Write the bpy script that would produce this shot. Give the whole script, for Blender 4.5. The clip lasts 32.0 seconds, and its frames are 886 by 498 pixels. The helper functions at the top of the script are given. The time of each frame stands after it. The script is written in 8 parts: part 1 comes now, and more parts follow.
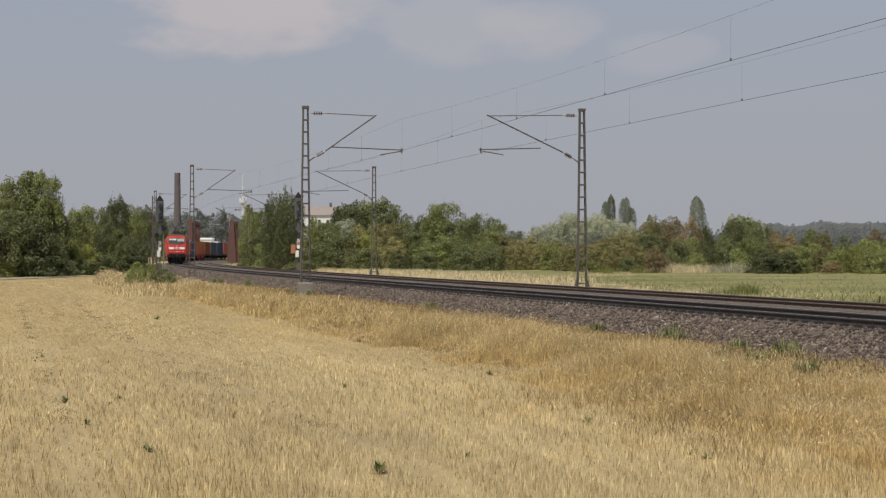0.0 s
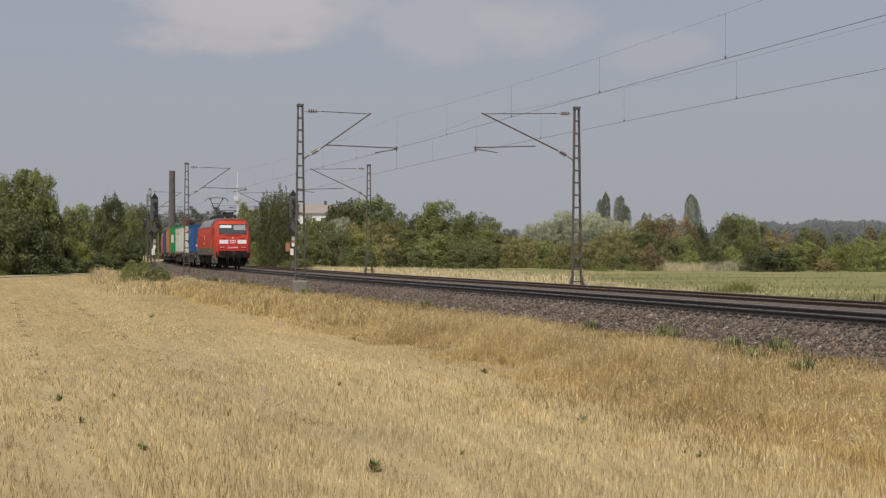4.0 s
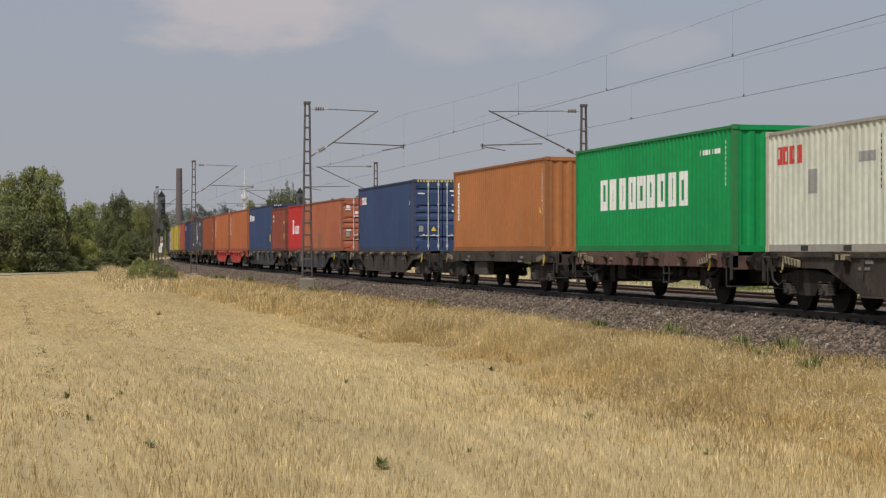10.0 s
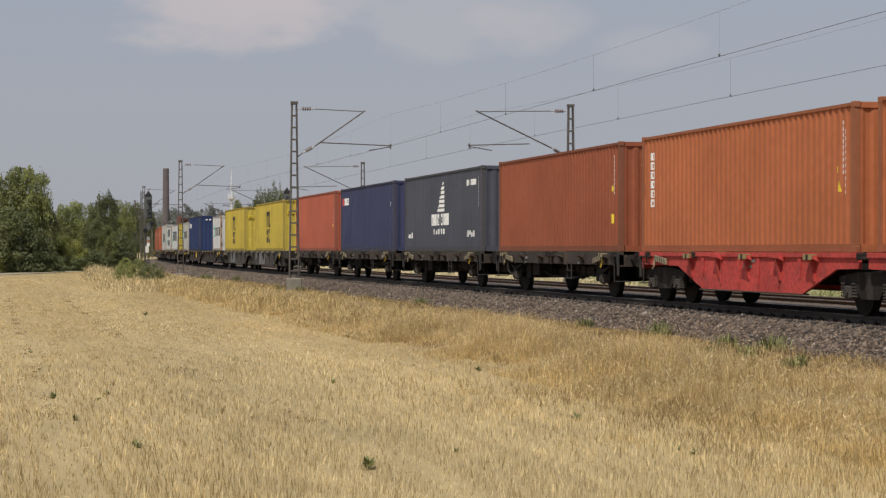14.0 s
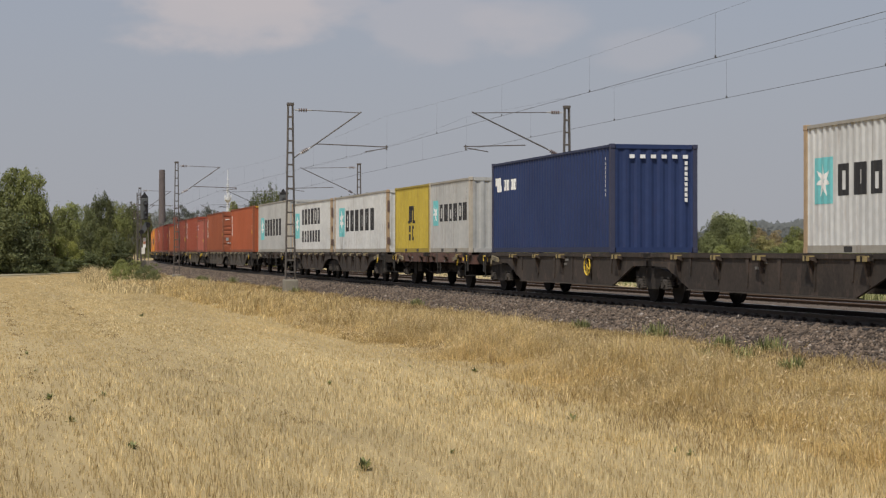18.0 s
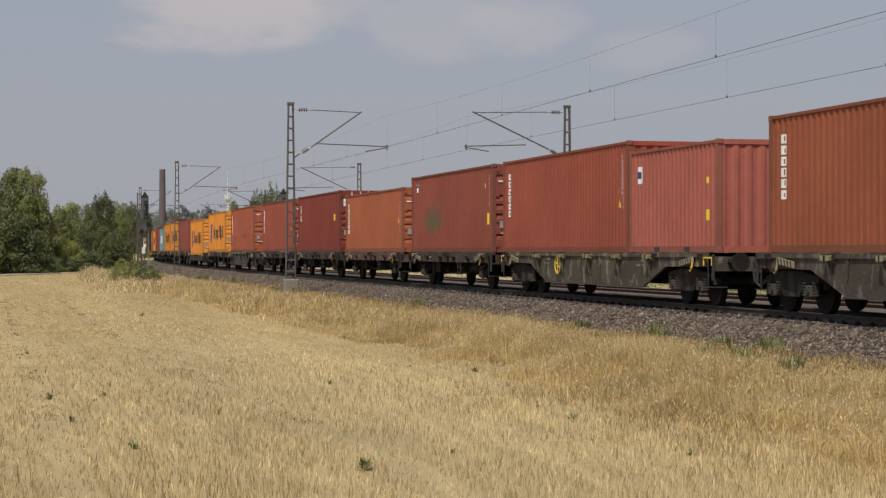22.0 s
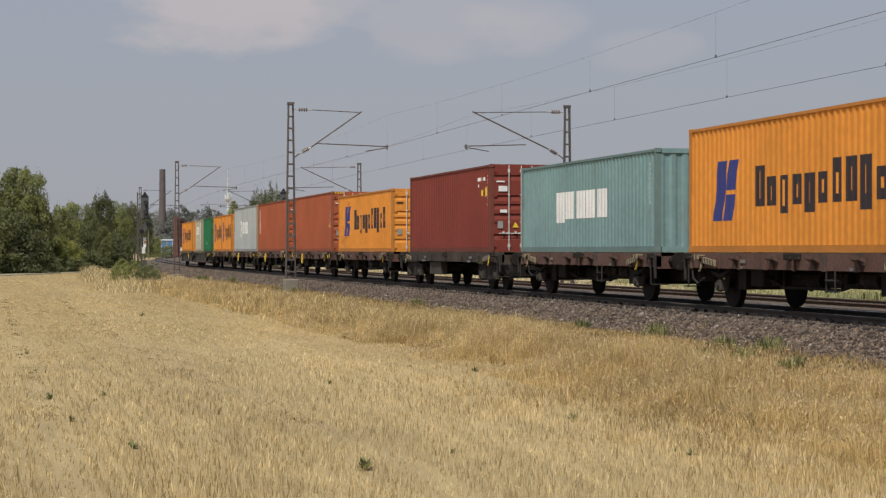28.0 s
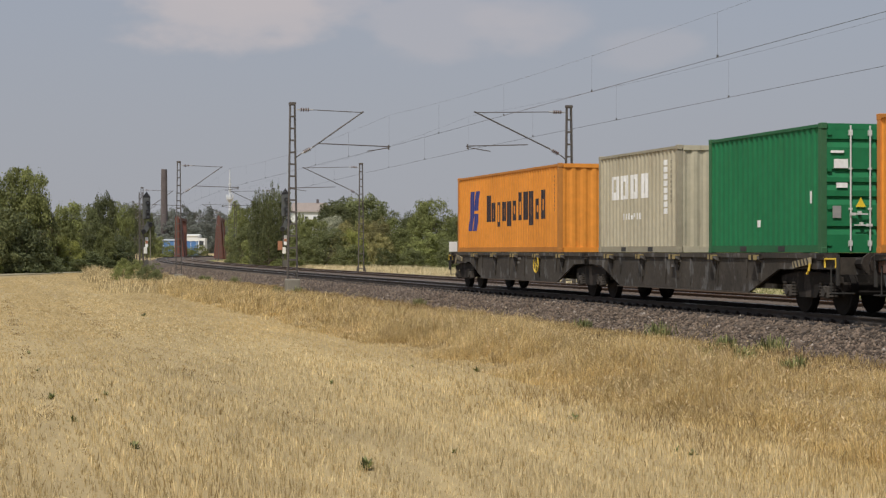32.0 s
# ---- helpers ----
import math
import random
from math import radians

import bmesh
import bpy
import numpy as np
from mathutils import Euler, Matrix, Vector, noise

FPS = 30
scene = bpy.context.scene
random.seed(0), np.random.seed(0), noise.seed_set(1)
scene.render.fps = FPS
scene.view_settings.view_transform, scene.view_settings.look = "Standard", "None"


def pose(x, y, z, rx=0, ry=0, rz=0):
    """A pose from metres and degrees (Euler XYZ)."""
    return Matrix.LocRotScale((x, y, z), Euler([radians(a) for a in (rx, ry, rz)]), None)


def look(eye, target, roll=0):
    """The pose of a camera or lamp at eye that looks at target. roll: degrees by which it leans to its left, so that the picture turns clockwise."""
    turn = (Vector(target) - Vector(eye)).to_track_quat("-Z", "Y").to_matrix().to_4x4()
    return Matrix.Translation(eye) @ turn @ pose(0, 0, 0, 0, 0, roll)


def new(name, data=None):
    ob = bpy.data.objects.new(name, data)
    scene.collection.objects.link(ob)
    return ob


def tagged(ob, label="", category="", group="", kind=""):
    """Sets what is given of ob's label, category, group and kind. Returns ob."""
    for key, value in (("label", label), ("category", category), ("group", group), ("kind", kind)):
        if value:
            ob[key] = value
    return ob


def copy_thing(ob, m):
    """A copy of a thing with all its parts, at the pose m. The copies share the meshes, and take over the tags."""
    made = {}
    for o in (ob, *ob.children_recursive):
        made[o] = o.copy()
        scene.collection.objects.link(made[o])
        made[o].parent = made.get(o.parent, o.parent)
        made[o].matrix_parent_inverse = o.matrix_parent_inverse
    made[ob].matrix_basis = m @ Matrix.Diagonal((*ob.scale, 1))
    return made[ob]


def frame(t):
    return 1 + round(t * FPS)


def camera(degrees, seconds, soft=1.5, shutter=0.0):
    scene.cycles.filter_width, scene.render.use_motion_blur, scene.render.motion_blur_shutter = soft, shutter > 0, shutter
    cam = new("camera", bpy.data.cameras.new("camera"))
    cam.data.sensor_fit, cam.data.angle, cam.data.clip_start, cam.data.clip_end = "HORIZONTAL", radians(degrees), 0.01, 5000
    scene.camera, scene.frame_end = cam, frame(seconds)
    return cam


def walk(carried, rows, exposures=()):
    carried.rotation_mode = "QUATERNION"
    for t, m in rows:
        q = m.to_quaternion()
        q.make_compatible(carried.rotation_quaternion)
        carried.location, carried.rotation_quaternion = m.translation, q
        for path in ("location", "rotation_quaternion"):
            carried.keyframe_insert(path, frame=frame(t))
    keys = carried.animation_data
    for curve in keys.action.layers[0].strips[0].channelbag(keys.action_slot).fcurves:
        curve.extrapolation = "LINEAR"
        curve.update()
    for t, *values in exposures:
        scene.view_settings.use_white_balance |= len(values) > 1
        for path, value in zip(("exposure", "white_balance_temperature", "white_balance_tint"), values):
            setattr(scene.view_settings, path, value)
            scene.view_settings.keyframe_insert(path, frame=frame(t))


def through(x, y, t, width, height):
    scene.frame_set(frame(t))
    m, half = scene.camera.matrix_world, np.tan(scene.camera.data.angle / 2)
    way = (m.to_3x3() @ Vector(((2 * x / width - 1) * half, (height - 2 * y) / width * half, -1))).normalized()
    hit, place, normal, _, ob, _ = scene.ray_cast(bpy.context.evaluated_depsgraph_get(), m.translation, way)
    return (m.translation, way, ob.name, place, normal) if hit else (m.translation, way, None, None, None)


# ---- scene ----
EYE = 1.28
LENS = 26.14
cam = camera(LENS, 32.0, soft=1.3)
walk(cam, [
    (0, pose(0, 0, EYE, 90.1576, 0, -13.0260)),
    (0.5, pose(0, 0, EYE, 90.1320, 0, -13.0228)),
    (1, pose(0, 0, EYE, 90.1320, 0, -13.0260)),
    (1.5, pose(0, 0, EYE, 90.1320, 0, -13.0260)),
    (2, pose(0, 0, EYE, 90.1576, 0, -13.0520)),
    (2.5, pose(0, 0, EYE, 90.1576, 0, -13.0876)),
    (3, pose(0, 0, EYE, 90.1576, 0, -13.0812)),
    (3.5, pose(0, 0, EYE, 90.1320, 0, -13.1821)),
    (5.5, pose(0, 0, EYE, 90.0477, 0, -13.1787)),
    (6, pose(0, 0, EYE, 90.0541, 0, -13.2079)),
    (6.5, pose(0, 0, EYE, 90.0541, 0, -13.2597)),
    (7, pose(0, 0, EYE, 90.0796, 0, -13.2110)),
    (7.5, pose(0, 0, EYE, 90.0445, 0, -13.1821)),
    (8, pose(0, 0, EYE, 90.0541, 0, -13.1558)),
    (8.5, pose(0, 0, EYE, 90.0477, 0, -13.1334)),
    (9, pose(0, 0, EYE, 90.0509, 0, -13.0810)),
    (9.5, pose(0, 0, EYE, 90.0346, 0, -13.0488)),
    (10, pose(0, 0, EYE, 90.0282, 0, -12.9741)),
    (10.5, pose(0, 0, EYE, 90.0282, 0, -13.0164)),
    (11, pose(0, 0, EYE, 90.0731, 0, -13.0554)),
    (11.5, pose(0, 0, EYE, 90.0541, 0, -13.1558)),
    (12, pose(0, 0, EYE, 90.0541, 0, -13.2694)),
    (12.5, pose(0, 0, EYE, 90.0541, 0, -13.3376)),
    (13, pose(0, 0, EYE, 90.0731, 0, -13.3898)),
    (13.5, pose(0, 0, EYE, 90.0541, 0, -13.4156)),
    (14, pose(0, 0, EYE, 90.0282, 0, -13.3637)),
    (14.5, pose(0, 0, EYE, 90.0541, 0, -13.3961)),
    (16.5, pose(0, 0, EYE, 90.0828, 0, -13.4679)),
    (17, pose(0, 0, EYE, 90.0541, 0, -13.4513)),
    (17.5, pose(0, 0, EYE, 90.0282, 0, -13.4679)),
    (18, pose(0, 0, EYE, 90.0669, 0, -13.4777)),
    (18.5, pose(0, 0, EYE, 90.0541, 0, -13.4679)),
    (19, pose(0, 0, EYE, 90.0541, 0, -13.4647)),
    (19.5, pose(0, 0, EYE, 90.0764, 0, -13.4745)),
    (20, pose(0, 0, EYE, 90.0993, 0, -13.4679)),
    (20.5, pose(0, 0, EYE, 90.0796, 0, -13.4679)),
    (21, pose(0, 0, EYE, 90.0796, 0, -13.4679)),
    (21.5, pose(0, 0, EYE, 90.0796, 0, -13.4679)),
    (22, pose(0, 0, EYE, 90.0574, 0, -13.4679)),
    (22.5, pose(0, 0, EYE, 90.0541, 0, -13.3637)),
    (23, pose(0, 0, EYE, 90.0541, 0, -13.3898)),
    (23.5, pose(0, 0, EYE, 90.0541, 0, -13.4679)),
    (24, pose(0, 0, EYE, 90.0541, 0, -13.4679)),
    (24.5, pose(0, 0, EYE, 90.0509, 0, -13.4745)),
    (25, pose(0, 0, EYE, 90.0541, 0, -13.4679)),
    (25.5, pose(0, 0, EYE, 90.0509, 0, -13.4745)),
    (27.5, pose(0, 0, EYE, 90.0541, 0, -13.4417)),
    (28, pose(0, 0, EYE, 90.0541, 0, -13.4679)),
    (28.5, pose(0, 0, EYE, 90.0541, 0, -13.4679)),
    (29, pose(0, 0, EYE, 90.0541, 0, -13.4679)),
    (29.5, pose(0, 0, EYE, 90.0541, 0, -13.4679)),
    (30, pose(0, 0, EYE, 90.0541, 0, -13.4417)),
    (30.5, pose(0, 0, EYE, 90.0796, 0, -13.4679)),
    (31, pose(0, 0, EYE, 90.0541, 0, -13.4518)),
    (31.5, pose(0, 0, EYE, 90.0541, 0, -13.4647)),
    (32, pose(0, 0, EYE, 90.0541, 0, -13.4156)),
], exposures=[(0.0, 0.0), (10.5, 0.0), (12.0, 0.06), (13.0, 0.08), (14.0, 0.06), (16.5, 0.0), (32.0, 0.0)])

# ---- light ----
SUN_EL, SUN_AZ = radians(57), radians(217)   # azimuth clockwise from +y
world = bpy.data.worlds.new("sky")
scene.world = world
world.use_nodes = True
wn, wl = world.node_tree.nodes, world.node_tree.links
wn.clear()
sky = wn.new("ShaderNodeTexSky")
sky.sky_type, sky.sun_disc = "NISHITA", False
sky.sun_elevation, sky.sun_rotation = SUN_EL, SUN_AZ
sky.air_density, sky.dust_density, sky.ozone_density = 1.0, 4.0, 1.0
geo = wn.new("ShaderNodeTexCoord")
hz = wn.new("ShaderNodeMix"); hz.data_type = "RGBA"; hz.inputs[0].default_value = 0.88
hz.inputs[7].default_value = (4.50, 4.68, 5.20, 1)      # summer haze over the blue
wl.new(sky.outputs[0], hz.inputs[6])
tone = wn.new("ShaderNodeMix"); tone.data_type = "RGBA"
tone.inputs[6].default_value, tone.inputs[7].default_value = (4.55, 4.68, 5.12, 1), (4.26, 4.66, 5.58, 1)
wl.new(tone.outputs[2], hz.inputs[7])
up = wn.new("ShaderNodeSeparateXYZ"); wl.new(geo.outputs["Generated"], up.inputs[0])
thin = wn.new("ShaderNodeMapRange")       # the haze thins upwards
thin.inputs[1].default_value, thin.inputs[2].default_value, thin.inputs[3].default_value, thin.inputs[4].default_value = 0.03, 0.16, 0.90, 0.80
rise = wn.new("ShaderNodeMapRange"); rise.inputs[1].default_value, rise.inputs[2].default_value = 0.02, 0.15
wl.new(up.outputs[2], rise.inputs[0]); wl.new(rise.outputs[0], tone.inputs[0])
wl.new(up.outputs[2], thin.inputs[0]); wl.new(thin.outputs[0], hz.inputs[0])
veil = hz.outputs[2]


def cloud_bank(direction, size, flat, strength, seed):
    """A soft cloud in one direction of the sky, broken up by noise."""
    global veil
    d = Vector(direction).normalized()
    sb = wn.new("ShaderNodeVectorMath"); sb.operation = "SUBTRACT"; sb.inputs[1].default_value = d
    wl.new(geo.outputs["Generated"], sb.inputs[0])
    ml = wn.new("ShaderNodeVectorMath"); ml.operation = "MULTIPLY"; ml.inputs[1].default_value = (1, 1, flat)
    wl.new(sb.outputs[0], ml.inputs[0])
    ln = wn.new("ShaderNodeVectorMath"); ln.operation = "LENGTH"; wl.new(ml.outputs[0], ln.inputs[0])
    mp = wn.new("ShaderNodeMapping"); mp.inputs["Location"].default_value = (seed, seed * 0.7, 0); mp.inputs["Scale"].default_value = (1, 1, 2.2)
    wl.new(geo.outputs["Generated"], mp.inputs[0])
    nz = wn.new("ShaderNodeTexNoise"); nz.inputs["Scale"].default_value = 16.0; nz.inputs["Detail"].default_value = 6.0
    wl.new(mp.outputs[0], nz.inputs["Vector"])
    sc = wn.new("ShaderNodeMath"); sc.operation = "MULTIPLY_ADD"; sc.inputs[1].default_value = size * 2.2; sc.inputs[2].default_value = -size * 1.1
    wl.new(nz.outputs[0], sc.inputs[0])
    ad = wn.new("ShaderNodeMath"); ad.operation = "ADD"; wl.new(ln.outputs[1], ad.inputs[0]); wl.new(sc.outputs[0], ad.inputs[1])
    mr = wn.new("ShaderNodeMapRange"); mr.interpolation_type = "SMOOTHSTEP"
    mr.inputs[1].default_value, mr.inputs[2].default_value, mr.inputs[3].default_value, mr.inputs[4].default_value = size, size * 0.45, 0.0, strength
    wl.new(ad.outputs[0], mr.inputs[0])
    mx = wn.new("ShaderNodeMix"); mx.data_type = "RGBA"; mx.inputs[7].default_value = (6.0, 5.55, 5.7, 1)
    wl.new(mr.outputs[0], mx.inputs[0]); wl.new(veil, mx.inputs[6])
    veil = mx.outputs[2]


def bearing(px, py):
    a = radians(13.0) + (px - 784) / 3376.6
    return math.sin(a), math.cos(a), (450 - py) / 3376.6


cloud_bank(bearing(400, 30), 0.062, 2.6, 0.8, 1.3)
cloud_bank(bearing(520, 8), 0.055, 2.6, 0.5, 3.1)
cloud_bank(bearing(800, 60), 0.06, 2.4, 0.34, 4.7)
cloud_bank(bearing(970, 50), 0.035, 2.0, 0.26, 2.2)
cloud_bank(bearing(1160, 95), 0.035, 2.6, 0.24, 6.0)
bg = wn.new("ShaderNodeBackground"); bg.inputs[1].default_value = 0.085
wo = wn.new("ShaderNodeOutputWorld")
wl.new(veil, bg.inputs[0]); wl.new(bg.outputs[0], wo.inputs[0])
sun = new("sun", bpy.data.lights.new("sun", "SUN"))
sun.data.energy, sun.data.angle, sun.data.color = 3.5, radians(0.6), (1.0, 0.95, 0.87)
sun_dir = Vector((math.sin(SUN_AZ) * math.cos(SUN_EL), math.cos(SUN_AZ) * math.cos(SUN_EL), math.sin(SUN_EL)))
sun.matrix_world = look(sun_dir * 300, (0, 0, 0))

# ---- materials ----
def mat(name, color, rough=0.6, metal=0.0, vary=0.15, scale=1.5, bump=0.0, bscale=40.0, tint=None, per=None, spec=0.5, streak=None, translucent=0.0, stretch=None, spread=0.38, runs=0.55, whole=0.0, flakes=None):
    """Base colour with two scales of variation. per: 'island' or 'object' random brightness. streak: colour of rust or dirt runs. flakes: colour of sharp-edged worn spots."""
    m = bpy.data.materials.new(name)
    m.use_nodes = True
    nt = m.node_tree
    n, l = nt.nodes, nt.links
    b = n["Principled BSDF"]
    b.inputs["Roughness"].default_value, b.inputs["Metallic"].default_value = rough, metal
    b.inputs["Specular IOR Level"].default_value = spec
    tc = n.new("ShaderNodeTexCoord")
    n1 = n.new("ShaderNodeTexNoise"); n1.inputs["Scale"].default_value = scale; n1.inputs["Detail"].default_value = 4
    n2 = n.new("ShaderNodeTexNoise"); n2.inputs["Scale"].default_value = scale * 11; n2.inputs["Detail"].default_value = 3
    if stretch:
        sm = n.new("ShaderNodeMapping"); sm.inputs["Scale"].default_value = stretch
        l.new(tc.outputs["Object"], sm.inputs[0]); l.new(sm.outputs[0], n1.inputs["Vector"]); l.new(sm.outputs[0], n2.inputs["Vector"])
    else:
        l.new(tc.outputs["Object"], n1.inputs["Vector"]); l.new(tc.outputs["Object"], n2.inputs["Vector"])
    ad = n.new("ShaderNodeMath"); ad.operation = "ADD"; l.new(n1.outputs[0], ad.inputs[0]); l.new(n2.outputs[0], ad.inputs[1])
    mr = n.new("ShaderNodeMapRange")
    mr.inputs[1].default_value, mr.inputs[2].default_value = 0.6, 1.4
    mr.inputs[3].default_value, mr.inputs[4].default_value = 1 - vary, 1 + vary
    l.new(ad.outputs[0], mr.inputs[0])
    val = mr.outputs[0]
    if per:
        src = n.new("ShaderNodeNewGeometry").outputs["Random Per Island"] if per == "island" else n.new("ShaderNodeObjectInfo").outputs["Random"]
        pr = n.new("ShaderNodeMapRange"); pr.inputs[3].default_value, pr.inputs[4].default_value = 1 - spread, 1 + spread
        l.new(src, pr.inputs[0])
        mu = n.new("ShaderNodeMath"); mu.operation = "MULTIPLY"; l.new(val, mu.inputs[0]); l.new(pr.outputs[0], mu.inputs[1]); val = mu.outputs[0]
    if whole:
        wr = n.new("ShaderNodeMapRange"); wr.inputs[3].default_value, wr.inputs[4].default_value = 1 - whole, 1 + whole
        l.new(n.new("ShaderNodeObjectInfo").outputs["Random"], wr.inputs[0])
        mw = n.new("ShaderNodeMath"); mw.operation = "MULTIPLY"; l.new(val, mw.inputs[0]); l.new(wr.outputs[0], mw.inputs[1]); val = mw.outputs[0]
    base = n.new("ShaderNodeMix"); base.data_type = "RGBA"; base.inputs[6].default_value = (*color, 1); base.inputs[7].default_value = (*(tint or color), 1)
    l.new(n1.outputs[0] if not per else src, base.inputs[0])
    col = base.outputs[2]
    if streak:
        mp = n.new("ShaderNodeMapping"); mp.inputs["Scale"].default_value = (2.3, 3.0, 0.20)
        l.new(tc.outputs["Object"], mp.inputs[0])
        n3 = n.new("ShaderNodeTexNoise"); n3.inputs["Scale"].default_value = 3.0; n3.inputs["Detail"].default_value = 6; n3.inputs["Roughness"].default_value = 0.65
        l.new(mp.outputs[0], n3.inputs["Vector"])
        rp = n.new("ShaderNodeMapRange"); rp.inputs[1].default_value, rp.inputs[2].default_value, rp.inputs[4].default_value = 0.55, 0.78, runs
        l.new(n3.outputs[0], rp.inputs[0])
        sx = n.new("ShaderNodeMix"); sx.data_type = "RGBA"; sx.inputs[7].default_value = (*streak, 1)
        l.new(rp.outputs[0], sx.inputs[0]); l.new(col, sx.inputs[6]); col = sx.outputs[2]
    if flakes:
        fp = n.new("ShaderNodeMapping"); fp.inputs["Scale"].default_value = (1.0, 1.0, 0.55)
        l.new(tc.outputs["Object"], fp.inputs[0])
        n5 = n.new("ShaderNodeTexNoise"); n5.inputs["Scale"].default_value = 2.4; n5.inputs["Detail"].default_value = 7; n5.inputs["Roughness"].default_value = 0.62
        l.new(fp.outputs[0], n5.inputs["Vector"])
        fr = n.new("ShaderNodeMapRange"); fr.inputs[1].default_value, fr.inputs[2].default_value, fr.inputs[4].default_value = 0.555, 0.60, 0.85
        l.new(n5.outputs[0], fr.inputs[0])
        fx = n.new("ShaderNodeMix"); fx.data_type = "RGBA"; fx.inputs[7].default_value = (*flakes, 1)
        l.new(fr.outputs[0], fx.inputs[0]); l.new(col, fx.inputs[6]); col = fx.outputs[2]
    sc = n.new("ShaderNodeVectorMath"); sc.operation = "SCALE"; l.new(col, sc.inputs[0]); l.new(val, sc.inputs[3])
    l.new(sc.outputs[0], b.inputs["Base Color"])
    if bump:
        n4 = n.new("ShaderNodeTexNoise"); n4.inputs["Scale"].default_value = bscale; l.new(tc.outputs["Object"], n4.inputs["Vector"])
        bp = n.new("ShaderNodeBump"); bp.inputs["Strength"].default_value = bump; bp.inputs["Distance"].default_value = 0.05
        l.new(n4.outputs[0], bp.inputs["Height"]); l.new(bp.outputs[0], b.inputs["Normal"])
    if translucent:
        tr = n.new("ShaderNodeBsdfTranslucent"); l.new(sc.outputs[0], tr.inputs[0])
        mx = n.new("ShaderNodeMixShader"); mx.inputs[0].default_value = translucent
        l.new(b.outputs[0], mx.inputs[1]); l.new(tr.outputs[0], mx.inputs[2]); l.new(mx.outputs[0], n["Material Output"].inputs[0])
    return m

M_STEEL = mat("galvanised_steel", (0.125, 0.12, 0.115), 0.7, 0.2, 0.25, 2.0, tint=(0.095, 0.075, 0.062))
M_WIRE = mat("wire", (0.13, 0.13, 0.13), 0.6, 0.3)
M_CERAMIC = mat("ceramic", (0.38, 0.37, 0.35), 0.4)
M_BROWNCER = mat("brown_ceramic", (0.10, 0.05, 0.035), 0.3)
M_CONCRETE = mat("concrete", (0.225, 0.205, 0.165), 0.9, 0, 0.2, 3.0, 0.3)
M_RAIL = mat("rail_side", (0.115, 0.075, 0.052), 0.8, 0.2, 0.3, 3.0)
M_RAILDARK = mat("rail_side_oiled", (0.07, 0.058, 0.05), 0.7, 0.3, 0.3, 3.0)
M_RAILTOP = mat("rail_head", (0.42, 0.41, 0.40), 0.28, 0.9)
M_SLEEPER = mat("sleeper_wood", (0.032, 0.026, 0.023), 0.9, 0, 0.25, 3.0)
M_BALLAST = mat("ballast_bed", (0.080, 0.060, 0.046), 0.95, 0, 0.4, 4.0, 0.8, 22.0, tint=(0.135, 0.102, 0.078))
M_STONE = mat("ballast_stone", (0.058, 0.043, 0.033), 0.95, 0, 0.2, 3.0, per="island", tint=(0.165, 0.123, 0.092))
M_PALESTONE = mat("pale_ballast_stone", (0.14, 0.112, 0.092), 0.9, 0, 0.2, 3.0, per="island", tint=(0.27, 0.232, 0.20))
M_SOIL = mat("stubble_soil", (0.315, 0.234, 0.111), 0.95, 0, 0.24, 0.35, 0.5, 14.0, tint=(0.425, 0.326, 0.163), stretch=(1.0, 0.12, 1.0))
M_TRACKSOIL = mat("wheel_track_litter", (0.16, 0.112, 0.05), 0.95, 0, 0.3, 0.6, per="island", spread=0.3, tint=(0.42, 0.32, 0.16))
M_STRAW = mat("straw", (0.405, 0.298, 0.136), 0.8, 0, 0.26, 0.35, per="island", spread=0.20, tint=(0.80, 0.65, 0.365), stretch=(1.0, 0.12, 1.0), translucent=0.44)
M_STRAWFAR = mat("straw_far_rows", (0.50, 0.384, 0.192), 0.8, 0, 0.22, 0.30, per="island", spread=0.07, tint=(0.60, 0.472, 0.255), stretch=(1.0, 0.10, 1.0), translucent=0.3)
M_STRAWPALE = mat("pale_straw", (0.52, 0.405, 0.215), 0.8, 0, 0.22, 0.35, per="island", spread=0.16, tint=(0.80, 0.67, 0.40), stretch=(1.0, 0.12, 1.0), translucent=0.44)
M_PLUME = mat("seed_head", (0.44, 0.33, 0.165), 0.8, 0, 0.3, 0.5, per="island", spread=0.2, tint=(0.74, 0.60, 0.37), translucent=0.35)
M_DRYBANK = mat("dry_bank", (0.20, 0.142, 0.062), 0.95, 0, 0.3, 0.7, 0.6, 12.0, tint=(0.33, 0.25, 0.125))
M_DRYGRASS = mat("dry_grass", (0.385, 0.268, 0.100), 0.8, 0, 0.45, 0.45, per="island", spread=0.2, tint=(0.72, 0.565, 0.28), translucent=0.42)
M_UNDER = mat("brown_undergrowth", (0.20, 0.13, 0.052), 0.85, 0, 0.4, 0.5, per="island", tint=(0.42, 0.31, 0.14), translucent=0.25)
M_WEED = mat("green_weed", (0.115, 0.13, 0.045), 0.7, 0, 0.2, 1.0, per="island", tint=(0.27, 0.28, 0.11), translucent=0.25)
M_MEADOW = mat("meadow", (0.085, 0.120, 0.025), 0.95, 0, 0.36, 0.09, 0.6, 6.0, tint=(0.285, 0.222, 0.085))
M_BLADE = mat("meadow_blade", (0.085, 0.122, 0.025), 0.8, 0, 0.4, 0.1, per="island", spread=0.2, tint=(0.215, 0.205, 0.058), translucent=0.25)
M_DRYSTRIP = mat("dry_meadow_strip", (0.34, 0.265, 0.125), 0.95, 0, 0.3, 0.25, 0.5, 6.0, tint=(0.52, 0.43, 0.25))
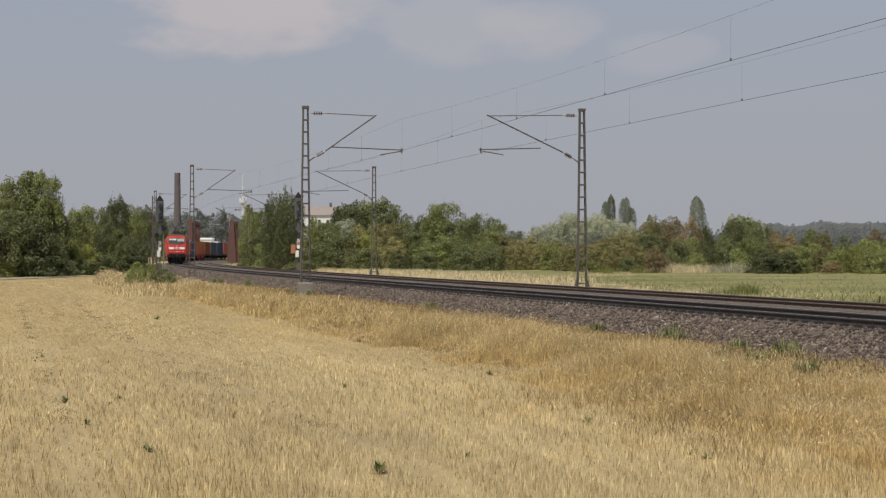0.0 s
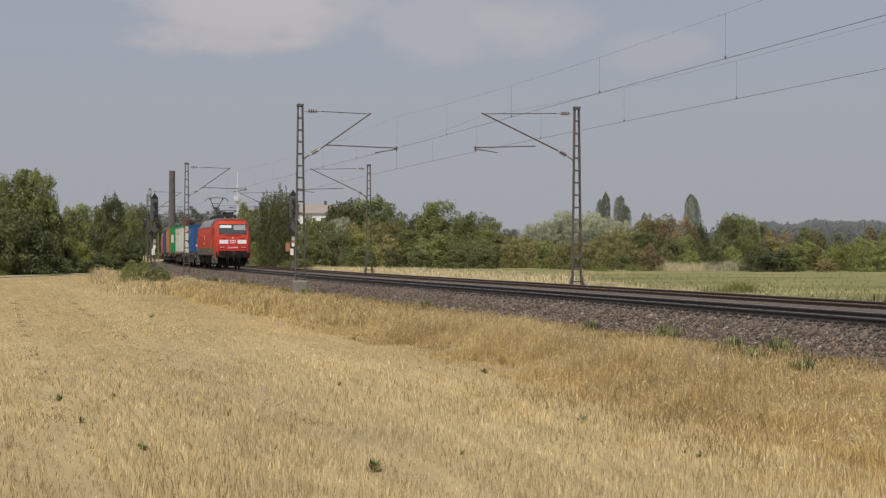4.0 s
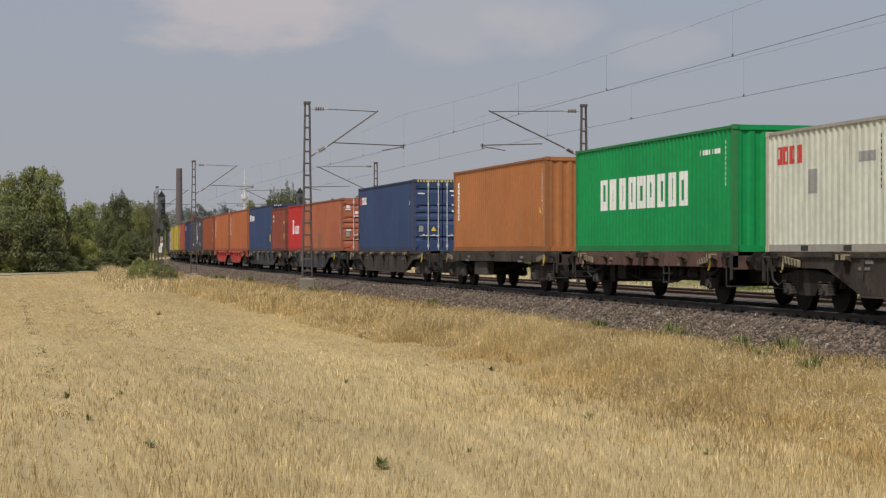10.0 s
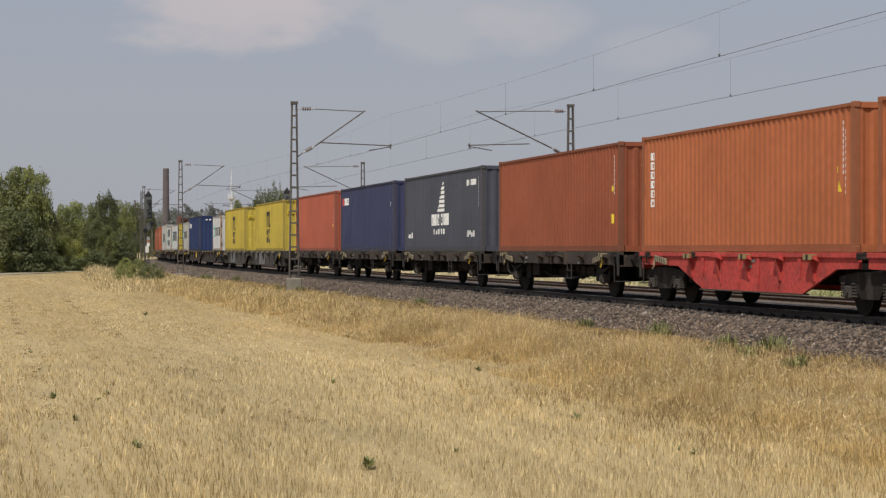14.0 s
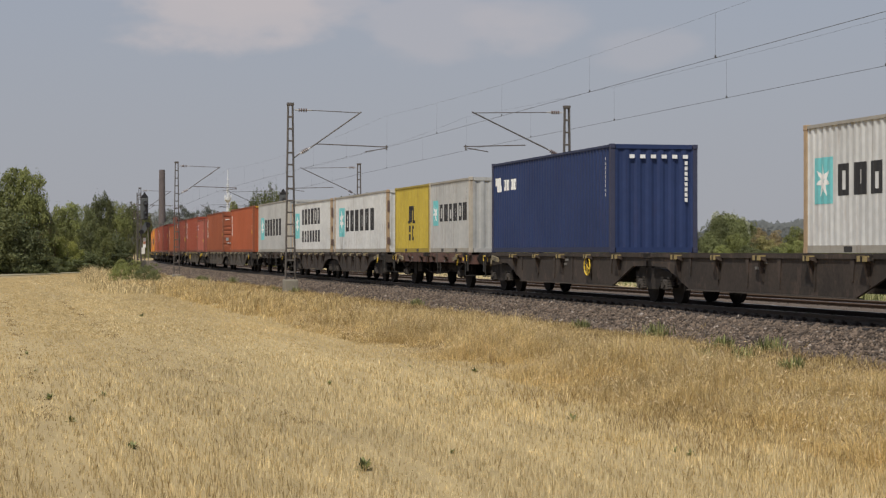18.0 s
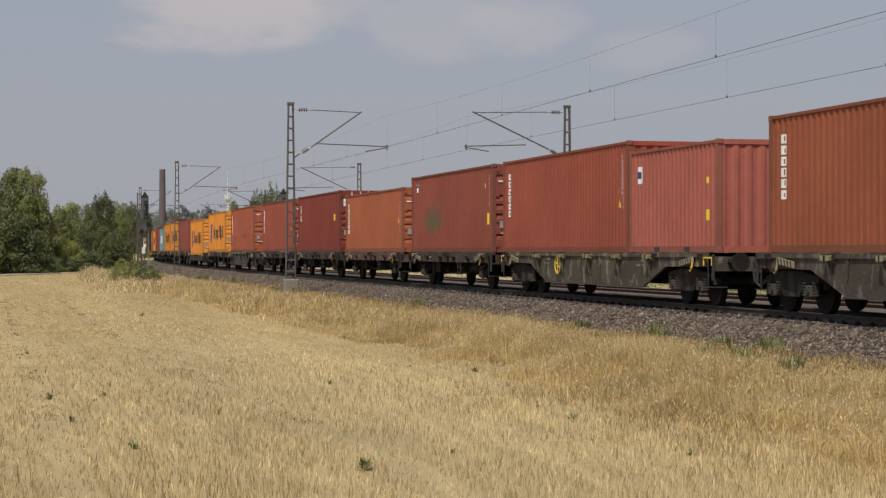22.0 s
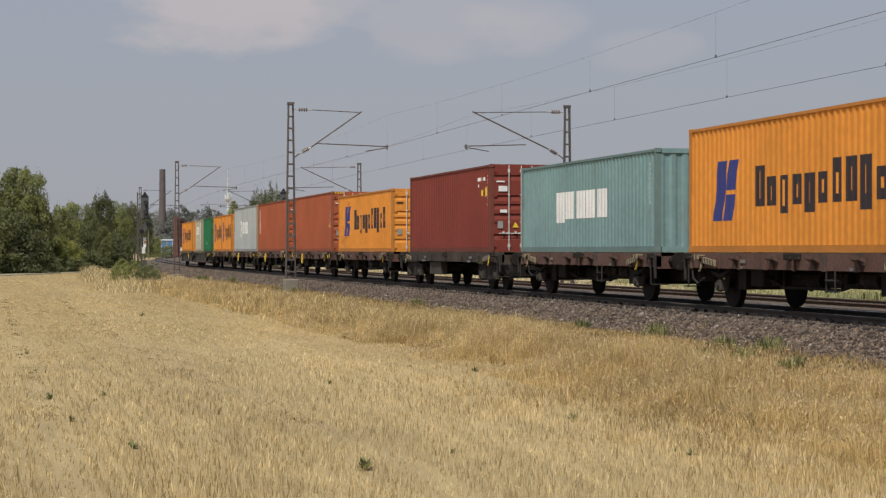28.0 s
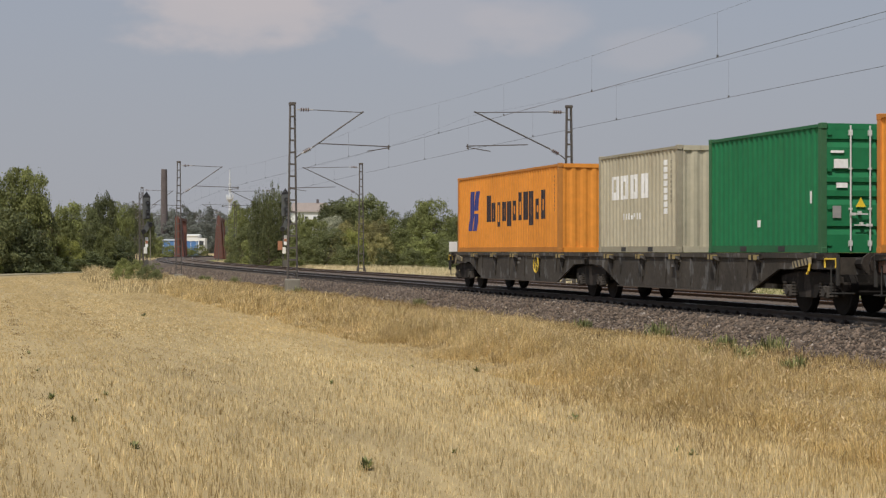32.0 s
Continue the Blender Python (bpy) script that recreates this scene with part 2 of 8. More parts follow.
M_PALE = mat("pale_dry_grass", (0.40, 0.33, 0.18), 0.8, 0, 0.2, 0.3, per="island", tint=(0.68, 0.58, 0.37), translucent=0.25)
M_DRYPALE = mat("straw_tussock", (0.36, 0.275, 0.13), 0.8, 0, 0.3, 0.3, per="island", tint=(0.66, 0.54, 0.31), translucent=0.25)
M_GREYGRASS = mat("grey_green_grass", (0.25, 0.25, 0.15), 0.8, 0, 0.2, 0.3, per="island", tint=(0.46, 0.43, 0.30), translucent=0.25)
M_STRIP = mat("pale_strip", (0.42, 0.34, 0.19), 0.95, 0, 0.25, 0.25, 0.5, 8.0, tint=(0.58, 0.49, 0.30))
M_DARKBED = mat("oily_ballast", (0.052, 0.042, 0.036), 0.95, 0, 0.35, 4.0, 0.8, 22.0, tint=(0.085, 0.068, 0.056))
M_PATH = mat("dirt_path", (0.31, 0.27, 0.17), 0.95, 0, 0.2, 0.8)
M_BARK = mat("bark", (0.10, 0.075, 0.055), 0.95, 0, 0.3, 4.0)
def leaf(name, a, b, through=0.35):
    return mat("leaf_" + name, a, 0.7, 0, 0.5, 0.75, per="island", spread=0.12, tint=b, translucent=through, whole=0.32)


LEAF = [leaf("dark", (0.114, 0.131, 0.053), (0.188, 0.201, 0.079)), leaf("mid", (0.165, 0.186, 0.059), (0.279, 0.296, 0.100)), leaf("pale", (0.285, 0.299, 0.205), (0.502, 0.508, 0.357), 0.3),
        leaf("brown", (0.199, 0.153, 0.074), (0.308, 0.232, 0.116), 0.3), leaf("bright", (0.228, 0.249, 0.058), (0.399, 0.395, 0.116), 0.4), leaf("olive", (0.199, 0.183, 0.069), (0.331, 0.296, 0.121)),
        # deep: leaf colour darkened for the shade beneath the crowns
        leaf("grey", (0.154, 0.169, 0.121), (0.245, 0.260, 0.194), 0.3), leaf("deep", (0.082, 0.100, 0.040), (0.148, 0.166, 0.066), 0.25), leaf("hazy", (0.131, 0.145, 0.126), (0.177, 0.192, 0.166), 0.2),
        leaf("poplar", (0.120, 0.133, 0.092), (0.177, 0.192, 0.137), 0.2)]
# foliage of the ridge, its colour greyed and blued for distance haze
M_FARHAZE = mat("far_wood_leaf", (0.135, 0.150, 0.156), 0.8, 0, 0.1, 0.02, per="island", spread=0.03, tint=(0.146, 0.162, 0.168))
M_BRICK = mat("chimney_brick", (0.115, 0.098, 0.10), 0.95, 0, 0.25, 0.5)
M_RUST = mat("bridge_paint", (0.17, 0.065, 0.045), 0.8, 0, 0.3, 0.8, tint=(0.12, 0.05, 0.04))
M_WHITE = mat("white_paint", (0.78, 0.78, 0.76), 0.5, 0, 0.06)
M_BLACK = mat("black_paint", (0.018, 0.018, 0.02), 0.5)
M_DARK = mat("dark_frame", (0.013, 0.012, 0.011), 0.85, 0.0, 0.35, 1.5, tint=(0.026, 0.021, 0.018), spec=0.2, flakes=(0.05, 0.042, 0.036))
M_DUSTY = mat("dusty_gear", (0.030, 0.027, 0.025), 0.9, 0.0, 0.4, 3.0, tint=(0.085, 0.074, 0.064), spec=0.2)
M_WHEEL = mat("wheel_steel", (0.014, 0.012, 0.011), 0.8, 0.1, 0.3, 3.0, spec=0.2)
M_YELLOW = mat("yellow_paint", (0.72, 0.50, 0.05), 0.5)
M_GLASS = mat("cab_glass", (0.05, 0.055, 0.06), 0.08, 0.0, 0.05, spec=0.9)
# flat grey in place of the sky mirrored by the right pane
M_PANEREFLECT = mat("sun_screen", (0.26, 0.27, 0.27), 0.4)
M_BLIND = mat("window_blind", (0.62, 0.62, 0.60), 0.6)
M_RED = mat("loco_red", (0.55, 0.050, 0.020), 0.5, 0, 0.16, 0.8, tint=(0.43, 0.050, 0.024), streak=(0.24, 0.048, 0.030), spec=0.25, runs=0.65)
# the body red again, darkened for the light on the front
M_FRONTSHADE = mat("loco_front_red", (0.48, 0.034, 0.030), 0.45, 0, 0.06, 0.8, spec=0.3)
M_RAILPALE = mat("worn_rail_paint", (0.42, 0.22, 0.17), 0.6)
M_SOOT = mat("sooty_red", (0.24, 0.042, 0.026), 0.7, 0, 0.4, 2.5, tint=(0.11, 0.035, 0.026), spec=0.2)
M_LAMPWARM = mat("lamp_reflector", (0.62, 0.48, 0.36), 0.25)
M_SEAM = mat("seam_shadow_red", (0.20, 0.022, 0.012), 0.6)
M_LGREY = mat("loco_grey", (0.078, 0.082, 0.072), 0.6, 0, 0.3, 1.0, tint=(0.125, 0.105, 0.082), streak=(0.06, 0.048, 0.036))
M_PANTO = mat("pantograph_grime", (0.035, 0.033, 0.033), 0.8, 0.1, 0.3, 3.0)
M_HEAD = mat("collector_grey", (0.11, 0.125, 0.115), 0.7, 0.2, 0.2, 3.0)
M_SIDEGLASS = mat("side_glass", (0.02, 0.022, 0.024), 0.35, 0, 0.05, spec=0.3)
M_BOX = mat("equipment_box", (0.075, 0.06, 0.045), 0.85, 0, 0.4, 2.0, tint=(0.045, 0.036, 0.03))
M_OLIVE = mat("step_grey", (0.10, 0.10, 0.085), 0.8, 0, 0.3, 3.0)
M_ROOFGREY = mat("loco_roof_grey", (0.23, 0.24, 0.25), 0.6, 0, 0.2, 1.0, tint=(0.17, 0.16, 0.15))
M_LAMP = mat("lamp_glass", (0.75, 0.74, 0.68), 0.15)
M_SIGNALGREY = mat("signal_grey", (0.085, 0.09, 0.09), 0.7, 0, 0.25, 1.5)
M_TREADRED = mat("signal_red", (0.34, 0.15, 0.08), 0.6)

# ---- mesh helpers ----
def thing(name, label, category, group="", kind="", at=None):
    ob = tagged(new(name), label, category, group, kind)
    if at is not None:
        ob.matrix_basis = at
    return ob


def part(name, bm, material, parent=None, label="", smooth=False):
    me = bpy.data.meshes.new(name)
    bm.to_mesh(me)
    bm.free()
    for m in (material if isinstance(material, (list, tuple)) else [material]):
        me.materials.append(m)
    if smooth:
        me.shade_smooth()
    ob = new(name, me)
    if parent is not None:
        ob.parent = parent
    if label:
        ob["label"] = label
    return ob


def again(ob, m, parent=None):
    """The same mesh once more, as an object of its own."""
    o = new(ob.name.split(".")[0], ob.data)
    o.parent = parent or ob.parent
    o.matrix_basis = m
    if "label" in ob:
        o["label"] = ob["label"]
    return o


def box(bm, x0, x1, y0, y1, z0, z1, m=None):
    vs = [bm.verts.new((x, y, z)) for z in (z0, z1) for y in (y0, y1) for x in (x0, x1)]
    if m is not None:
        for v in vs:
            v.co = m @ v.co
    for f in ((0, 2, 3, 1), (4, 5, 7, 6), (0, 1, 5, 4), (2, 6, 7, 3), (0, 4, 6, 2), (1, 3, 7, 5)):
        bm.faces.new([vs[i] for i in f])
    return bm


def rbox(x0, x1, y0, y1, z0, z1, r=0.01):
    bm = box(bmesh.new(), x0, x1, y0, y1, z0, z1)
    bmesh.ops.bevel(bm, geom=bm.edges[:], offset=r, segments=1, affect="EDGES")
    return bm


def tube(bm, pts, r, n=6, r2=None):
    """A round bar through the points."""
    rings = []
    pts = [Vector(p) for p in pts]
    for i, p in enumerate(pts):
        d = (pts[min(i + 1, len(pts) - 1)] - pts[max(i - 1, 0)]).normalized()
        u = d.cross(Vector((0, 0, 1)) if abs(d.z) < 0.9 else Vector((1, 0, 0))).normalized()
        v = d.cross(u)
        rr = r if r2 is None else r + (r2 - r) * i / (len(pts) - 1)
        rings.append([bm.verts.new(p + rr * (math.cos(a) * u + math.sin(a) * v)) for a in [2 * math.pi * k / n for k in range(n)]])
    for a, b in zip(rings, rings[1:]):
        for k in range(n):
            bm.faces.new((a[k], a[(k + 1) % n], b[(k + 1) % n], b[k]))
    bm.faces.new(rings[0][::-1]); bm.faces.new(rings[-1])
    return bm


def slab(bm, prof, axis, a, b):
    """A flat profile drawn out from a to b along an axis; profile in the two other axes, in xyz order."""
    def co(p, w):
        return {"x": (w, p[0], p[1]), "y": (p[0], w, p[1]), "z": (p[0], p[1], w)}[axis]
    lo, hi = [bm.verts.new(co(p, a)) for p in prof], [bm.verts.new(co(p, b)) for p in prof]
    k = len(prof)
    for i in range(k):
        bm.faces.new((lo[i], lo[(i + 1) % k], hi[(i + 1) % k], hi[i]))
    bm.faces.new(lo[::-1]); bm.faces.new(hi)
    return bm


def mesh_np(name, verts, faces, material, parent=None):
    """A mesh from arrays of corners and equal-sided faces."""
    me = bpy.data.meshes.new(name)
    k = faces.shape[1]
    me.vertices.add(len(verts)); me.vertices.foreach_set("co", verts.astype(np.float32).ravel())
    me.loops.add(faces.size); me.loops.foreach_set("vertex_index", faces.astype(np.int32).ravel())
    me.polygons.add(len(faces))
    me.polygons.foreach_set("loop_start", np.arange(0, faces.size, k, dtype=np.int32))
    me.update(calc_edges=True)
    me.materials.append(material)
    ob = new(name, me)
    if parent is not None:
        ob.parent = parent
    return ob

# ---- the line of the railway ----
# s runs away from the viewer along the near track; straight, then a right-hand curve that tightens.
SS = np.arange(-800.0, 1400.0, 1.0)
_k = np.clip((SS - 65.2) / 61.8, 0, 1) / 2331.0
_k = np.where(SS > 330, 1 / 2331.0 + np.clip((SS - 330) / 60, 0, 1) * (1 / 1000.0 - 1 / 2331.0), _k)
_k = np.where(SS > 900, 0.0, _k)
_th = np.concatenate([[0], np.cumsum((_k[1:] + _k[:-1]) / 2)])
_x = 17.30 + np.concatenate([[0], np.cumsum((np.sin(_th[1:]) + np.sin(_th[:-1])) / 2)])
_y = SS[0] + np.concatenate([[0], np.cumsum((np.cos(_th[1:]) + np.cos(_th[:-1])) / 2)])
TRACK2 = 4.3
FIELD = -0.75


def line(s, off=0.0):
    """Place and heading on the line, off metres to the right of the near track."""
    t, x, y = np.interp(s, SS, _th), np.interp(s, SS, _x), np.interp(s, SS, _y)
    return x + off * math.cos(t), y - off * math.sin(t), t


def on_line(s, off=0.0, z=0.0):
    x, y, t = line(s, off)
    return pose(x, y, z, 0, 0, -math.degrees(t))


def at(px, depth):
    """A place in plan seen in a bearing from the viewer: px across the view at its start, depth along its axis."""
    a = radians(13.01)
    u = (px - 784) / 3376.6 * depth
    return u * math.cos(a) + depth * math.sin(a), -u * math.sin(a) + depth * math.cos(a)


def loft(name, s_list, profile, material, parent=None, wob=0.0):
    """A strip along the line with a cross-section of (offset, height)."""
    v, f = [], []
    k = len(profile)
    for s in s_list:
        for o, z in profile:
            x, y, t = line(s, o)
            v.append((x, y, z + (noise.noise(Vector((x * 0.6, y * 0.6, 3.1))) * wob)))
    for i in range(len(s_list) - 1):
        for j in range(k - 1):
            a = i * k + j
            f.append((a, a + 1, a + k + 1, a + k))
    return mesh_np(name, np.array(v), np.array(f), material, parent)


S_NEAR = list(np.arange(-60, 130, 1.0)) + list(np.arange(130, 420, 4.0)) + list(np.arange(420, 1300, 15.0))
S_ALL = list(np.arange(-700, -60, 40.0)) + S_NEAR

# ---- ground ----
def ground_sheet():
    xs = np.concatenate([[-3500, -1500, -700, -300, -120], np.arange(-60, 130, 4.0), [160, 220, 320, 500, 800, 1500, 3500]])
    ys = np.concatenate([[-3500, -1000, -300, -100, -30], np.arange(0, 260, 4.0), [300, 380, 500, 800, 1500, 2600, 4500]])
    v = np.array([(x, y, FIELD + 0.012 * noise.noise(Vector((x * 0.13, y * 0.13, 0)))) for y in ys for x in xs])
    k = len(xs)
    f = np.array([(j * k + i, j * k + i + 1, (j + 1) * k + i + 1, (j + 1) * k + i) for j in range(len(ys) - 1) for i in range(k - 1)])
    return tagged(mesh_np("ground", v, f, M_SOIL), "harvested stubble field of pale straw and dry soil", "field", kind="structure")


ground_sheet()
tagged(loft("verge_bank", S_ALL, [(-8.9, FIELD - 0.16), (-8.1, FIELD - 0.01), (-7.0, FIELD + 0.10), (-5.4, -0.66), (-4.3, -0.63), (-3.6, -0.68), (-2.9, -0.9)], M_DRYBANK, wob=0.05),
       "grassy verge bank dried to yellow along the railway", "verge", kind="structure")
tagged(loft("trackbed", S_ALL, [(-4.2, -0.80), (-3.75, -0.645), (-3.05, -0.57), (-1.85, -0.36), (-1.45, -0.25), (-1.31, -0.215), (-1.24, -0.165), (-0.9, -0.162), (-0.70, -0.162), (-0.62, -0.135), (0.62, -0.11), (1.0, -0.12), (2.15, -0.15), (TRACK2 - 1.0, -0.10), (TRACK2 + 0.95, -0.10), (TRACK2 + 1.25, -0.18), (TRACK2 + 1.85, -0.30), (TRACK2 + 3.1, -0.62), (TRACK2 + 3.6, -0.9)], M_BALLAST, wob=0.012),
       "grey-brown ballast bed of a double-track railway", "ballast", kind="structure")
tagged(loft("meadow", S_ALL, [(TRACK2 + 3.2, -0.85), (TRACK2 + 3.6, -0.66), (TRACK2 + 9, -0.62), (TRACK2 + 30, -0.55), (TRACK2 + 80, -0.4), (TRACK2 + 170, -0.4), (TRACK2 + 420, -0.9)], M_MEADOW, wob=0.06),
       "green and straw-yellow meadow behind the railway", "meadow", kind="structure")

for k, (a, b) in enumerate((((72, 125), 8.5), ((108, 290), 15.0))):
    tagged(loft("dry_strip", list(np.arange(a[0], a[1], 3.0)), [(TRACK2 + 3.3, -0.75), (TRACK2 + 3.7, -0.615 + 0.012 * k), (TRACK2 + b, -0.565 + 0.012 * k), (TRACK2 + b + 1.2, -0.75)], M_STRIP, wob=0.03),
           "strip of pale dried grass beside the far track", "dry grass", kind="structure")
for off in (0.0,):
    tagged(loft("oily_ballast", S_ALL, [(off - 0.66, -0.15), (off - 0.60, -0.107), (off + 0.60, -0.102), (off + 0.66, -0.15)], M_DARKBED, wob=0.012), "dark oil-stained ballast between the rails", "ballast", kind="structure")


def rails():
    prof = [(-0.07, -0.17), (0.07, -0.17), (0.07, -0.15), (0.012, -0.13), (0.012, -0.05), (0.036, -0.035), (0.036, 0.0), (-0.036, 0.0), (-0.036, -0.035), (-0.012, -0.05), (-0.012, -0.13), (-0.07, -0.15), (-0.07, -0.17)]
    ss = list(np.arange(-700, -60, 40.0)) + list(np.arange(-60, 1300, 8.0))
    for i, off in enumerate((0.0, TRACK2)):
        tr = thing("railway_track", "steel rails on dark wooden sleepers in ballast", "track", "tracks of the railway", "structure")
        for side in (-0.753, 0.753):
            r = loft("rail", ss, [(off + side + a, b) for a, b in prof], M_RAIL if i else M_RAILDARK, tr)
            r["label"] = "rust-brown steel rail with a shiny head"
            loft("rail_head", ss, [(off + side - 0.034, 0.004), (off + side + 0.034, 0.004)], M_RAILTOP, r)
        bm = slab(bmesh.new(), [(-1.3, -0.36), (1.3, -0.36), (1.3, -0.175), (1.28, -0.155), (-1.28, -0.155), (-1.3, -0.175)], "y", -0.13, 0.13)
        for rx in (-0.753, 0.753):
            for e in (-1, 1):    # rail clips on their base plates
                box(bm, rx + e * 0.13 - 0.055, rx + e * 0.13 + 0.055, -0.10, 0.10, -0.18, -0.105)
                box(bm, rx + e * 0.12 - 0.025, rx + e * 0.12 + 0.025, -0.04, 0.04, -0.106, -0.08)
        first = None
        for k in range(140):
            m = on_line(18 + k * 0.62, off)
            if first is None:
                first = part("sleeper", bm, M_SLEEPER, tr); first.matrix_basis = m
            else:
                again(first, m)
        v, f = [], []
        for k in list(range(-60, 0)) + list(range(140, 560)):
            m = on_line(18 + k * 0.62, off)
            b = len(v)
            for y in (-0.13, 0.13):
                for x, z in ((-1.3, -0.36), (1.3, -0.36), (1.3, -0.19), (-1.3, -0.19)):
                    v.append(m @ Vector((x, y, z)))
            f += [(b, b + 1, b + 2, b + 3), (b + 7, b + 6, b + 5, b + 4), (b + 3, b + 2, b + 6, b + 7), (b, b + 3, b + 7, b + 4), (b + 1, b + 5, b + 6, b + 2)]
        tagged(mesh_np("far_sleepers", np.array(v), np.array(f), M_SLEEPER, tr), kind="stuff")


rails()


def stones():
    """Loose ballast, thick on the near shoulder."""
    rng = np.random.default_rng(4)
    octa = np.array([(1, 0, 0), (0, 1, 0), (-1, 0, 0), (0, -1, 0), (0, 0, 1), (0, 0, -1)], float)
    fo = np.array([(0, 1, 4), (1, 2, 4), (2, 3, 4), (3, 0, 4), (1, 0, 5), (2, 1, 5), (3, 2, 5), (0, 3, 5)])
    n = 60000
    s = 20 + 170 * rng.random(n) ** 1.8
    o = np.where(rng.random(n) < 0.74, np.where(rng.random(n) < 0.08, rng.uniform(-4.1, -3.2, n), np.where(rng.random(n) < 0.18, rng.uniform(-1.45, -0.8, n), rng.uniform(-3.3, -1.3, n))), rng.uniform(-1.3, TRACK2 + 1.5, n))
    z = np.interp(o, [-4.2, -3.6, -3.05, -1.85, -1.45, -1.31, -1.24, -0.6, 1.0, 2.15, 3.3, 5.25, 5.8, 9], [-0.62, -0.61, -0.56, -0.35, -0.25, -0.215, -0.172, -0.14, -0.13, -0.16, -0.115, -0.115, -0.22, -0.3])
    t, x, y = np.interp(s, SS, _th), np.interp(s, SS, _x), np.interp(s, SS, _y)
    x, y = x + o * np.cos(t), y - o * np.sin(t)
    r = (0.020 + 0.045 * rng.random(n) ** 1.6) * np.where(o > -1.2, 0.6, 1.0)
    a = rng.uniform(0, 6.28, n)
    v = octa[None] * (r[:, None, None] * rng.uniform(0.6, 1.3, (n, 6, 1)))
    v += rng.normal(0, 0.12, (n, 6, 3)) * r[:, None, None]
    c, sn = np.cos(a)[:, None], np.sin(a)[:, None]
    w = np.stack([v[:, :, 0] * c - v[:, :, 1] * sn, v[:, :, 0] * sn + v[:, :, 1] * c, v[:, :, 2] * 0.75], 2)
    w += np.stack([x, y, z], 1)[:, None]
    f = (fo[None] + 6 * np.arange(n)[:, None, None]).reshape(-1, 3)
    pale = rng.random(n) < 0.06
    for q, m, label in ((~pale, M_STONE, "loose grey and brown crushed ballast stones"), (pale, M_PALESTONE, "paler crushed stones among the ballast")):
        k = int(q.sum())
        tagged(mesh_np("ballast_stones", w[q].reshape(-1, 3), f[:8 * k], m), label, "stones", kind="stuff")


stones()


def blades(name, x, y, z, h, w, lean, material, label, cat, seed=1, turn=0.7, bend=None):
    """Thin upright blades, each a bent strip of its own; bend gives each one's fall in x and y."""
    rng = np.random.default_rng(seed)
    n = len(x)
    a = rng.uniform(0, 6.28, n)
    face = rng.normal(radians(13), turn, n)
    ux, uy = np.cos(face), -np.sin(face)
    lx, ly = bend if bend is not None else (0, 0)
    if bend is None:
        lx, ly = np.cos(a) * lean * rng.random(n) * h, np.sin(a) * lean * rng.random(n) * h
    p = np.zeros((n, 5, 3))
    for i, (wt, ht, lt) in enumerate(((-0.5, 0, 0), (0.5, 0, 0), (0.42, 0.55, 0.35), (-0.42, 0.55, 0.35), (0.0, 1.0, 1.0)) if bend is None else ((-0.4, 0, 0), (0.4, 0, 0), (0.5, 0.72, 0.35), (-0.5, 0.72, 0.35), (0.0, 0.92, 1.25))):
        p[:, i, 0] = x + wt * w * ux + lt * lx
        p[:, i, 1] = y + wt * w * uy + lt * ly
        p[:, i, 2] = z + ht * h
    b = 5 * np.arange(n)[:, None]
    f = np.concatenate([np.array([[0, 1, 2]]) + b, np.array([[0, 2, 3]]) + b, np.array([[3, 2, 4]]) + b])
    return tagged(mesh_np(name, p.reshape(-1, 3), f, material), label, cat, kind="stuff")


WHEEL_TRACKS = ((0.72, 0.0), (2.95, 0.9))     # x of the two tractor tracks, and how far each drifts near the viewer


def off_track(x, y):
    """Distance from the nearer of the wheel tracks."""
    return np.min([np.abs(x - c - q * np.clip((42 - y) / 24, 0, 1)) for c, q in WHEEL_TRACKS], axis=0)


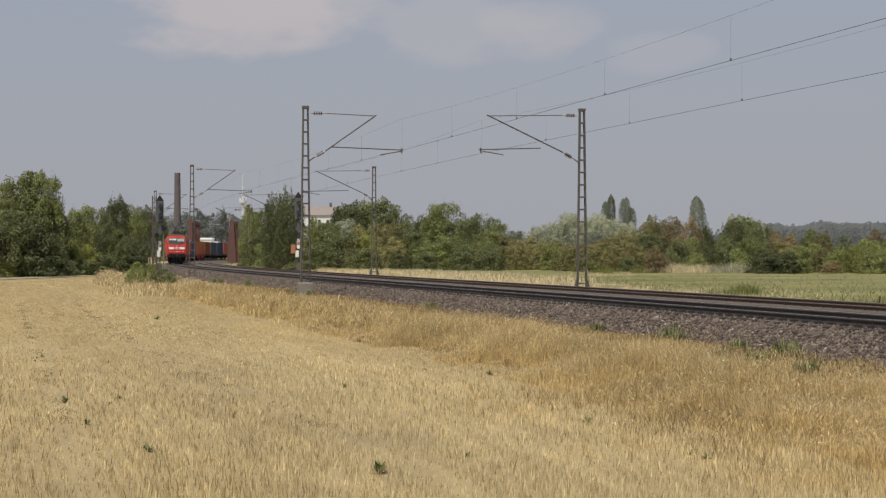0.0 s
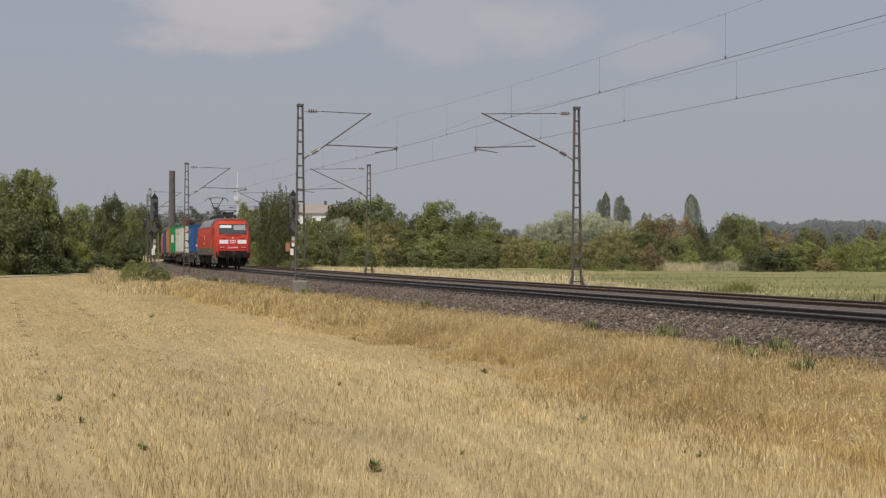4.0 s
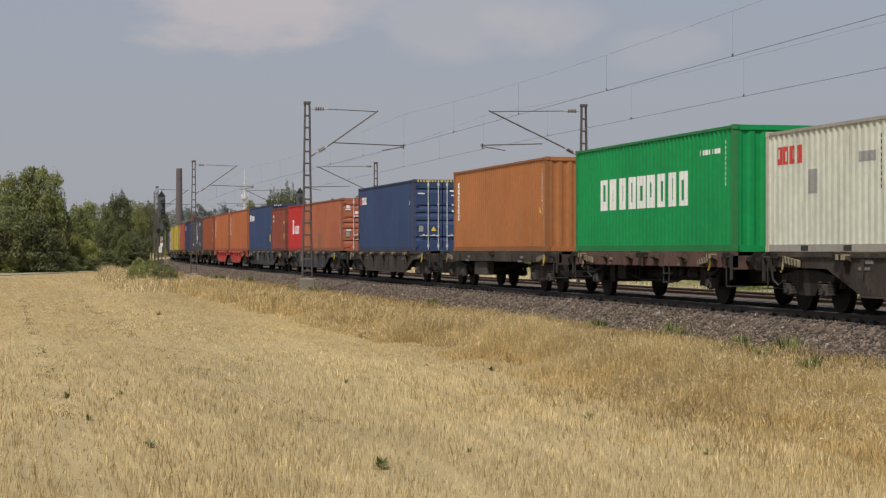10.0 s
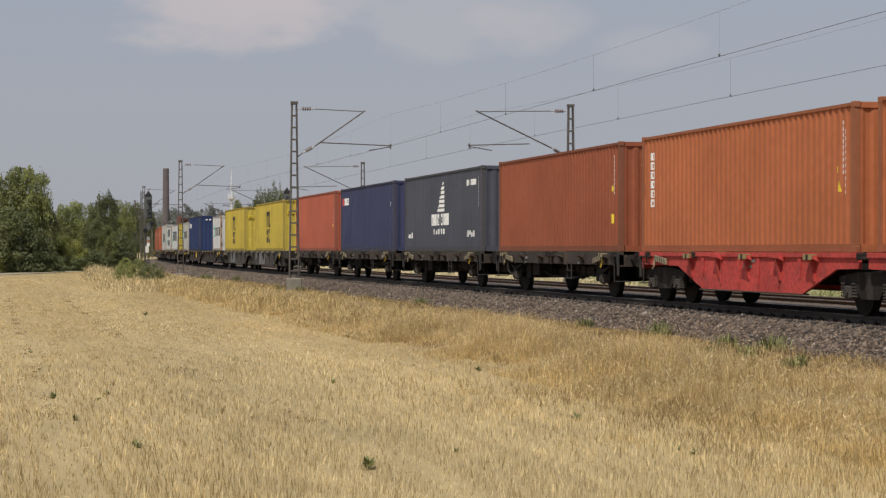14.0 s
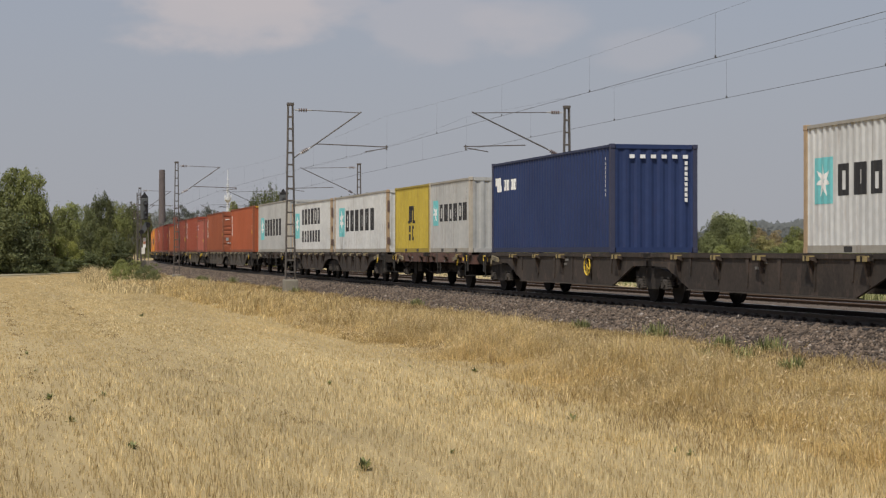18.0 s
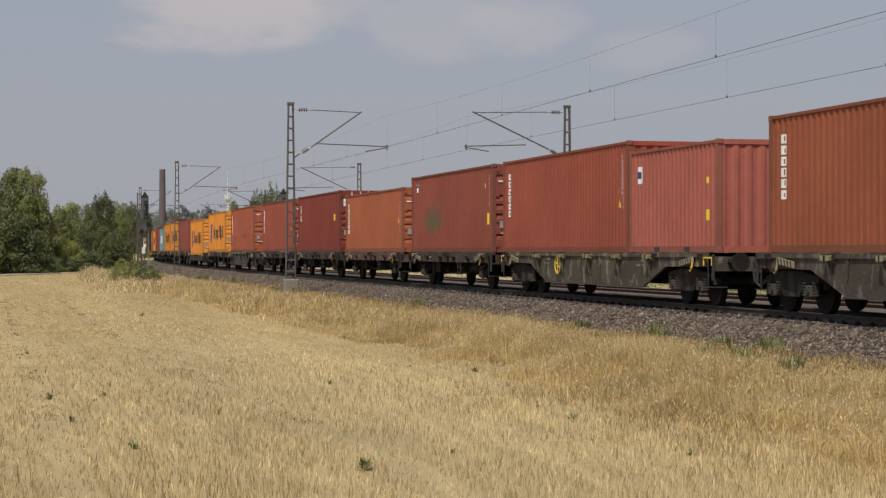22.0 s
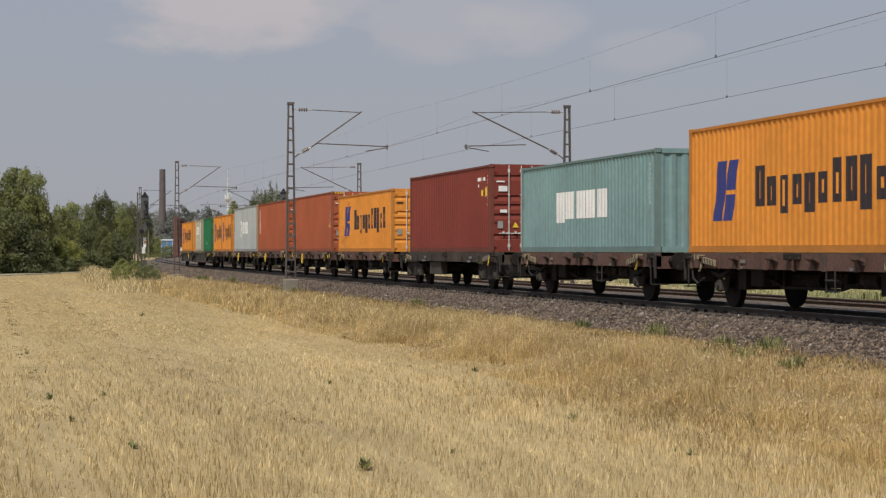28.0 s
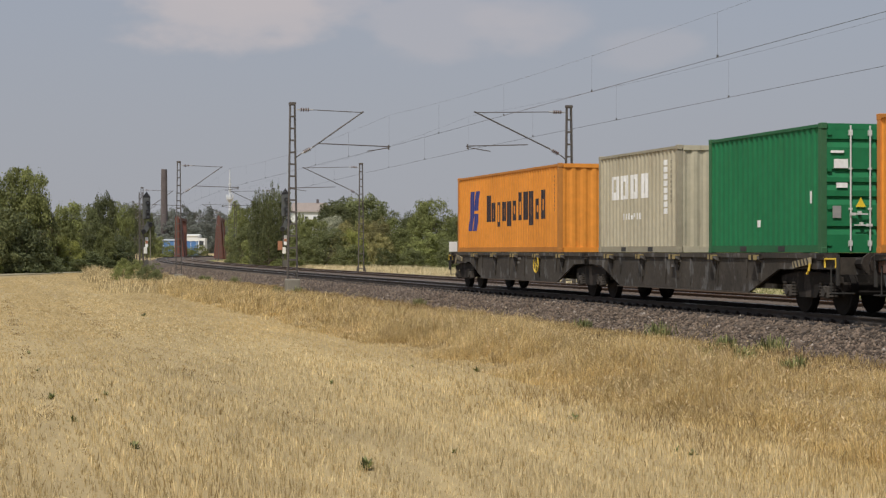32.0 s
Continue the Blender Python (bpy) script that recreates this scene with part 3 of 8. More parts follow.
def stubble():
    """Rows of cut stems parallel to the line, thinner on the ground and drawn wider with distance."""
    rng = np.random.default_rng(7)
    for k in range(2):
        n = (165000, 90000)[k]
        d = (math.sqrt(13.5) + rng.random(n) * (math.sqrt(175) - math.sqrt(13.5))) ** 2
        az = radians(13.0) + rng.uniform(-0.25, 0.25, n)
        x, y = d * np.sin(az), d * np.cos(az)
        x = np.round(x / 0.14) * 0.14 + rng.normal(0, 0.035, n)
        o = x - np.interp(y, _y, _x)
        bare = np.exp(-(off_track(x, y) / 0.20) ** 2)
        keep = (o < -8.6 - np.abs(rng.normal(0, 0.5, n))) & (x > -60) & ((d < 138 + 0.19 * ((az - radians(13.0)) * 3376 + 784)) | (o > -13)) & (rng.random(n) > 0.3 * bare)
        x, y, d, bare = x[keep], y[keep], d[keep], bare[keep]
        m = len(x)
        patch = np.sin(x * 1.7 + 2.0 * np.sin(y * 0.23)) * np.sin(y * 0.41 + x * 0.6)
        w = (0.0058 * (d / 18) ** 0.9, 0.0105 * (d / 18) ** 0.6)[k]
        hh, ww = 0.088 * rng.uniform(0.4, 1.5, m) * (1 - 0.5 * bare) * (1 + 0.22 * patch), w * rng.uniform(0.6, 1.5, m)
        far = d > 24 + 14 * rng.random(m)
        pale = rng.random(m) < 0.85 * np.exp(-((x - 4.4) / 1.5) ** 2)         # a paler swath between the tracks and the verge
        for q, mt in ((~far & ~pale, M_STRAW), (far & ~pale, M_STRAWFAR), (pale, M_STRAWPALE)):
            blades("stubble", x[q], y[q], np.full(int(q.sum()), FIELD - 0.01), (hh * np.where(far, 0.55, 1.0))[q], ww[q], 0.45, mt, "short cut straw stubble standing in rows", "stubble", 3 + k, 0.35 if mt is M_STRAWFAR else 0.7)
    # the far stubble closes to a sheet of short wide bunches
    n = 90000
    d = (math.sqrt(30) + rng.random(n) * (math.sqrt(176) - math.sqrt(30))) ** 2
    az = radians(13.0) + rng.uniform(-0.25, 0.25, n)
    x, y = d * np.sin(az), d * np.cos(az)
    o = x - np.interp(y, _y, _x)
    q = (o < -8.9 - np.abs(rng.normal(0, 0.4, n))) & (x > -60) & ((d < 138 + 0.19 * ((az - radians(13.0)) * 3376 + 784)) | (o > -13)) & (rng.random(n) < np.clip((d - 30) / 25, 0.05, 1)) & (rng.random(n) > 0.25 * np.exp(-(off_track(x, y) / 0.25) ** 2))
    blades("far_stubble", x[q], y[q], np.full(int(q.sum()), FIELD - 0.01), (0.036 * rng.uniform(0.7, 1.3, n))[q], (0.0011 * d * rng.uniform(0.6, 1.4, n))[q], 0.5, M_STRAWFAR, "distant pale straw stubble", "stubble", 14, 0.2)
    # trodden dark litter along the wheel tracks, in patches
    n = 9000
    y = 22 + 60 * rng.random(n) ** 1.3
    c = rng.integers(0, 2, n)
    x = np.array([q[0] for q in WHEEL_TRACKS])[c] + np.array([q[1] for q in WHEEL_TRACKS])[c] * np.clip((42 - y) / 24, 0, 1) + rng.normal(0, 0.09, n)
    lump = np.sin(y * 1.9 + 3 * c) + np.sin(y * 0.83 + c) + np.sin(y * 4.3) * 0.7
    q = lump > 0.7 + rng.normal(0, 0.9, n)
    blades("trodden_straw", x[q], y[q], np.full(int(q.sum()), FIELD - 0.01), rng.uniform(0.015, 0.06, n)[q], (0.007 * (y / 18) ** 0.6 * rng.uniform(0.6, 1.6, n))[q], 1.4, M_TRACKSOIL, "dark trodden straw along the wheel tracks", "straw", 17)
    # all round the viewer
    n = 60000
    d, az = 0.9 + 13.0 * np.sqrt(rng.random(n)), rng.uniform(0, 2 * math.pi, n)
    x, y = np.round(d * np.sin(az) / 0.14) * 0.14 + rng.normal(0, 0.04, n), d * np.cos(az)
    q = x < 8.0
    blades("stubble", x[q], y[q], np.full(int(q.sum()), FIELD - 0.01), (0.078 * rng.uniform(0.45, 1.5, n))[q], (0.005 * rng.uniform(0.6, 1.6, n))[q], 0.45, M_STRAW, "short cut straw stubble standing in rows", "stubble", 9)


stubble()


def verge_grass():
    """Tussocks whose blades fall away from their middle, over a thin undergrowth."""
    rng = np.random.default_rng(11)

    def place(s, o):
        t = np.interp(s, SS, _th)
        return np.interp(s, SS, _x) + o * np.cos(t), np.interp(s, SS, _y) - o * np.sin(t), np.interp(o, [-9.3, -8.7, -7, -5.4, -4.2, -3], [-0.75, FIELD, FIELD + 0.1, -0.66, -0.58, -0.56]) - 0.03

    heads = []
    for tufts, each, s0, s1, ww, reach in ((6500, 32, 14, 50, 0.0036, 0.15), (3600, 24, 42, 115, 0.011, 0.24), (1700, 20, 100, 260, 0.028, 0.40)):
        s, o = rng.uniform(s0, s1, tufts), rng.uniform(-9.35, -4.1, tufts)
        x, y, z = place(s, o)
        q = np.array([noise.noise(Vector((a * 0.55, b * 0.30, 2.0))) + 0.45 * noise.noise(Vector((a * 1.9, b * 1.2, 6.0))) for a, b in zip(x, y)])
        oe = o + 0.6 * np.array([noise.noise(Vector((a * 0.5, b * 0.5, 7.0))) for a, b in zip(x, y)])
        edge = np.interp(oe, [-9.9, -9.2, -8.7, -7.4, -6.4, -5.6, -4.8, -4.2, -3.5], [0.3, 0.7, 1.0, 1.05, 0.95, 0.66, 0.42, 0.30, 0.2])
        ht = np.clip(0.32 + 0.66 * q, 0.06, 0.70) * edge * rng.uniform(0.6, 1.3, tufts)
        lean_a = rng.normal(0.3, 1.2, tufts)
        k = np.repeat(np.arange(tufts), each)
        n = len(k)
        a, r = rng.uniform(0, 6.28, n), np.abs(rng.normal(0, 1, n))
        bx, by = np.cos(a) * r * reach * 0.55, np.sin(a) * r * reach * 0.8
        h = ht[k] * np.exp(-0.16 * r ** 2) * rng.uniform(0.5, 1.12, n)
        fall = h * rng.uniform(0.05, 0.75, n)
        lx = np.cos(a) * fall * 0.8 + np.cos(lean_a[k]) * 0.35 * h
        ly = np.sin(a) * fall * 0.8 + np.sin(lean_a[k]) * 0.35 * h
        blades("tall_dry_grass", x[k] + bx, y[k] + by, z[k], h, ww * rng.uniform(0.6, 1.6, n), 0.8, M_DRYGRASS if s0 < 100 else M_DRYPALE, "tall dried yellow grass on the railway verge", "grass", 5, 1.1, (lx, ly))
        if s0 < 100:
            c = rng.random(n) < (0.24 if s0 < 20 else 0.07)
            heads.append(np.stack([(x[k] + bx + 1.15 * lx)[c], (y[k] + by + 1.15 * ly)[c], (z[k] + 0.9 * h)[c], ((ww if s0 < 20 else 0.0055) * rng.uniform(1.1, 2.4, n))[c]], 1))
    # pale fluffy seed heads on the tips
    g = np.concatenate(heads)
    n = len(g)
    d = rng.normal(0, 1, (n, 3)) * [0.6, 0.6, 1.0]; d /= np.linalg.norm(d, axis=1)[:, None]
    e = np.cross(d, rng.normal(0, 1, (n, 3))); e /= np.linalg.norm(e, axis=1)[:, None]
    c, w = g[:, :3], g[:, 3:]
    v = np.stack([c - d * w * 4.5, c + e * w, c + d * w * 4.5, c - e * w], 1)
    tagged(mesh_np("seed_heads", v.reshape(-1, 3), np.arange(4 * n).reshape(-1, 4), M_PLUME), "pale fluffy seed heads of the verge grass", "grass", kind="stuff")
    # low brown undergrowth
    n = 60000
    s = 14 + 100 * rng.random(n) ** 1.4
    o = np.where((rng.random(n) < 0.30) & (s < 26), rng.uniform(-10.4, -8.3, n), rng.uniform(-8.6, -3.2, n))
    x, y, z = place(s, o)
    q = np.array([noise.noise(Vector((a * 0.8, b * 0.5, 12.0))) for a, b in zip(x, y)])
    k = q > -0.1
    h = np.clip(0.12 + 0.18 * q, 0.04, 0.3) * rng.uniform(0.5, 1.4, n)
    n2 = 15000
    s2, o2 = rng.uniform(11, 27, n2), -8.3 - 2.6 * rng.random(n2) ** 1.3
    x2, y2, _ = place(s2, o2)
    q2 = np.array([noise.noise(Vector((a * 0.9, b * 0.6, 21.0))) for a, b in zip(x2, y2)]) > -0.12 + 0.16 * (-o2 - 8.3)
    blades("low_dry_grass", x2[q2], y2[q2], np.full(int(q2.sum()), FIELD - 0.02), rng.uniform(0.05, 0.2, n2)[q2], rng.uniform(0.003, 0.008, n2)[q2], 1.2, M_DRYGRASS, "low brown dried grass at the field's edge", "grass", 35)
    blades("low_dry_grass", x[k], y[k], np.where(o < -8.4, FIELD - 0.02, z)[k], h[k], (0.006 * (s / 25) ** 0.8 * rng.uniform(0.6, 1.6, n))[k], 1.1, M_UNDER, "low brown dried grass on the verge", "grass", 33)


verge_grass()


def plumes():
    """Slender stalks with pale seed heads over the verge grass."""
    rng = np.random.default_rng(23)
    P, F, base = [], [], 0
    for n, s0, s1, ww in ((14000, 14, 55, 0.0050), (8000, 50, 120, 0.011)):
        s, o = rng.uniform(s0, s1, n), rng.uniform(-9.4, -4.8, n)
        t = np.interp(s, SS, _th)
        x, y = np.interp(s, SS, _x) + o * np.cos(t), np.interp(s, SS, _y) - o * np.sin(t)
        q = np.array([noise.noise(Vector((a * 0.55, b * 0.30, 2.0))) for a, b in zip(x, y)]) + 0.25 * np.array([noise.noise(Vector((a * 1.6, b * 1.1, 8.0))) for a, b in zip(x, y)])
        h = np.clip(0.33 + 0.5 * q, 0.08, 0.62) * np.interp(o, [-9.5, -8.6, -6.4, -5.4, -4.6], [0.5, 1.0, 0.95, 0.6, 0.4]) * rng.uniform(0.7, 1.15, n)
        k = q > -0.25
        x, y, h, o = x[k], y[k], h[k], o[k]
        m = len(x)
        z = np.interp(o, [-9.3, -8.1, -7, -5.4, -4.2], [-0.75, FIELD, FIELD + 0.1, -0.66, -0.58]) - 0.03
        a, ln = rng.uniform(0, 6.28, m), rng.uniform(0.05, 0.35, m) * h
        lx, ly = np.cos(a) * ln, np.sin(a) * ln
        face = rng.normal(radians(13), 0.6, m)
        ux, uy = np.cos(face), -np.sin(face)
        w = ww * rng.uniform(0.6, 1.4, m)
        v = np.zeros((m, 6, 3))
        for i, (wt, ht, lt) in enumerate(((-0.12, 0, 0), (0.12, 0, 0), (0.15, 0.62, 0.45), (-0.15, 0.62, 0.45), (0.5, 0.85, 0.8), (0.0, 1.0, 1.15))):
            v[:, i, 0], v[:, i, 1], v[:, i, 2] = x + wt * w * ux + lt * lx, y + wt * w * uy + lt * ly, z + ht * h
        b = 6 * np.arange(m)[:, None] + base
        P.append(v.reshape(-1, 3))
        F += [np.array([[0, 1, 2]]) + b, np.array([[0, 2, 3]]) + b, np.array([[3, 2, 4]]) + b, np.array([[3, 4, 5]]) + b]
        base += 6 * m
    tagged(mesh_np("grass_plumes", np.concatenate(P), np.concatenate(F), M_PLUME), "slender dry grass stalks with pale seed heads", "grass", kind="stuff")


plumes()


def loose_straw():
    """Bits of straw lying between the stubble rows."""
    rng = np.random.default_rng(29)
    n = 1400
    d = 13.5 + 32 * rng.random(n) ** 1.3
    az = radians(13.0) + rng.uniform(-0.25, 0.25, n)
    x, y = d * np.sin(az), d * np.cos(az)
    keep = x < 8.9
    x, y = x[keep], y[keep]
    m = len(x)
    a, L, w = rng.uniform(0, 6.28, m), rng.uniform(0.015, 0.045, m), rng.uniform(0.0012, 0.0024, m)
    dx, dy = np.cos(a) * L, np.sin(a) * L
    z0, z1 = FIELD + rng.uniform(0.0, 0.05, m), FIELD + rng.uniform(0.0, 0.05, m)
    v = np.zeros((m, 4, 3))
    for i, (e, sd) in enumerate(((-1, -1), (1, -1), (1, 1), (-1, 1))):
        v[:, i, 0], v[:, i, 1], v[:, i, 2] = x + e * dx - sd * np.sin(a) * w, y + e * dy + sd * np.cos(a) * w, np.where(e < 0, z0, z1) + sd * w
    tagged(mesh_np("loose_straw", v.reshape(-1, 3), np.arange(4 * m).reshape(-1, 4), M_STRAW), "loose bits of cut straw lying in the stubble", "straw", kind="stuff")


loose_straw()


def edge_grass():
    """Short tufts where the verge meets the ballast."""
    rng = np.random.default_rng(19)
    n = 34000
    s = 18 + 90 * rng.random(n) ** 1.4
    o = rng.normal(-4.0, 0.4, n)
    t = np.interp(s, SS, _th)
    x, y = np.interp(s, SS, _x) + o * np.cos(t), np.interp(s, SS, _y) - o * np.sin(t)
    q = np.array([noise.noise(Vector((a * 0.8, b * 0.6, 5.0))) for a, b in zip(x, y)])
    keep = q > -0.15
    h = np.clip(0.08 + 0.18 * q, 0.03, 0.24) * rng.uniform(0.5, 1.3, n)
    blades("short_dry_grass", x[keep], y[keep], np.interp(o, [-5.4, -4.2, -3], [-0.66, -0.58, -0.57])[keep] - 0.02, h[keep], rng.uniform(0.006, 0.014, n)[keep], 0.9, M_DRYGRASS, "short dried grass tufts at the ballast edge", "grass", 12)


edge_grass()


def right_grass():
    rng = np.random.default_rng(15)
    n = 30000
    s = np.where(rng.random(n) < 0.10, rng.uniform(24, 80, n), rng.uniform(76, 260, n)); o = TRACK2 + 3.4 + rng.uniform(0, 1, n) ** 2 * 14
    t = np.interp(s, SS, _th)
    x, y = np.interp(s, SS, _x) + o * np.cos(t), np.interp(s, SS, _y) - o * np.sin(t)
    blades("meadow_edge_grass", x, y, np.full(n, -0.68), rng.uniform(0.06, 0.26, n), rng.uniform(0.014, 0.035, n), 1.1, M_PALE, "dry pale grass along the far edge of the ballast", "grass", 6)
    n = 34000
    s = rng.uniform(20, 150, n); o = TRACK2 + 3.6 + rng.uniform(0, 1, n) ** 1.3 * 88
    t = np.interp(s, SS, _th)
    x, y = np.interp(s, SS, _x) + o * np.cos(t), np.interp(s, SS, _y) - o * np.sin(t)
    blades("meadow_grass", x, y, np.full(n, -0.62), rng.uniform(0.03, 0.2, n) * np.where(rng.random(n) < 0.05, 2.2, 1.0), rng.uniform(0.015, 0.04, n), 1.2, M_BLADE, "yellow-green meadow grass behind the railway", "grass", 8)
    # a strip of standing straw-coloured grass along the line, with an uneven far edge
    def strip_edge(s):
        return TRACK2 + np.interp(s, [70, 90, 112, 128, 170, 240, 300], [5.6, 7.4, 10.0, 18.0, 20.0, 19.0, 15.0])
    v, f = [], []
    for i, s in enumerate(np.arange(70, 301, 2.0)):
        far = float(strip_edge(s)) + 2.2 * noise.noise(Vector((s * 0.11, 0, 2)))
        for j in range(5):
            x, y, _ = line(s, TRACK2 + 3.9 + (far - TRACK2 - 3.9) * j / 4)
            v.append((x, y, -0.57 + 0.05 * noise.noise(Vector((x * 0.5, y * 0.5, 8))) - (0.10 if j in (0, 4) else 0)))
            if i and j:
                b = i * 5 + j
                f.append((b - 6, b - 5, b, b - 1))
    tagged(mesh_np("dry_grass_strip", np.array(v), np.array(f), M_DRYSTRIP), "straw-coloured dry strip of meadow along the line", "meadow", kind="structure")
    n = 26000
    s = rng.uniform(72, 300, n)
    o = TRACK2 + 3.8 + (strip_edge(s) + 1.2 - TRACK2 - 3.8) * rng.random(n)
    t = np.interp(s, SS, _th)
    x, y = np.interp(s, SS, _x) + o * np.cos(t), np.interp(s, SS, _y) - o * np.sin(t)
    q = np.array([noise.noise(Vector((a * 0.35, b * 0.18, 5.0))) for a, b in zip(x, y)])
    blades("standing_dry_grass", x, y, np.full(n, -0.62), np.clip(0.34 + 0.34 * q, 0.1, 0.7) * rng.uniform(0.6, 1.2, n), rng.uniform(0.02, 0.05, n), 0.7, M_PALE, "standing pale dry grass beside the far track", "grass", 9)
    # tall dry grass before the hedge and tussocks at the field's corner: clumps of blades that fall away from their middle
    for k, (px0, px1, d0, d1, n, hh, z0, m, clumps) in enumerate(((1176, 1256, 182, 194, 8000, 1.12, -0.6, M_PALE, 34), (1255, 1335, 182, 192, 4200, 1.15, -0.6, M_GREYGRASS, 26), (1298, 1342, 89, 92, 420, 0.75, -0.62, M_BLADE, 7), (184, 208, 122, 136, 3000, 1.15, FIELD, M_DRYPALE, 12),
                                                           (205, 330, 92, 120, 4000, 0.45, -0.72, M_DRYPALE, 40), (1000, 1120, 150, 186, 1400, 0.4, -0.6, M_DRYPALE, 30), (1050, 1180, 180, 190, 900, 0.9, -0.6, M_BLADE, 16))):
        cpx, cd, ch = rng.uniform(px0, px1, clumps), rng.uniform(d0, d1, clumps), rng.uniform(0.45, 1.1, clumps)
        c = rng.integers(0, clumps, n)
        r1, r2 = rng.normal(0, 1, n), rng.normal(0, 1, n)
        d = cd[c] + r2 * 1.3
        a = radians(13.01); u = (cpx[c] - 784) / 3376.6 * d + r1 * (0.38 if clumps < 60 else 1.6)
        x, y = u * math.cos(a) + d * math.sin(a), -u * math.sin(a) + d * math.cos(a)
        blades("tall_pale_grass", x, y, np.full(n, z0 - 0.03), hh * ch[c] * np.exp(-0.18 * r1 ** 2) * rng.uniform(0.55, 1.1, n), rng.uniform(0.012, 0.034, n), 0.9, m, "tall pale dried grass at the meadow edge", "grass", 20 + k)


right_grass()


def weed(px, py, size, seed, on="field"):
    """A small leafy weed; px, py is its bearing and drop."""
    rng = random.Random(seed)
    d = (EYE - FIELD) * 3376.6 / (py - 450)
    x, y = at(px, d)
    bm = bmesh.new()
    for _ in range(int(26 + 20 * size)):
        a, e, L = rng.uniform(0, 6.28), rng.uniform(0.1, 1.3), size * rng.uniform(0.4, 1.0)
        tip = Vector((math.cos(a) * math.cos(e), math.sin(a) * math.cos(e), math.sin(e))) * L
        sd = Vector((-math.sin(a), math.cos(a), 0)) * L * 0.16
        mid = tip * 0.55
        o = bm.verts.new((0, 0, 0)); p1 = bm.verts.new(mid + sd); p2 = bm.verts.new(tip + Vector((0, 0, -0.1 * L))); p3 = bm.verts.new(mid - sd)
        bm.faces.new((o, p1, p2, p3))
    ob = tagged(part("weed", bm, M_WEED), "small green leafy weed growing in the stubble", "weed", "weeds in the field")
    ob.matrix_basis = pose(x, y, FIELD)


for i, (px, py, sz) in enumerate(((672, 838, 0.26), (610, 686, 0.16), (1042, 752, 0.22), (116, 712, 0.22), (155, 752, 0.18), (262, 800, 0.2), (212, 706, 0.16), (868, 664, 0.2), (752, 655, 0.12), (828, 808, 0.15), (1250, 812, 0.16), (1222, 806, 0.14), (1520, 816, 0.16), (196, 716, 0.12), (92, 662, 0.12), (76, 632, 0.14), (278, 566, 0.3))):
    weed(px, py, sz * 0.62, i)


def verge_weed(s, o, size, seed):
    x, y, t = line(s, o)
    rng = random.Random(seed)
    bm = bmesh.new()
    for _ in range(130):
        a, e = rng.uniform(0, 6.28), rng.uniform(0.7, 1.5)
        L = size * rng.uniform(0.4, 1.0)
        b = Vector((rng.gauss(0, 0.3) * size, rng.gauss(0, 0.5) * size, 0))
        tip = b + Vector((math.cos(a) * math.cos(e), math.sin(a) * math.cos(e), math.sin(e))) * L
        sd = Vector((-math.sin(a), math.cos(a), 0)) * 0.02
        bm.faces.new([bm.verts.new(q) for q in (b - sd, b + sd, tip + sd * 0.3, tip - sd * 0.3)])
    ob = tagged(part("weed_clump", bm, M_WEED), "green weed clump at the foot of the ballast", "weed", "weeds on the verge", "stuff")
    ob.matrix_basis = pose(x, y, float(np.interp(o, [-9, -5.4, -3, -2, 5, 9], [FIELD, -0.68, -0.6, -0.3, -0.3, -0.68])))


for i, (s, o, sz) in enumerate(((33, -3.3, 0.45), (34.5, -3.6, 0.4), (39, -3.3, 0.5), (31, -4.6, 0.4), (32, -5.0, 0.35), (44, -3.4, 0.35), (63, -3.2, 0.4), (83, -4.2, 0.5), (86, -4.6, 0.5), (112, -3.4, 0.6), (118, -4.4, 0.6), (28.5, -4.8, 0.35), (125, -4.0, 0.5), (66, TRACK2 + 3.7, 0.9), (64, TRACK2 + 3.8, 0.8), (52, TRACK2 + 3.7, 1.0), (54, TRACK2 + 3.9, 0.9), (50, TRACK2 + 4.0, 0.8), (58, TRACK2 + 4.2, 0.6), (90, TRACK2 + 4.2, 0.5))):
    verge_weed(s, o + (0.1 if o < 0 else 0), sz * 0.78, i)

PATH = [(-80, 138, 150), (0, 149, 160), (60, 158, 168), (120, 167, 176), (160, 174, 182), (186, 181, 186)]
tagged(mesh_np("dirt_path", np.array([(*at(p, d), FIELD + 0.05) for p, a, b in PATH for d in (a, b)]), np.array([(2 * i, 2 * i + 2, 2 * i + 3, 2 * i + 1) for i in range(len(PATH) - 1)]), M_PATH),
       "pale dirt farm path along the field edge", "path", kind="structure")

# ---- trees ----
def lumps(p, rng, freq, m=7):
    """Smooth uneven waves over points, about -1 to 1."""
    return np.sin(p @ rng.normal(0, freq, (m, 3)).T + rng.uniform(0, 6.28, m)).mean(1) * 1.9


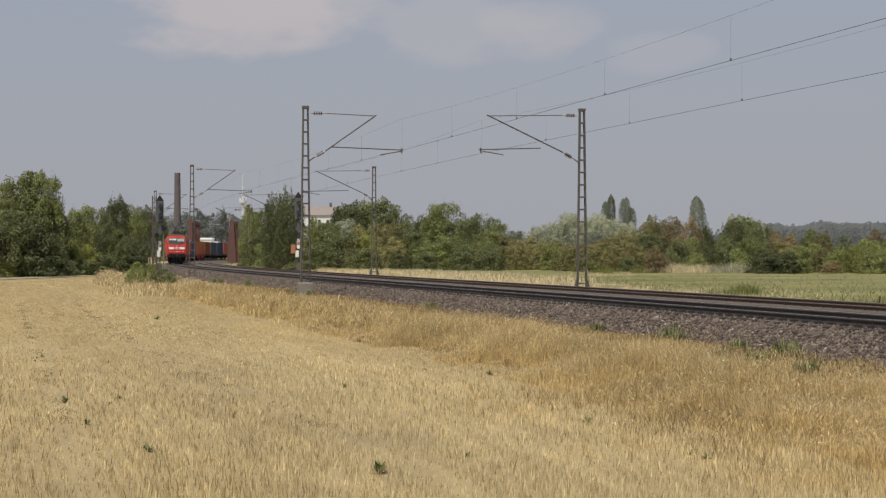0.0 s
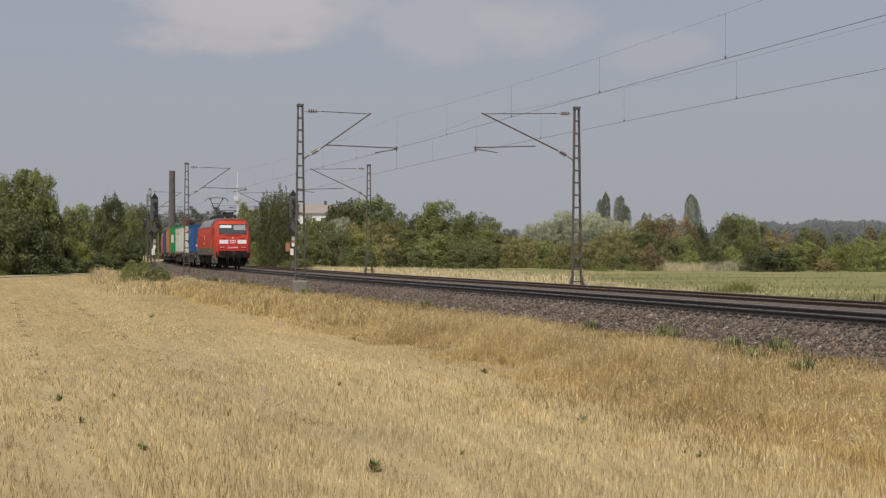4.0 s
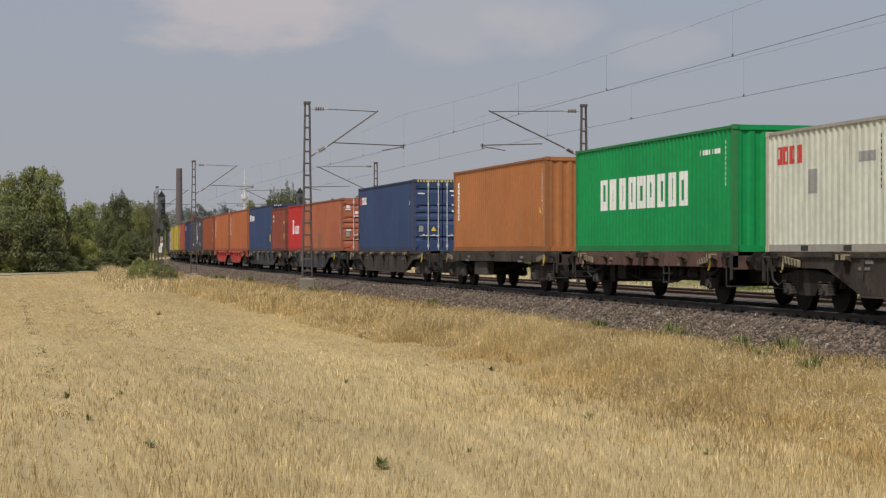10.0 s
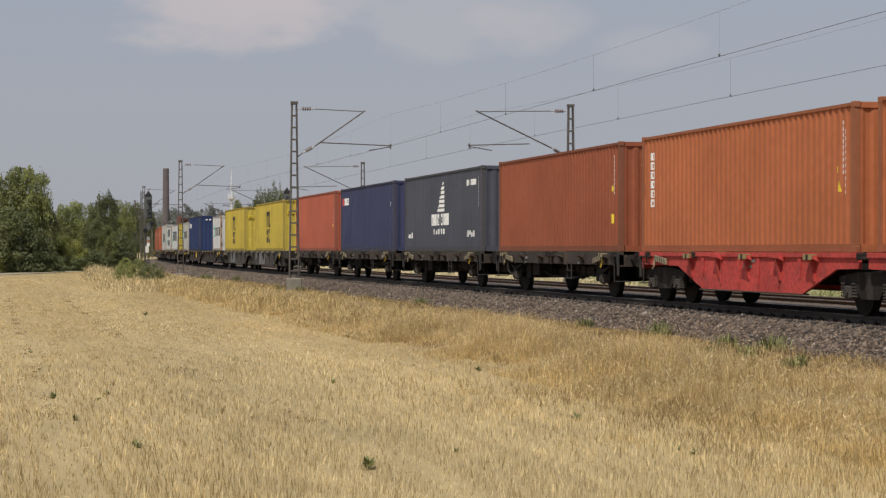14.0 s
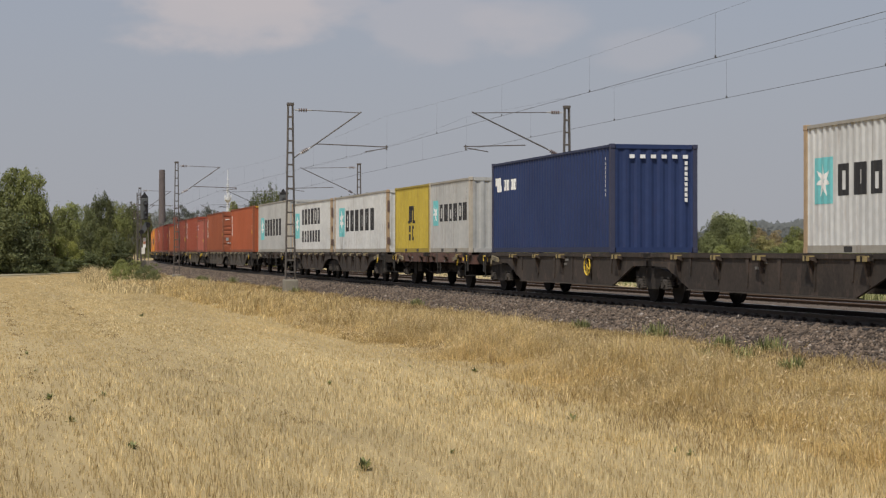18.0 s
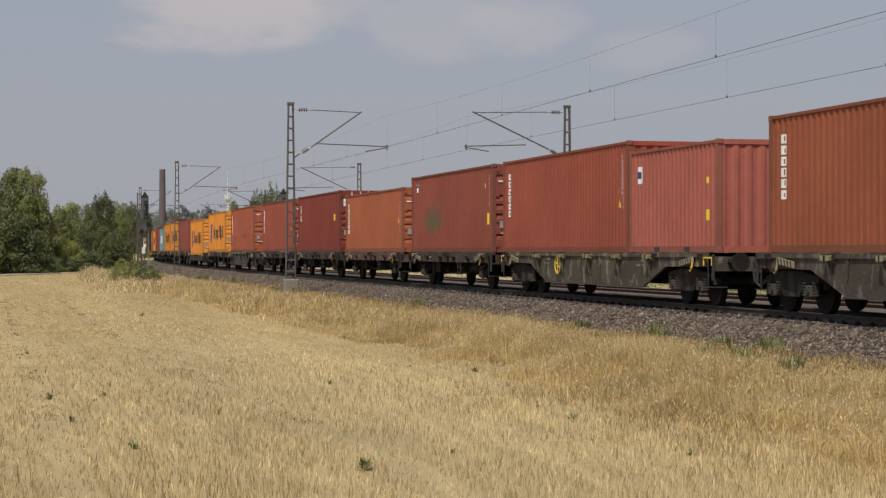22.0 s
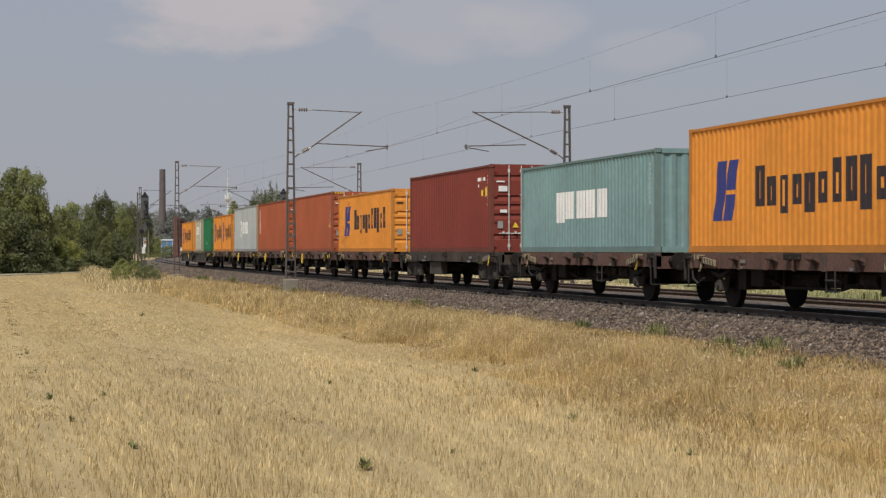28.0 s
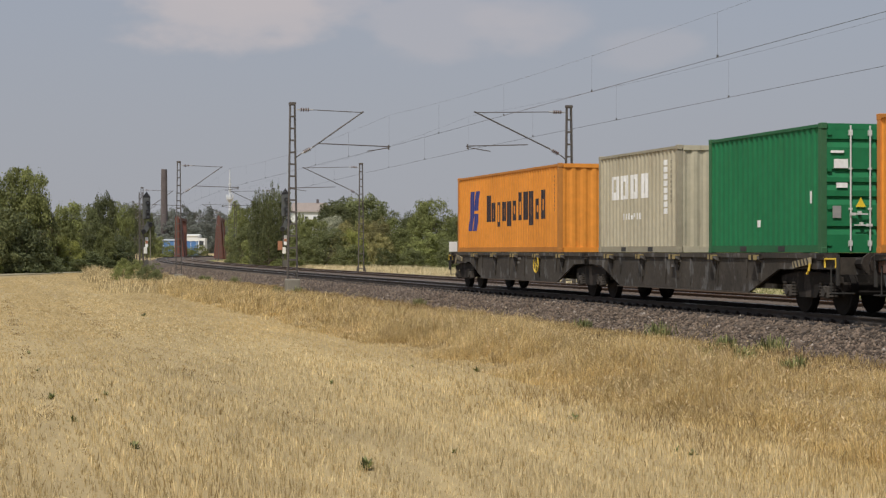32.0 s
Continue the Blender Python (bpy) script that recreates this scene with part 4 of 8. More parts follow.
def crown_mesh(name, seed, h, w, n, material, shape="round", leaf=0.30):
    """A crown of many small leaf clumps: a lumpy dome with thin shoots on it, a flame, or a sheaf of upright shoots."""
    rng = np.random.default_rng(seed)
    limbs = []
    if shape == "poplar":
        z = rng.random(n) ** 0.85
        a = rng.uniform(0, 6.28, n)
        d = np.stack([np.cos(a), np.sin(a), np.zeros(n)], 1)
        rib = lumps(np.stack([d[:, 0] * 2.0, d[:, 1] * 2.0, z * 2.6], 1), rng, 1.5)
        rr = 0.5 * w * np.interp(z, [0, 0.08, 0.3, 0.55, 0.8, 0.94, 1.0], [0.75, 0.95, 1.0, 0.98, 0.82, 0.6, 0.22]) * (1 + 0.34 * rib) * rng.uniform(0.55, 1.02, n)
        c = np.stack([d[:, 0] * rr, d[:, 1] * rr, z * h * (0.985 + 0.04 * rib)], 1)
        nrm = d + rng.normal(0, 0.5, (n, 3)) + [0, 0, 0.35]
        limbs = [(0.3 * w * math.cos(q), 0.3 * w * math.sin(q), (0.35 + 0.08 * q) * h) for q in range(5)]
    elif shape == "spiky":
        m = 75
        a, q = rng.uniform(0, 6.28, m), rng.random(m) ** 0.5
        foot = np.stack([np.cos(a) * q * w * 0.40, np.sin(a) * q * w * 0.40, rng.uniform(0.02, 0.62, m) * h], 1)
        tip = foot * [1.18, 1.18, 1] + np.stack([rng.normal(0, 0.03, m) * w, rng.normal(0, 0.03, m) * w, rng.uniform(0.22, 0.42, m) * h], 1)
        tip[:, 2] = np.minimum(tip[:, 2], h * (1.02 - 0.28 * q ** 2) * rng.uniform(0.9, 1.0, m))
        k, u = rng.integers(0, m, n), rng.random(n) ** 0.8
        sp = (0.085 * w * (1.05 - u) + 0.012 * w)[:, None]
        c = foot[k] + (tip - foot)[k] * u[:, None] + rng.normal(0, 1, (n, 3)) * sp
        nrm = rng.normal(0, 1, (n, 3)) + [0, 0, 0.4]
        limbs = [tuple(v) for v in foot[:9]]
    else:
        d = rng.normal(0, 1, (n, 3)); d /= np.linalg.norm(d, axis=1)[:, None]
        d[:, 2] = np.where(d[:, 2] < -0.3, np.abs(d[:, 2]), d[:, 2])
        lump = 0.18 * lumps(d, rng, 2.4) + 0.20 * lumps(d, rng, 4.6) + 0.13 * lumps(d, rng, 9.0)
        bot = 0.10 if shape == "bush" else 0.30
        half = np.array([0.5 * w, 0.5 * w, (1 - bot) * h])

        def skin(e, rad):      # a dome, squarer than a ball
            flat = 1 / np.maximum(np.abs(e) ** 2.4 @ np.ones(3), 1e-6) ** (1 / 2.4)
            return e * (rad * flat)[:, None] * np.where(e[:, 2:] > 0, half, [0.5 * w, 0.5 * w, bot * h]) + [0, 0, bot * h]
        c = skin(d, (1 + lump) * (0.98 - 0.30 * rng.random(n)))
        nrm = d * 0.7 + [0, 0, 0.3] + rng.normal(0, 0.6, (n, 3))
        m = 90 if shape == "bush" else 120                                     # boughs: cushions of leaves, lit above, dark below
        g = (1 + lump[:m]) * rng.uniform(0.74, 0.95, m)
        mid, size = skin(d[:m], g), rng.uniform(0.10, 0.19, m) * w * 0.5 * 1.5
        on = np.nonzero(rng.random(n) < 0.80)[0]
        k = rng.choice(m, len(on), p=size ** 2 / (size ** 2).sum())
        e = rng.normal(0, 1, (len(on), 3)) + d[k] * 0.5 + [0, 0, 0.55]
        e /= np.linalg.norm(e, axis=1)[:, None]
        puff = (1 + 0.22 * lumps(e * 3 + mid[k], rng, 1.6)) * (1.04 - 0.34 * rng.random(len(on)) ** 1.6)
        c[on] = mid[k] + e * (size[k] * puff)[:, None] * [1.0, 1.0, 0.72]
        nrm[on] = e + [0, 0, 0.15] + rng.normal(0, 0.42, (len(on), 3))
        m = n // 16                                                            # thin shoots that break the outline
        k = rng.integers(0, n, 200)
        k = k[c[k, 2] > 0.3 * h]
        pick = k[rng.integers(0, len(k), m)]
        u = rng.random(m)
        c[:m] = c[pick] + np.stack([d[pick, 0] * 0.3 * u, d[pick, 1] * 0.3 * u, 0.45 * u], 1) * (0.65 + 0.5 * np.sin(pick))[:, None] + rng.normal(0, 0.13, (m, 3)) * (1.25 - u)[:, None]
        c[:, 2] *= h / np.quantile(c[:, 2], 0.995)
        c[:, :2] *= 0.5 * w / np.quantile(np.abs(c[:, :2]), 0.98)
        low = (c[:, 2] < 0.02 * h) | ((rng.random(n) < 0.10) & (shape == "bush"))
        c[low, 2] = rng.uniform(0.0, 0.35, int(low.sum())) * h
        limbs = [tuple(v * 0.6 + np.array([0, 0, 0.2 * h])) for v in c[m:m + 9]]
    nrm = nrm / np.linalg.norm(nrm, axis=1)[:, None]
    u = np.cross(nrm, rng.normal(0, 1, (n, 3))); u /= np.linalg.norm(u, axis=1)[:, None]
    v = np.cross(nrm, u)
    sz = leaf * rng.uniform(0.5, 1.25, n)[:, None]
    p = np.stack([c - u * sz * 0.5, c - v * sz * 0.33 + nrm * sz * 0.1, c + u * sz * 0.5, c + v * sz * 0.33 + nrm * sz * 0.1], 1)
    me = mesh_np(name, p.reshape(-1, 3), np.arange(4 * n).reshape(-1, 4), material)
    return me, limbs


def make_tree(kind, h, w, material, seed, n=5200, leaf=0.34, label="leafy green tree", group="trees and bushes beyond the railway"):
    name = "bush" if kind == "bush" else ("poplar_tree" if kind == "poplar" else "tree")
    t = thing(name, label, "bush" if kind == "bush" else "tree", group)
    c, limbs = crown_mesh("crown", seed, h, w, n, material, kind, leaf)
    c.parent = t
    rng = random.Random(seed)
    bm = bmesh.new()
    top = 0.75 * h
    lean = Vector((rng.uniform(-0.04, 0.04) * h, rng.uniform(-0.04, 0.04) * h, 0))
    if kind == "bush":
        for _ in range(5):
            a = rng.uniform(0, 6.28)
            tube(bm, [(0, 0, -0.1), (math.cos(a) * w * 0.12, math.sin(a) * w * 0.12, h * 0.35), (math.cos(a) * w * 0.25, math.sin(a) * w * 0.25, h * 0.65)], 0.04 * h / 3, 5, 0.008)
    else:
        tube(bm, [(0, 0, -0.15), lean * 0.3 + Vector((0, 0, top * 0.4)), lean + Vector((0, 0, top))], 0.024 * h, 7, 0.006 * h)
        for lx, ly, lz in limbs:
            b = rng.uniform(0.2, 0.5)
            st = lean * b + Vector((0, 0, max(0.6, min(lz * 0.6, top * 0.8))))
            tube(bm, [st, (st + Vector((lx, ly, lz))) * 0.5 + Vector((0, 0, 0.1)), (lx, ly, lz)], 0.010 * h, 5, 0.003 * h)
    part("trunk", bm, M_BARK, t)
    return t


def plant(src, px, depth, top, width, z=-0.6, turn=0.0):
    """A copy that stands in the bearing px at a depth, as tall as top and width say."""
    x, y = at(px, depth)
    h = (450 - top) / 3376.6 * depth + EYE - z
    w = width / 3376.6 * depth
    return copy_thing(src, pose(x, y, z, 0, 0, turn) @ Matrix.Diagonal((w / 8, w / 8, h / 8, 1)))


def woods():
    def kind(shape, leaf, seed, n, size, label, w=8.0):
        return make_tree(shape, 8.0, w, LEAF[leaf], seed, n, size, label)
    src = {"dark": kind("round", 0, 21, 12000, 0.27, "tall dark green leafy tree in the hedge"),
           "dark2": kind("round", 0, 35, 12000, 0.27, "dark green leafy tree in the hedge"),
           "mid": kind("round", 1, 22, 12000, 0.27, "mid-green leafy tree in the hedge"),
           "mid2": kind("round", 1, 36, 12000, 0.27, "round mid-green leafy tree in the hedge"),
           "olive": kind("round", 5, 41, 12000, 0.27, "olive-green leafy tree in the hedge"),
           "pale": kind("round", 2, 23, 12000, 0.27, "silvery pale green willow tree"),
           "grey": kind("round", 6, 43, 11000, 0.28, "greyish green tree behind the hedge"),
           # aerial haze is mixed into this kind's leaf colour
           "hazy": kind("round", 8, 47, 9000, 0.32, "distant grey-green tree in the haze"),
           "brown": kind("round", 3, 24, 11000, 0.27, "brownish dry-leaved tree in the hedge"),
           "bright": kind("bush", 4, 25, 10000, 0.30, "bright yellow-green bush by the hedge"),
           "bush": kind("bush", 1, 26, 11000, 0.30, "dense green leafy bush in the hedge"),
           "busho": kind("bush", 5, 42, 11000, 0.30, "olive-green leafy bush in the hedge"),
           "bushd": kind("bush", 0, 27, 11000, 0.30, "dense dark green bush in the hedge"),
           # stands where the canopy shades; the shade is in its leaf colour
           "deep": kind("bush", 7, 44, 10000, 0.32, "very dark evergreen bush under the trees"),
           "bushb": kind("bush", 3, 28, 10000, 0.30, "brownish dry bush by the meadow"),
           "poplar": kind("poplar", 9, 29, 9000, 0.26, "slender grey-green poplar tree"),
           "spiky": kind("spiky", 0, 30, 12000, 0.22, "upright dark green tree with leafy shoots")}
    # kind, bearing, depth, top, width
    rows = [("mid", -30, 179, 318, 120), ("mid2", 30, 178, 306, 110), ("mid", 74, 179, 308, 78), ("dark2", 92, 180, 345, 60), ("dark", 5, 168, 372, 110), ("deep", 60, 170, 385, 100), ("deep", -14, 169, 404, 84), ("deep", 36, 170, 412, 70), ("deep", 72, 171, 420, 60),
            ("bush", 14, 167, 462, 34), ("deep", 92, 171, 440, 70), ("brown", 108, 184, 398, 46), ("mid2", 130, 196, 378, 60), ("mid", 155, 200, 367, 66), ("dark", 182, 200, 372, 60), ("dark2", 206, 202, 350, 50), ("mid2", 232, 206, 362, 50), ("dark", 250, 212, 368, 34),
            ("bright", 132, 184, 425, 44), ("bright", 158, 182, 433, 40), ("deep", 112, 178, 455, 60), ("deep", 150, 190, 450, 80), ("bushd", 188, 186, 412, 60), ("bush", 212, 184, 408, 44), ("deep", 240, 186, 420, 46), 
            ("bush", 244, 128, 464, 30), ("bush", 264, 124, 466, 36), ("bush", 232, 130, 474, 22), ("bushd", 288, 114, 472, 40), ("bushd", 302, 110, 480, 24)]
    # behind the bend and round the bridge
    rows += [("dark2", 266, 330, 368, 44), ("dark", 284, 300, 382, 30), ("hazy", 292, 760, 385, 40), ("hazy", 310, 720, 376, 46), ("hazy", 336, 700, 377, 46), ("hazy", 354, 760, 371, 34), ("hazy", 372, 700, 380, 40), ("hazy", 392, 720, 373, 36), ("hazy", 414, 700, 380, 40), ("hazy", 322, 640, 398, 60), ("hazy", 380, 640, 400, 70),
             ("bush", 300, 520, 420, 40), ("bush", 286, 500, 432, 30), ("bush", 330, 535, 441, 36), ("bush", 352, 535, 443, 34), ("bush", 376, 538, 440, 36),
             ("mid2", 446, 330, 364, 44), ("mid", 464, 280, 374, 46), ("bushd", 452, 250, 404, 56), ("busho", 442, 252, 426, 36), ("bush", 474, 230, 430, 50), ("bush", 496, 214, 458, 50)]
    rows += [("spiky", 500, 198, 318, 70), ("spiky", 484, 200, 330, 46), ("spiky", 520, 199, 322, 44), ("bushd", 500, 202, 378, 58), ("bush", 535, 196, 462, 60)]
    # the long hedge behind the meadow
    rows += [("mid", 548, 236, 400, 40), ("bush", 556, 224, 392, 50), ("mid2", 560, 226, 385, 26), ("mid", 580, 240, 395, 50), ("pale", 612, 250, 390, 60), ("bushd", 600, 226, 412, 80), ("busho", 640, 232, 398, 60), ("dark", 622, 330, 364, 84), ("dark2", 664, 332, 353, 92), ("dark", 698, 330, 374, 56), ("dark2", 645, 338, 359, 90),
             ("bushd", 565, 222, 425, 60), ("busho", 672, 236, 396, 60), ("olive", 690, 240, 394, 60), ("bright", 652, 226, 412, 50), ("bushd", 645, 220, 440, 60), ("busho", 700, 224, 420, 50), ("mid", 718, 245, 394, 60), ("dark2", 748, 250, 384, 50), ("mid", 785, 246, 361, 74), ("mid2", 768, 248, 370, 60), ("bush", 735, 226, 412, 70), ("bush", 775, 222, 418, 70), ("bushd", 705, 217, 446, 40), ("bushd", 752, 216, 446, 50),
             ("dark", 846, 280, 381, 68), ("dark2", 830, 290, 388, 50), ("mid", 884, 262, 396, 44), ("bush", 812, 226, 418, 60), ("bushd", 825, 216, 430, 60), ("mid", 868, 250, 410, 60), ("bushd", 868, 214, 432, 60), ("busho", 900, 225, 418, 60), ("grey", 917, 600, 409, 34), ("busho", 916, 216, 424, 40), ("busho", 935, 226, 421, 50),
             ("pale", 946, 300, 402, 40), ("pale", 970, 310, 396, 46), ("pale", 1000, 310, 379, 54), ("pale", 1018, 312, 379, 44), ("pale", 1044, 300, 380, 44), ("pale", 1062, 330, 380, 40), ("pale", 1084, 326, 388, 40), ("pale", 1110, 330, 394, 40), ("busho", 955, 222, 428, 60), ("bush", 985, 215, 430, 60), ("busho", 1002, 208, 438, 44),
             ("busho", 1026, 206, 430, 56), ("grey", 1050, 240, 412, 50), ("busho", 1056, 205, 428, 50), ("olive", 1078, 220, 418, 50), ("busho", 1092, 200, 434, 50), ("olive", 1108, 230, 408, 50), ("busho", 1124, 198, 432, 50), ("bush", 1036, 198, 456, 40), ("bushd", 1110, 194, 455, 36),
             ("olive", 1146, 250, 391, 54), ("olive", 1172, 250, 386, 60), ("dark2", 1150, 225, 412, 56), ("brown", 1196, 235, 385, 56), ("brown", 1222, 232, 387, 48), ("brown", 1232, 226, 404, 44), ("dark", 1252, 228, 402, 34), ("bushb", 1163, 184, 436, 44), ("bushd", 1200, 196, 424, 50), ("mid", 1228, 205, 420, 44), ("bushd", 1250, 200, 424, 40), ("bush", 1232, 188, 448, 40),
             ("dark", 1294, 222, 390, 52), ("dark2", 1318, 230, 384, 66), ("pale", 1308, 236, 382, 56), ("pale", 1338, 238, 388, 40), ("dark2", 1334, 224, 396, 46), ("bushd", 1290, 202, 418, 50), ("bush", 1310, 190, 440, 40), ("bush", 1335, 200, 420, 50), ("dark2", 1352, 240, 396, 44), ("brown", 1376, 204, 410, 44), ("brown", 1398, 206, 414, 44), ("busho", 1384, 190, 424, 56), ("bush", 1350, 184, 442, 36), ("bushd", 1376, 178, 446, 50), ("bushd", 1410, 180, 440, 46), ("deep", 1382, 175, 446, 80), ("bushd", 1352, 178, 436, 54), ("bush", 1412, 176, 436, 50),
             ("mid2", 1436, 215, 407, 44), ("olive", 1456, 212, 410, 36), ("bush", 1436, 186, 432, 50), ("busho", 1462, 184, 440, 46), ("grey", 1494, 280, 414, 34), ("bush", 1480, 182, 442, 40), ("bright", 1500, 178, 444, 36), ("bushb", 1470, 175, 462, 40), ("mid", 1532, 196, 424, 50), ("brown", 1552, 206, 406, 44), ("bright", 1520, 178, 434, 44), ("bush", 1545, 174, 434, 50), ("bush", 1572, 172, 430, 50), ("mid2", 1590, 190, 404, 60), ("bushd", 1610, 172, 430, 60)]
    rows += [("poplar", 1082, 420, 346, 24), ("poplar", 1073, 424, 358, 22), ("poplar", 1107, 420, 351, 24), ("poplar", 1117, 424, 368, 24), ("poplar", 1236, 430, 349, 38), ("poplar", 1150, 480, 381, 20)]
    rng = random.Random(5)
    # undergrowth that closes the hedges at their foot; deep bushes carry painted shade
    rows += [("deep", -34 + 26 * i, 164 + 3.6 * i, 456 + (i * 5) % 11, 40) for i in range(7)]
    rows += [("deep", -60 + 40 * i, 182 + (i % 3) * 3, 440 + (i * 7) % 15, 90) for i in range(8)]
    rows += [(("bush", "bushd", "busho")[i % 3], 560 + 38 * i, 250 + (i % 4) * 6, 428 + (i * 11) % 17, 80) for i in range(28)]
    for k, px, d, top, w in rows:
        plant(src[k], px, d, top, w, -0.6 if px > 245 else FIELD, rng.uniform(0, 360))
    for o in src.values():   # the first of each kind stands in the wood beside the view
        x, y = at(rng.uniform(1800, 2100), rng.uniform(220, 300))
        o.matrix_basis = pose(x, y, -0.6)


woods()


def far_woods():
    rng = np.random.default_rng(31)

    def crest(px, q=0.0):
        return float(np.interp(px, [-500, 200, 280, 400, 470, 1240, 1345, 1568, 2100], [17, 20, 22, 22, 12, 11, 22, 25, 21])) + 3 * noise.noise(Vector((px * 0.006, 0, 1))) + 3.5 * noise.noise(Vector((px * 0.035, q * 0.01, 4))) + 2.0 * noise.noise(Vector((px * 0.12, q * 0.03, 9)))
    n = 110000
    px = rng.uniform(-200, 1800, n); d = rng.uniform(1420, 1500, n)
    z = np.array([crest(p, q) for p, q in zip(px, d)]) * rng.random(n) ** 0.5
    a = radians(13.01); u = (px - 784) / 3376.6 * d
    c = np.stack([u * math.cos(a) + d * math.sin(a), -u * math.sin(a) + d * math.cos(a), z], 1)
    nrm = rng.normal(0, 0.05, (n, 3)) + np.array([-0.23, -0.97, 0.12]); nrm /= np.linalg.norm(nrm, axis=1)[:, None]
    uu = np.cross(nrm, rng.normal(0, 1, (n, 3))); uu /= np.linalg.norm(uu, axis=1)[:, None]
    vv = np.cross(nrm, uu); sz = rng.uniform(0.9, 2.0, n)[:, None]
    p = np.stack([c - uu * sz * 0.5, c - vv * sz * 0.4, c + uu * sz * 0.5, c + vv * sz * 0.4], 1)
    v, f = p.reshape(-1, 3), np.arange(4 * n).reshape(-1, 4)
    core = []
    for k in range(400):      # the dense inside of the wood
        q = -600 + 7 * k
        x, y = at(q, 1500)
        core += [(x, y, -2), (x, y, 0.93 * crest(q, 1460))]
    b = len(v)
    fc = np.array([(b + 2 * k, b + 2 * k + 2, b + 2 * k + 3, b + 2 * k + 1) for k in range(399)])
    tagged(mesh_np("far_woods", np.concatenate([v, np.array(core)]), np.concatenate([f, fc]), M_FARHAZE), "distant hazy wooded ridge on the horizon", "woods", kind="stuff")


far_woods()

# ---- masts and overhead line ----
MAST_TOP = 7.85
CONTACT, MESSENGER = 5.97, 7.25


def mast(s, off, side, s_label="", reach=4.1, base_z=-0.5, block=True, tip=3.15):
    """A lattice mast; side +1 when its arm reaches right, -1 left."""
    t = thing("catenary_mast", "grey lattice steel mast with bracket arm" + s_label, "mast", "masts of the overhead line", at=on_line(s, off))
    H = MAST_TOP
    def half(z):
        return 0.21 - 0.11 * (z - base_z) / (H - base_z)
    for dx in (-1, 1):
        bm = bmesh.new()
        for dy in (-0.09, 0.09):
            tube(bm, [(dx * half(base_z), dy, base_z), (dx * half(H), dy, H)], 0.031, 4)
        part("leg", bm, M_STEEL, t)
    k = 15
    for i in range(k):
        z = base_z + 0.35 + (H - base_z - 0.4) * i / (k - 1)
        w = half(z)
        part("batten", box(bmesh.new(), -w, w, -0.10, 0.10, z - 0.035, z + 0.035), M_STEEL, t)
    part("cap", box(bmesh.new(), -0.15, 0.15, -0.12, 0.12, H - 0.06, H + 0.05), M_STEEL, t)
    if block:
        part("foundation", rbox(-0.31, 0.31, -0.34, 0.34, base_z - 1.0, base_z + 0.02, 0.04), M_CONCRETE, t, "pale concrete footing")
    else:
        bm = bmesh.new()
        for dx in (-1, 1):
            tube(bm, [(dx * 0.42, 0, base_z - 0.2), (dx * 0.24, 0, base_z + 0.5)], 0.06, 4)
        part("foot_brace", bm, M_STEEL, t)
    e = side
    q = reach / 4.1
    top, low = H - 0.27, 5.40
    part("top_tie", tube(bmesh.new(), [(e * 0.9, 0, top), (e * tip, 0, top - 0.08)], 0.020, 5), M_STEEL, t)
    part("bracket_tube", tube(bmesh.new(), [(e * 0.10, 0, low), (e * 0.42, 0, low + 0.24)], 0.028, 5), M_STEEL, t)
    part("strut", tube(bmesh.new(), [(e * 0.9, 0, low + 0.5), (e * (tip + 0.07), 0, top - 0.04)], 0.034, 6), M_STEEL, t)
    part("registration_tube", tube(bmesh.new(), [(e * (1.20 if tip < 4 else 1.95), 0, 6.08), (e * 4.45 * q, 0, 5.98)], 0.026, 5), M_STEEL, t)
    part("steady_arm", tube(bmesh.new(), [(e * 4.34 * q, 0, 5.92), (e * 3.4 * q, 0.02, 5.76)], 0.022, 5), M_STEEL, t)
    part("drop_bracket", tube(bmesh.new(), [(e * 4.38 * q, 0, 6.06), (e * 4.38 * q, 0, 5.84)], 0.035, 5), M_STEEL, t)
    for a, b in (((e * 0.2, 0, top), (e * 0.95, 0, top)), ((e * 0.40, 0, low + 0.22), (e * 0.94, 0, low + 0.52))):
        a, b = Vector(a), Vector(b)
        ins = part("insulator", tube(bmesh.new(), [a, b], 0.03, 6), M_CERAMIC, t, "ribbed brown insulator with white ends")
        for q in (0.26, 0.40, 0.54, 0.68):
            c = a.lerp(b, q)
            d = (b - a).normalized() * 0.028
            part("insulator_disc", tube(bmesh.new(), [c - d * 0.7, c + d * 0.7], 0.085, 8), M_BROWNCER, ins)
    return t


MAST_S = (23.0, 84.3, 141.5, 200.0, 258.0, 316.0, 374.0)
for i, s in enumerate(MAST_S):
    mast(s, -4.1, 1, " on a concrete footing", 4.1, 0.0 if i == 1 else -0.45)
    mast(s - (1.2 if s < 100 else 0), TRACK2 + (4.1 if s < 100 else 5.25), -1, "", 4.45 if s < 100 else 5.0, -0.4, False, 4.38)


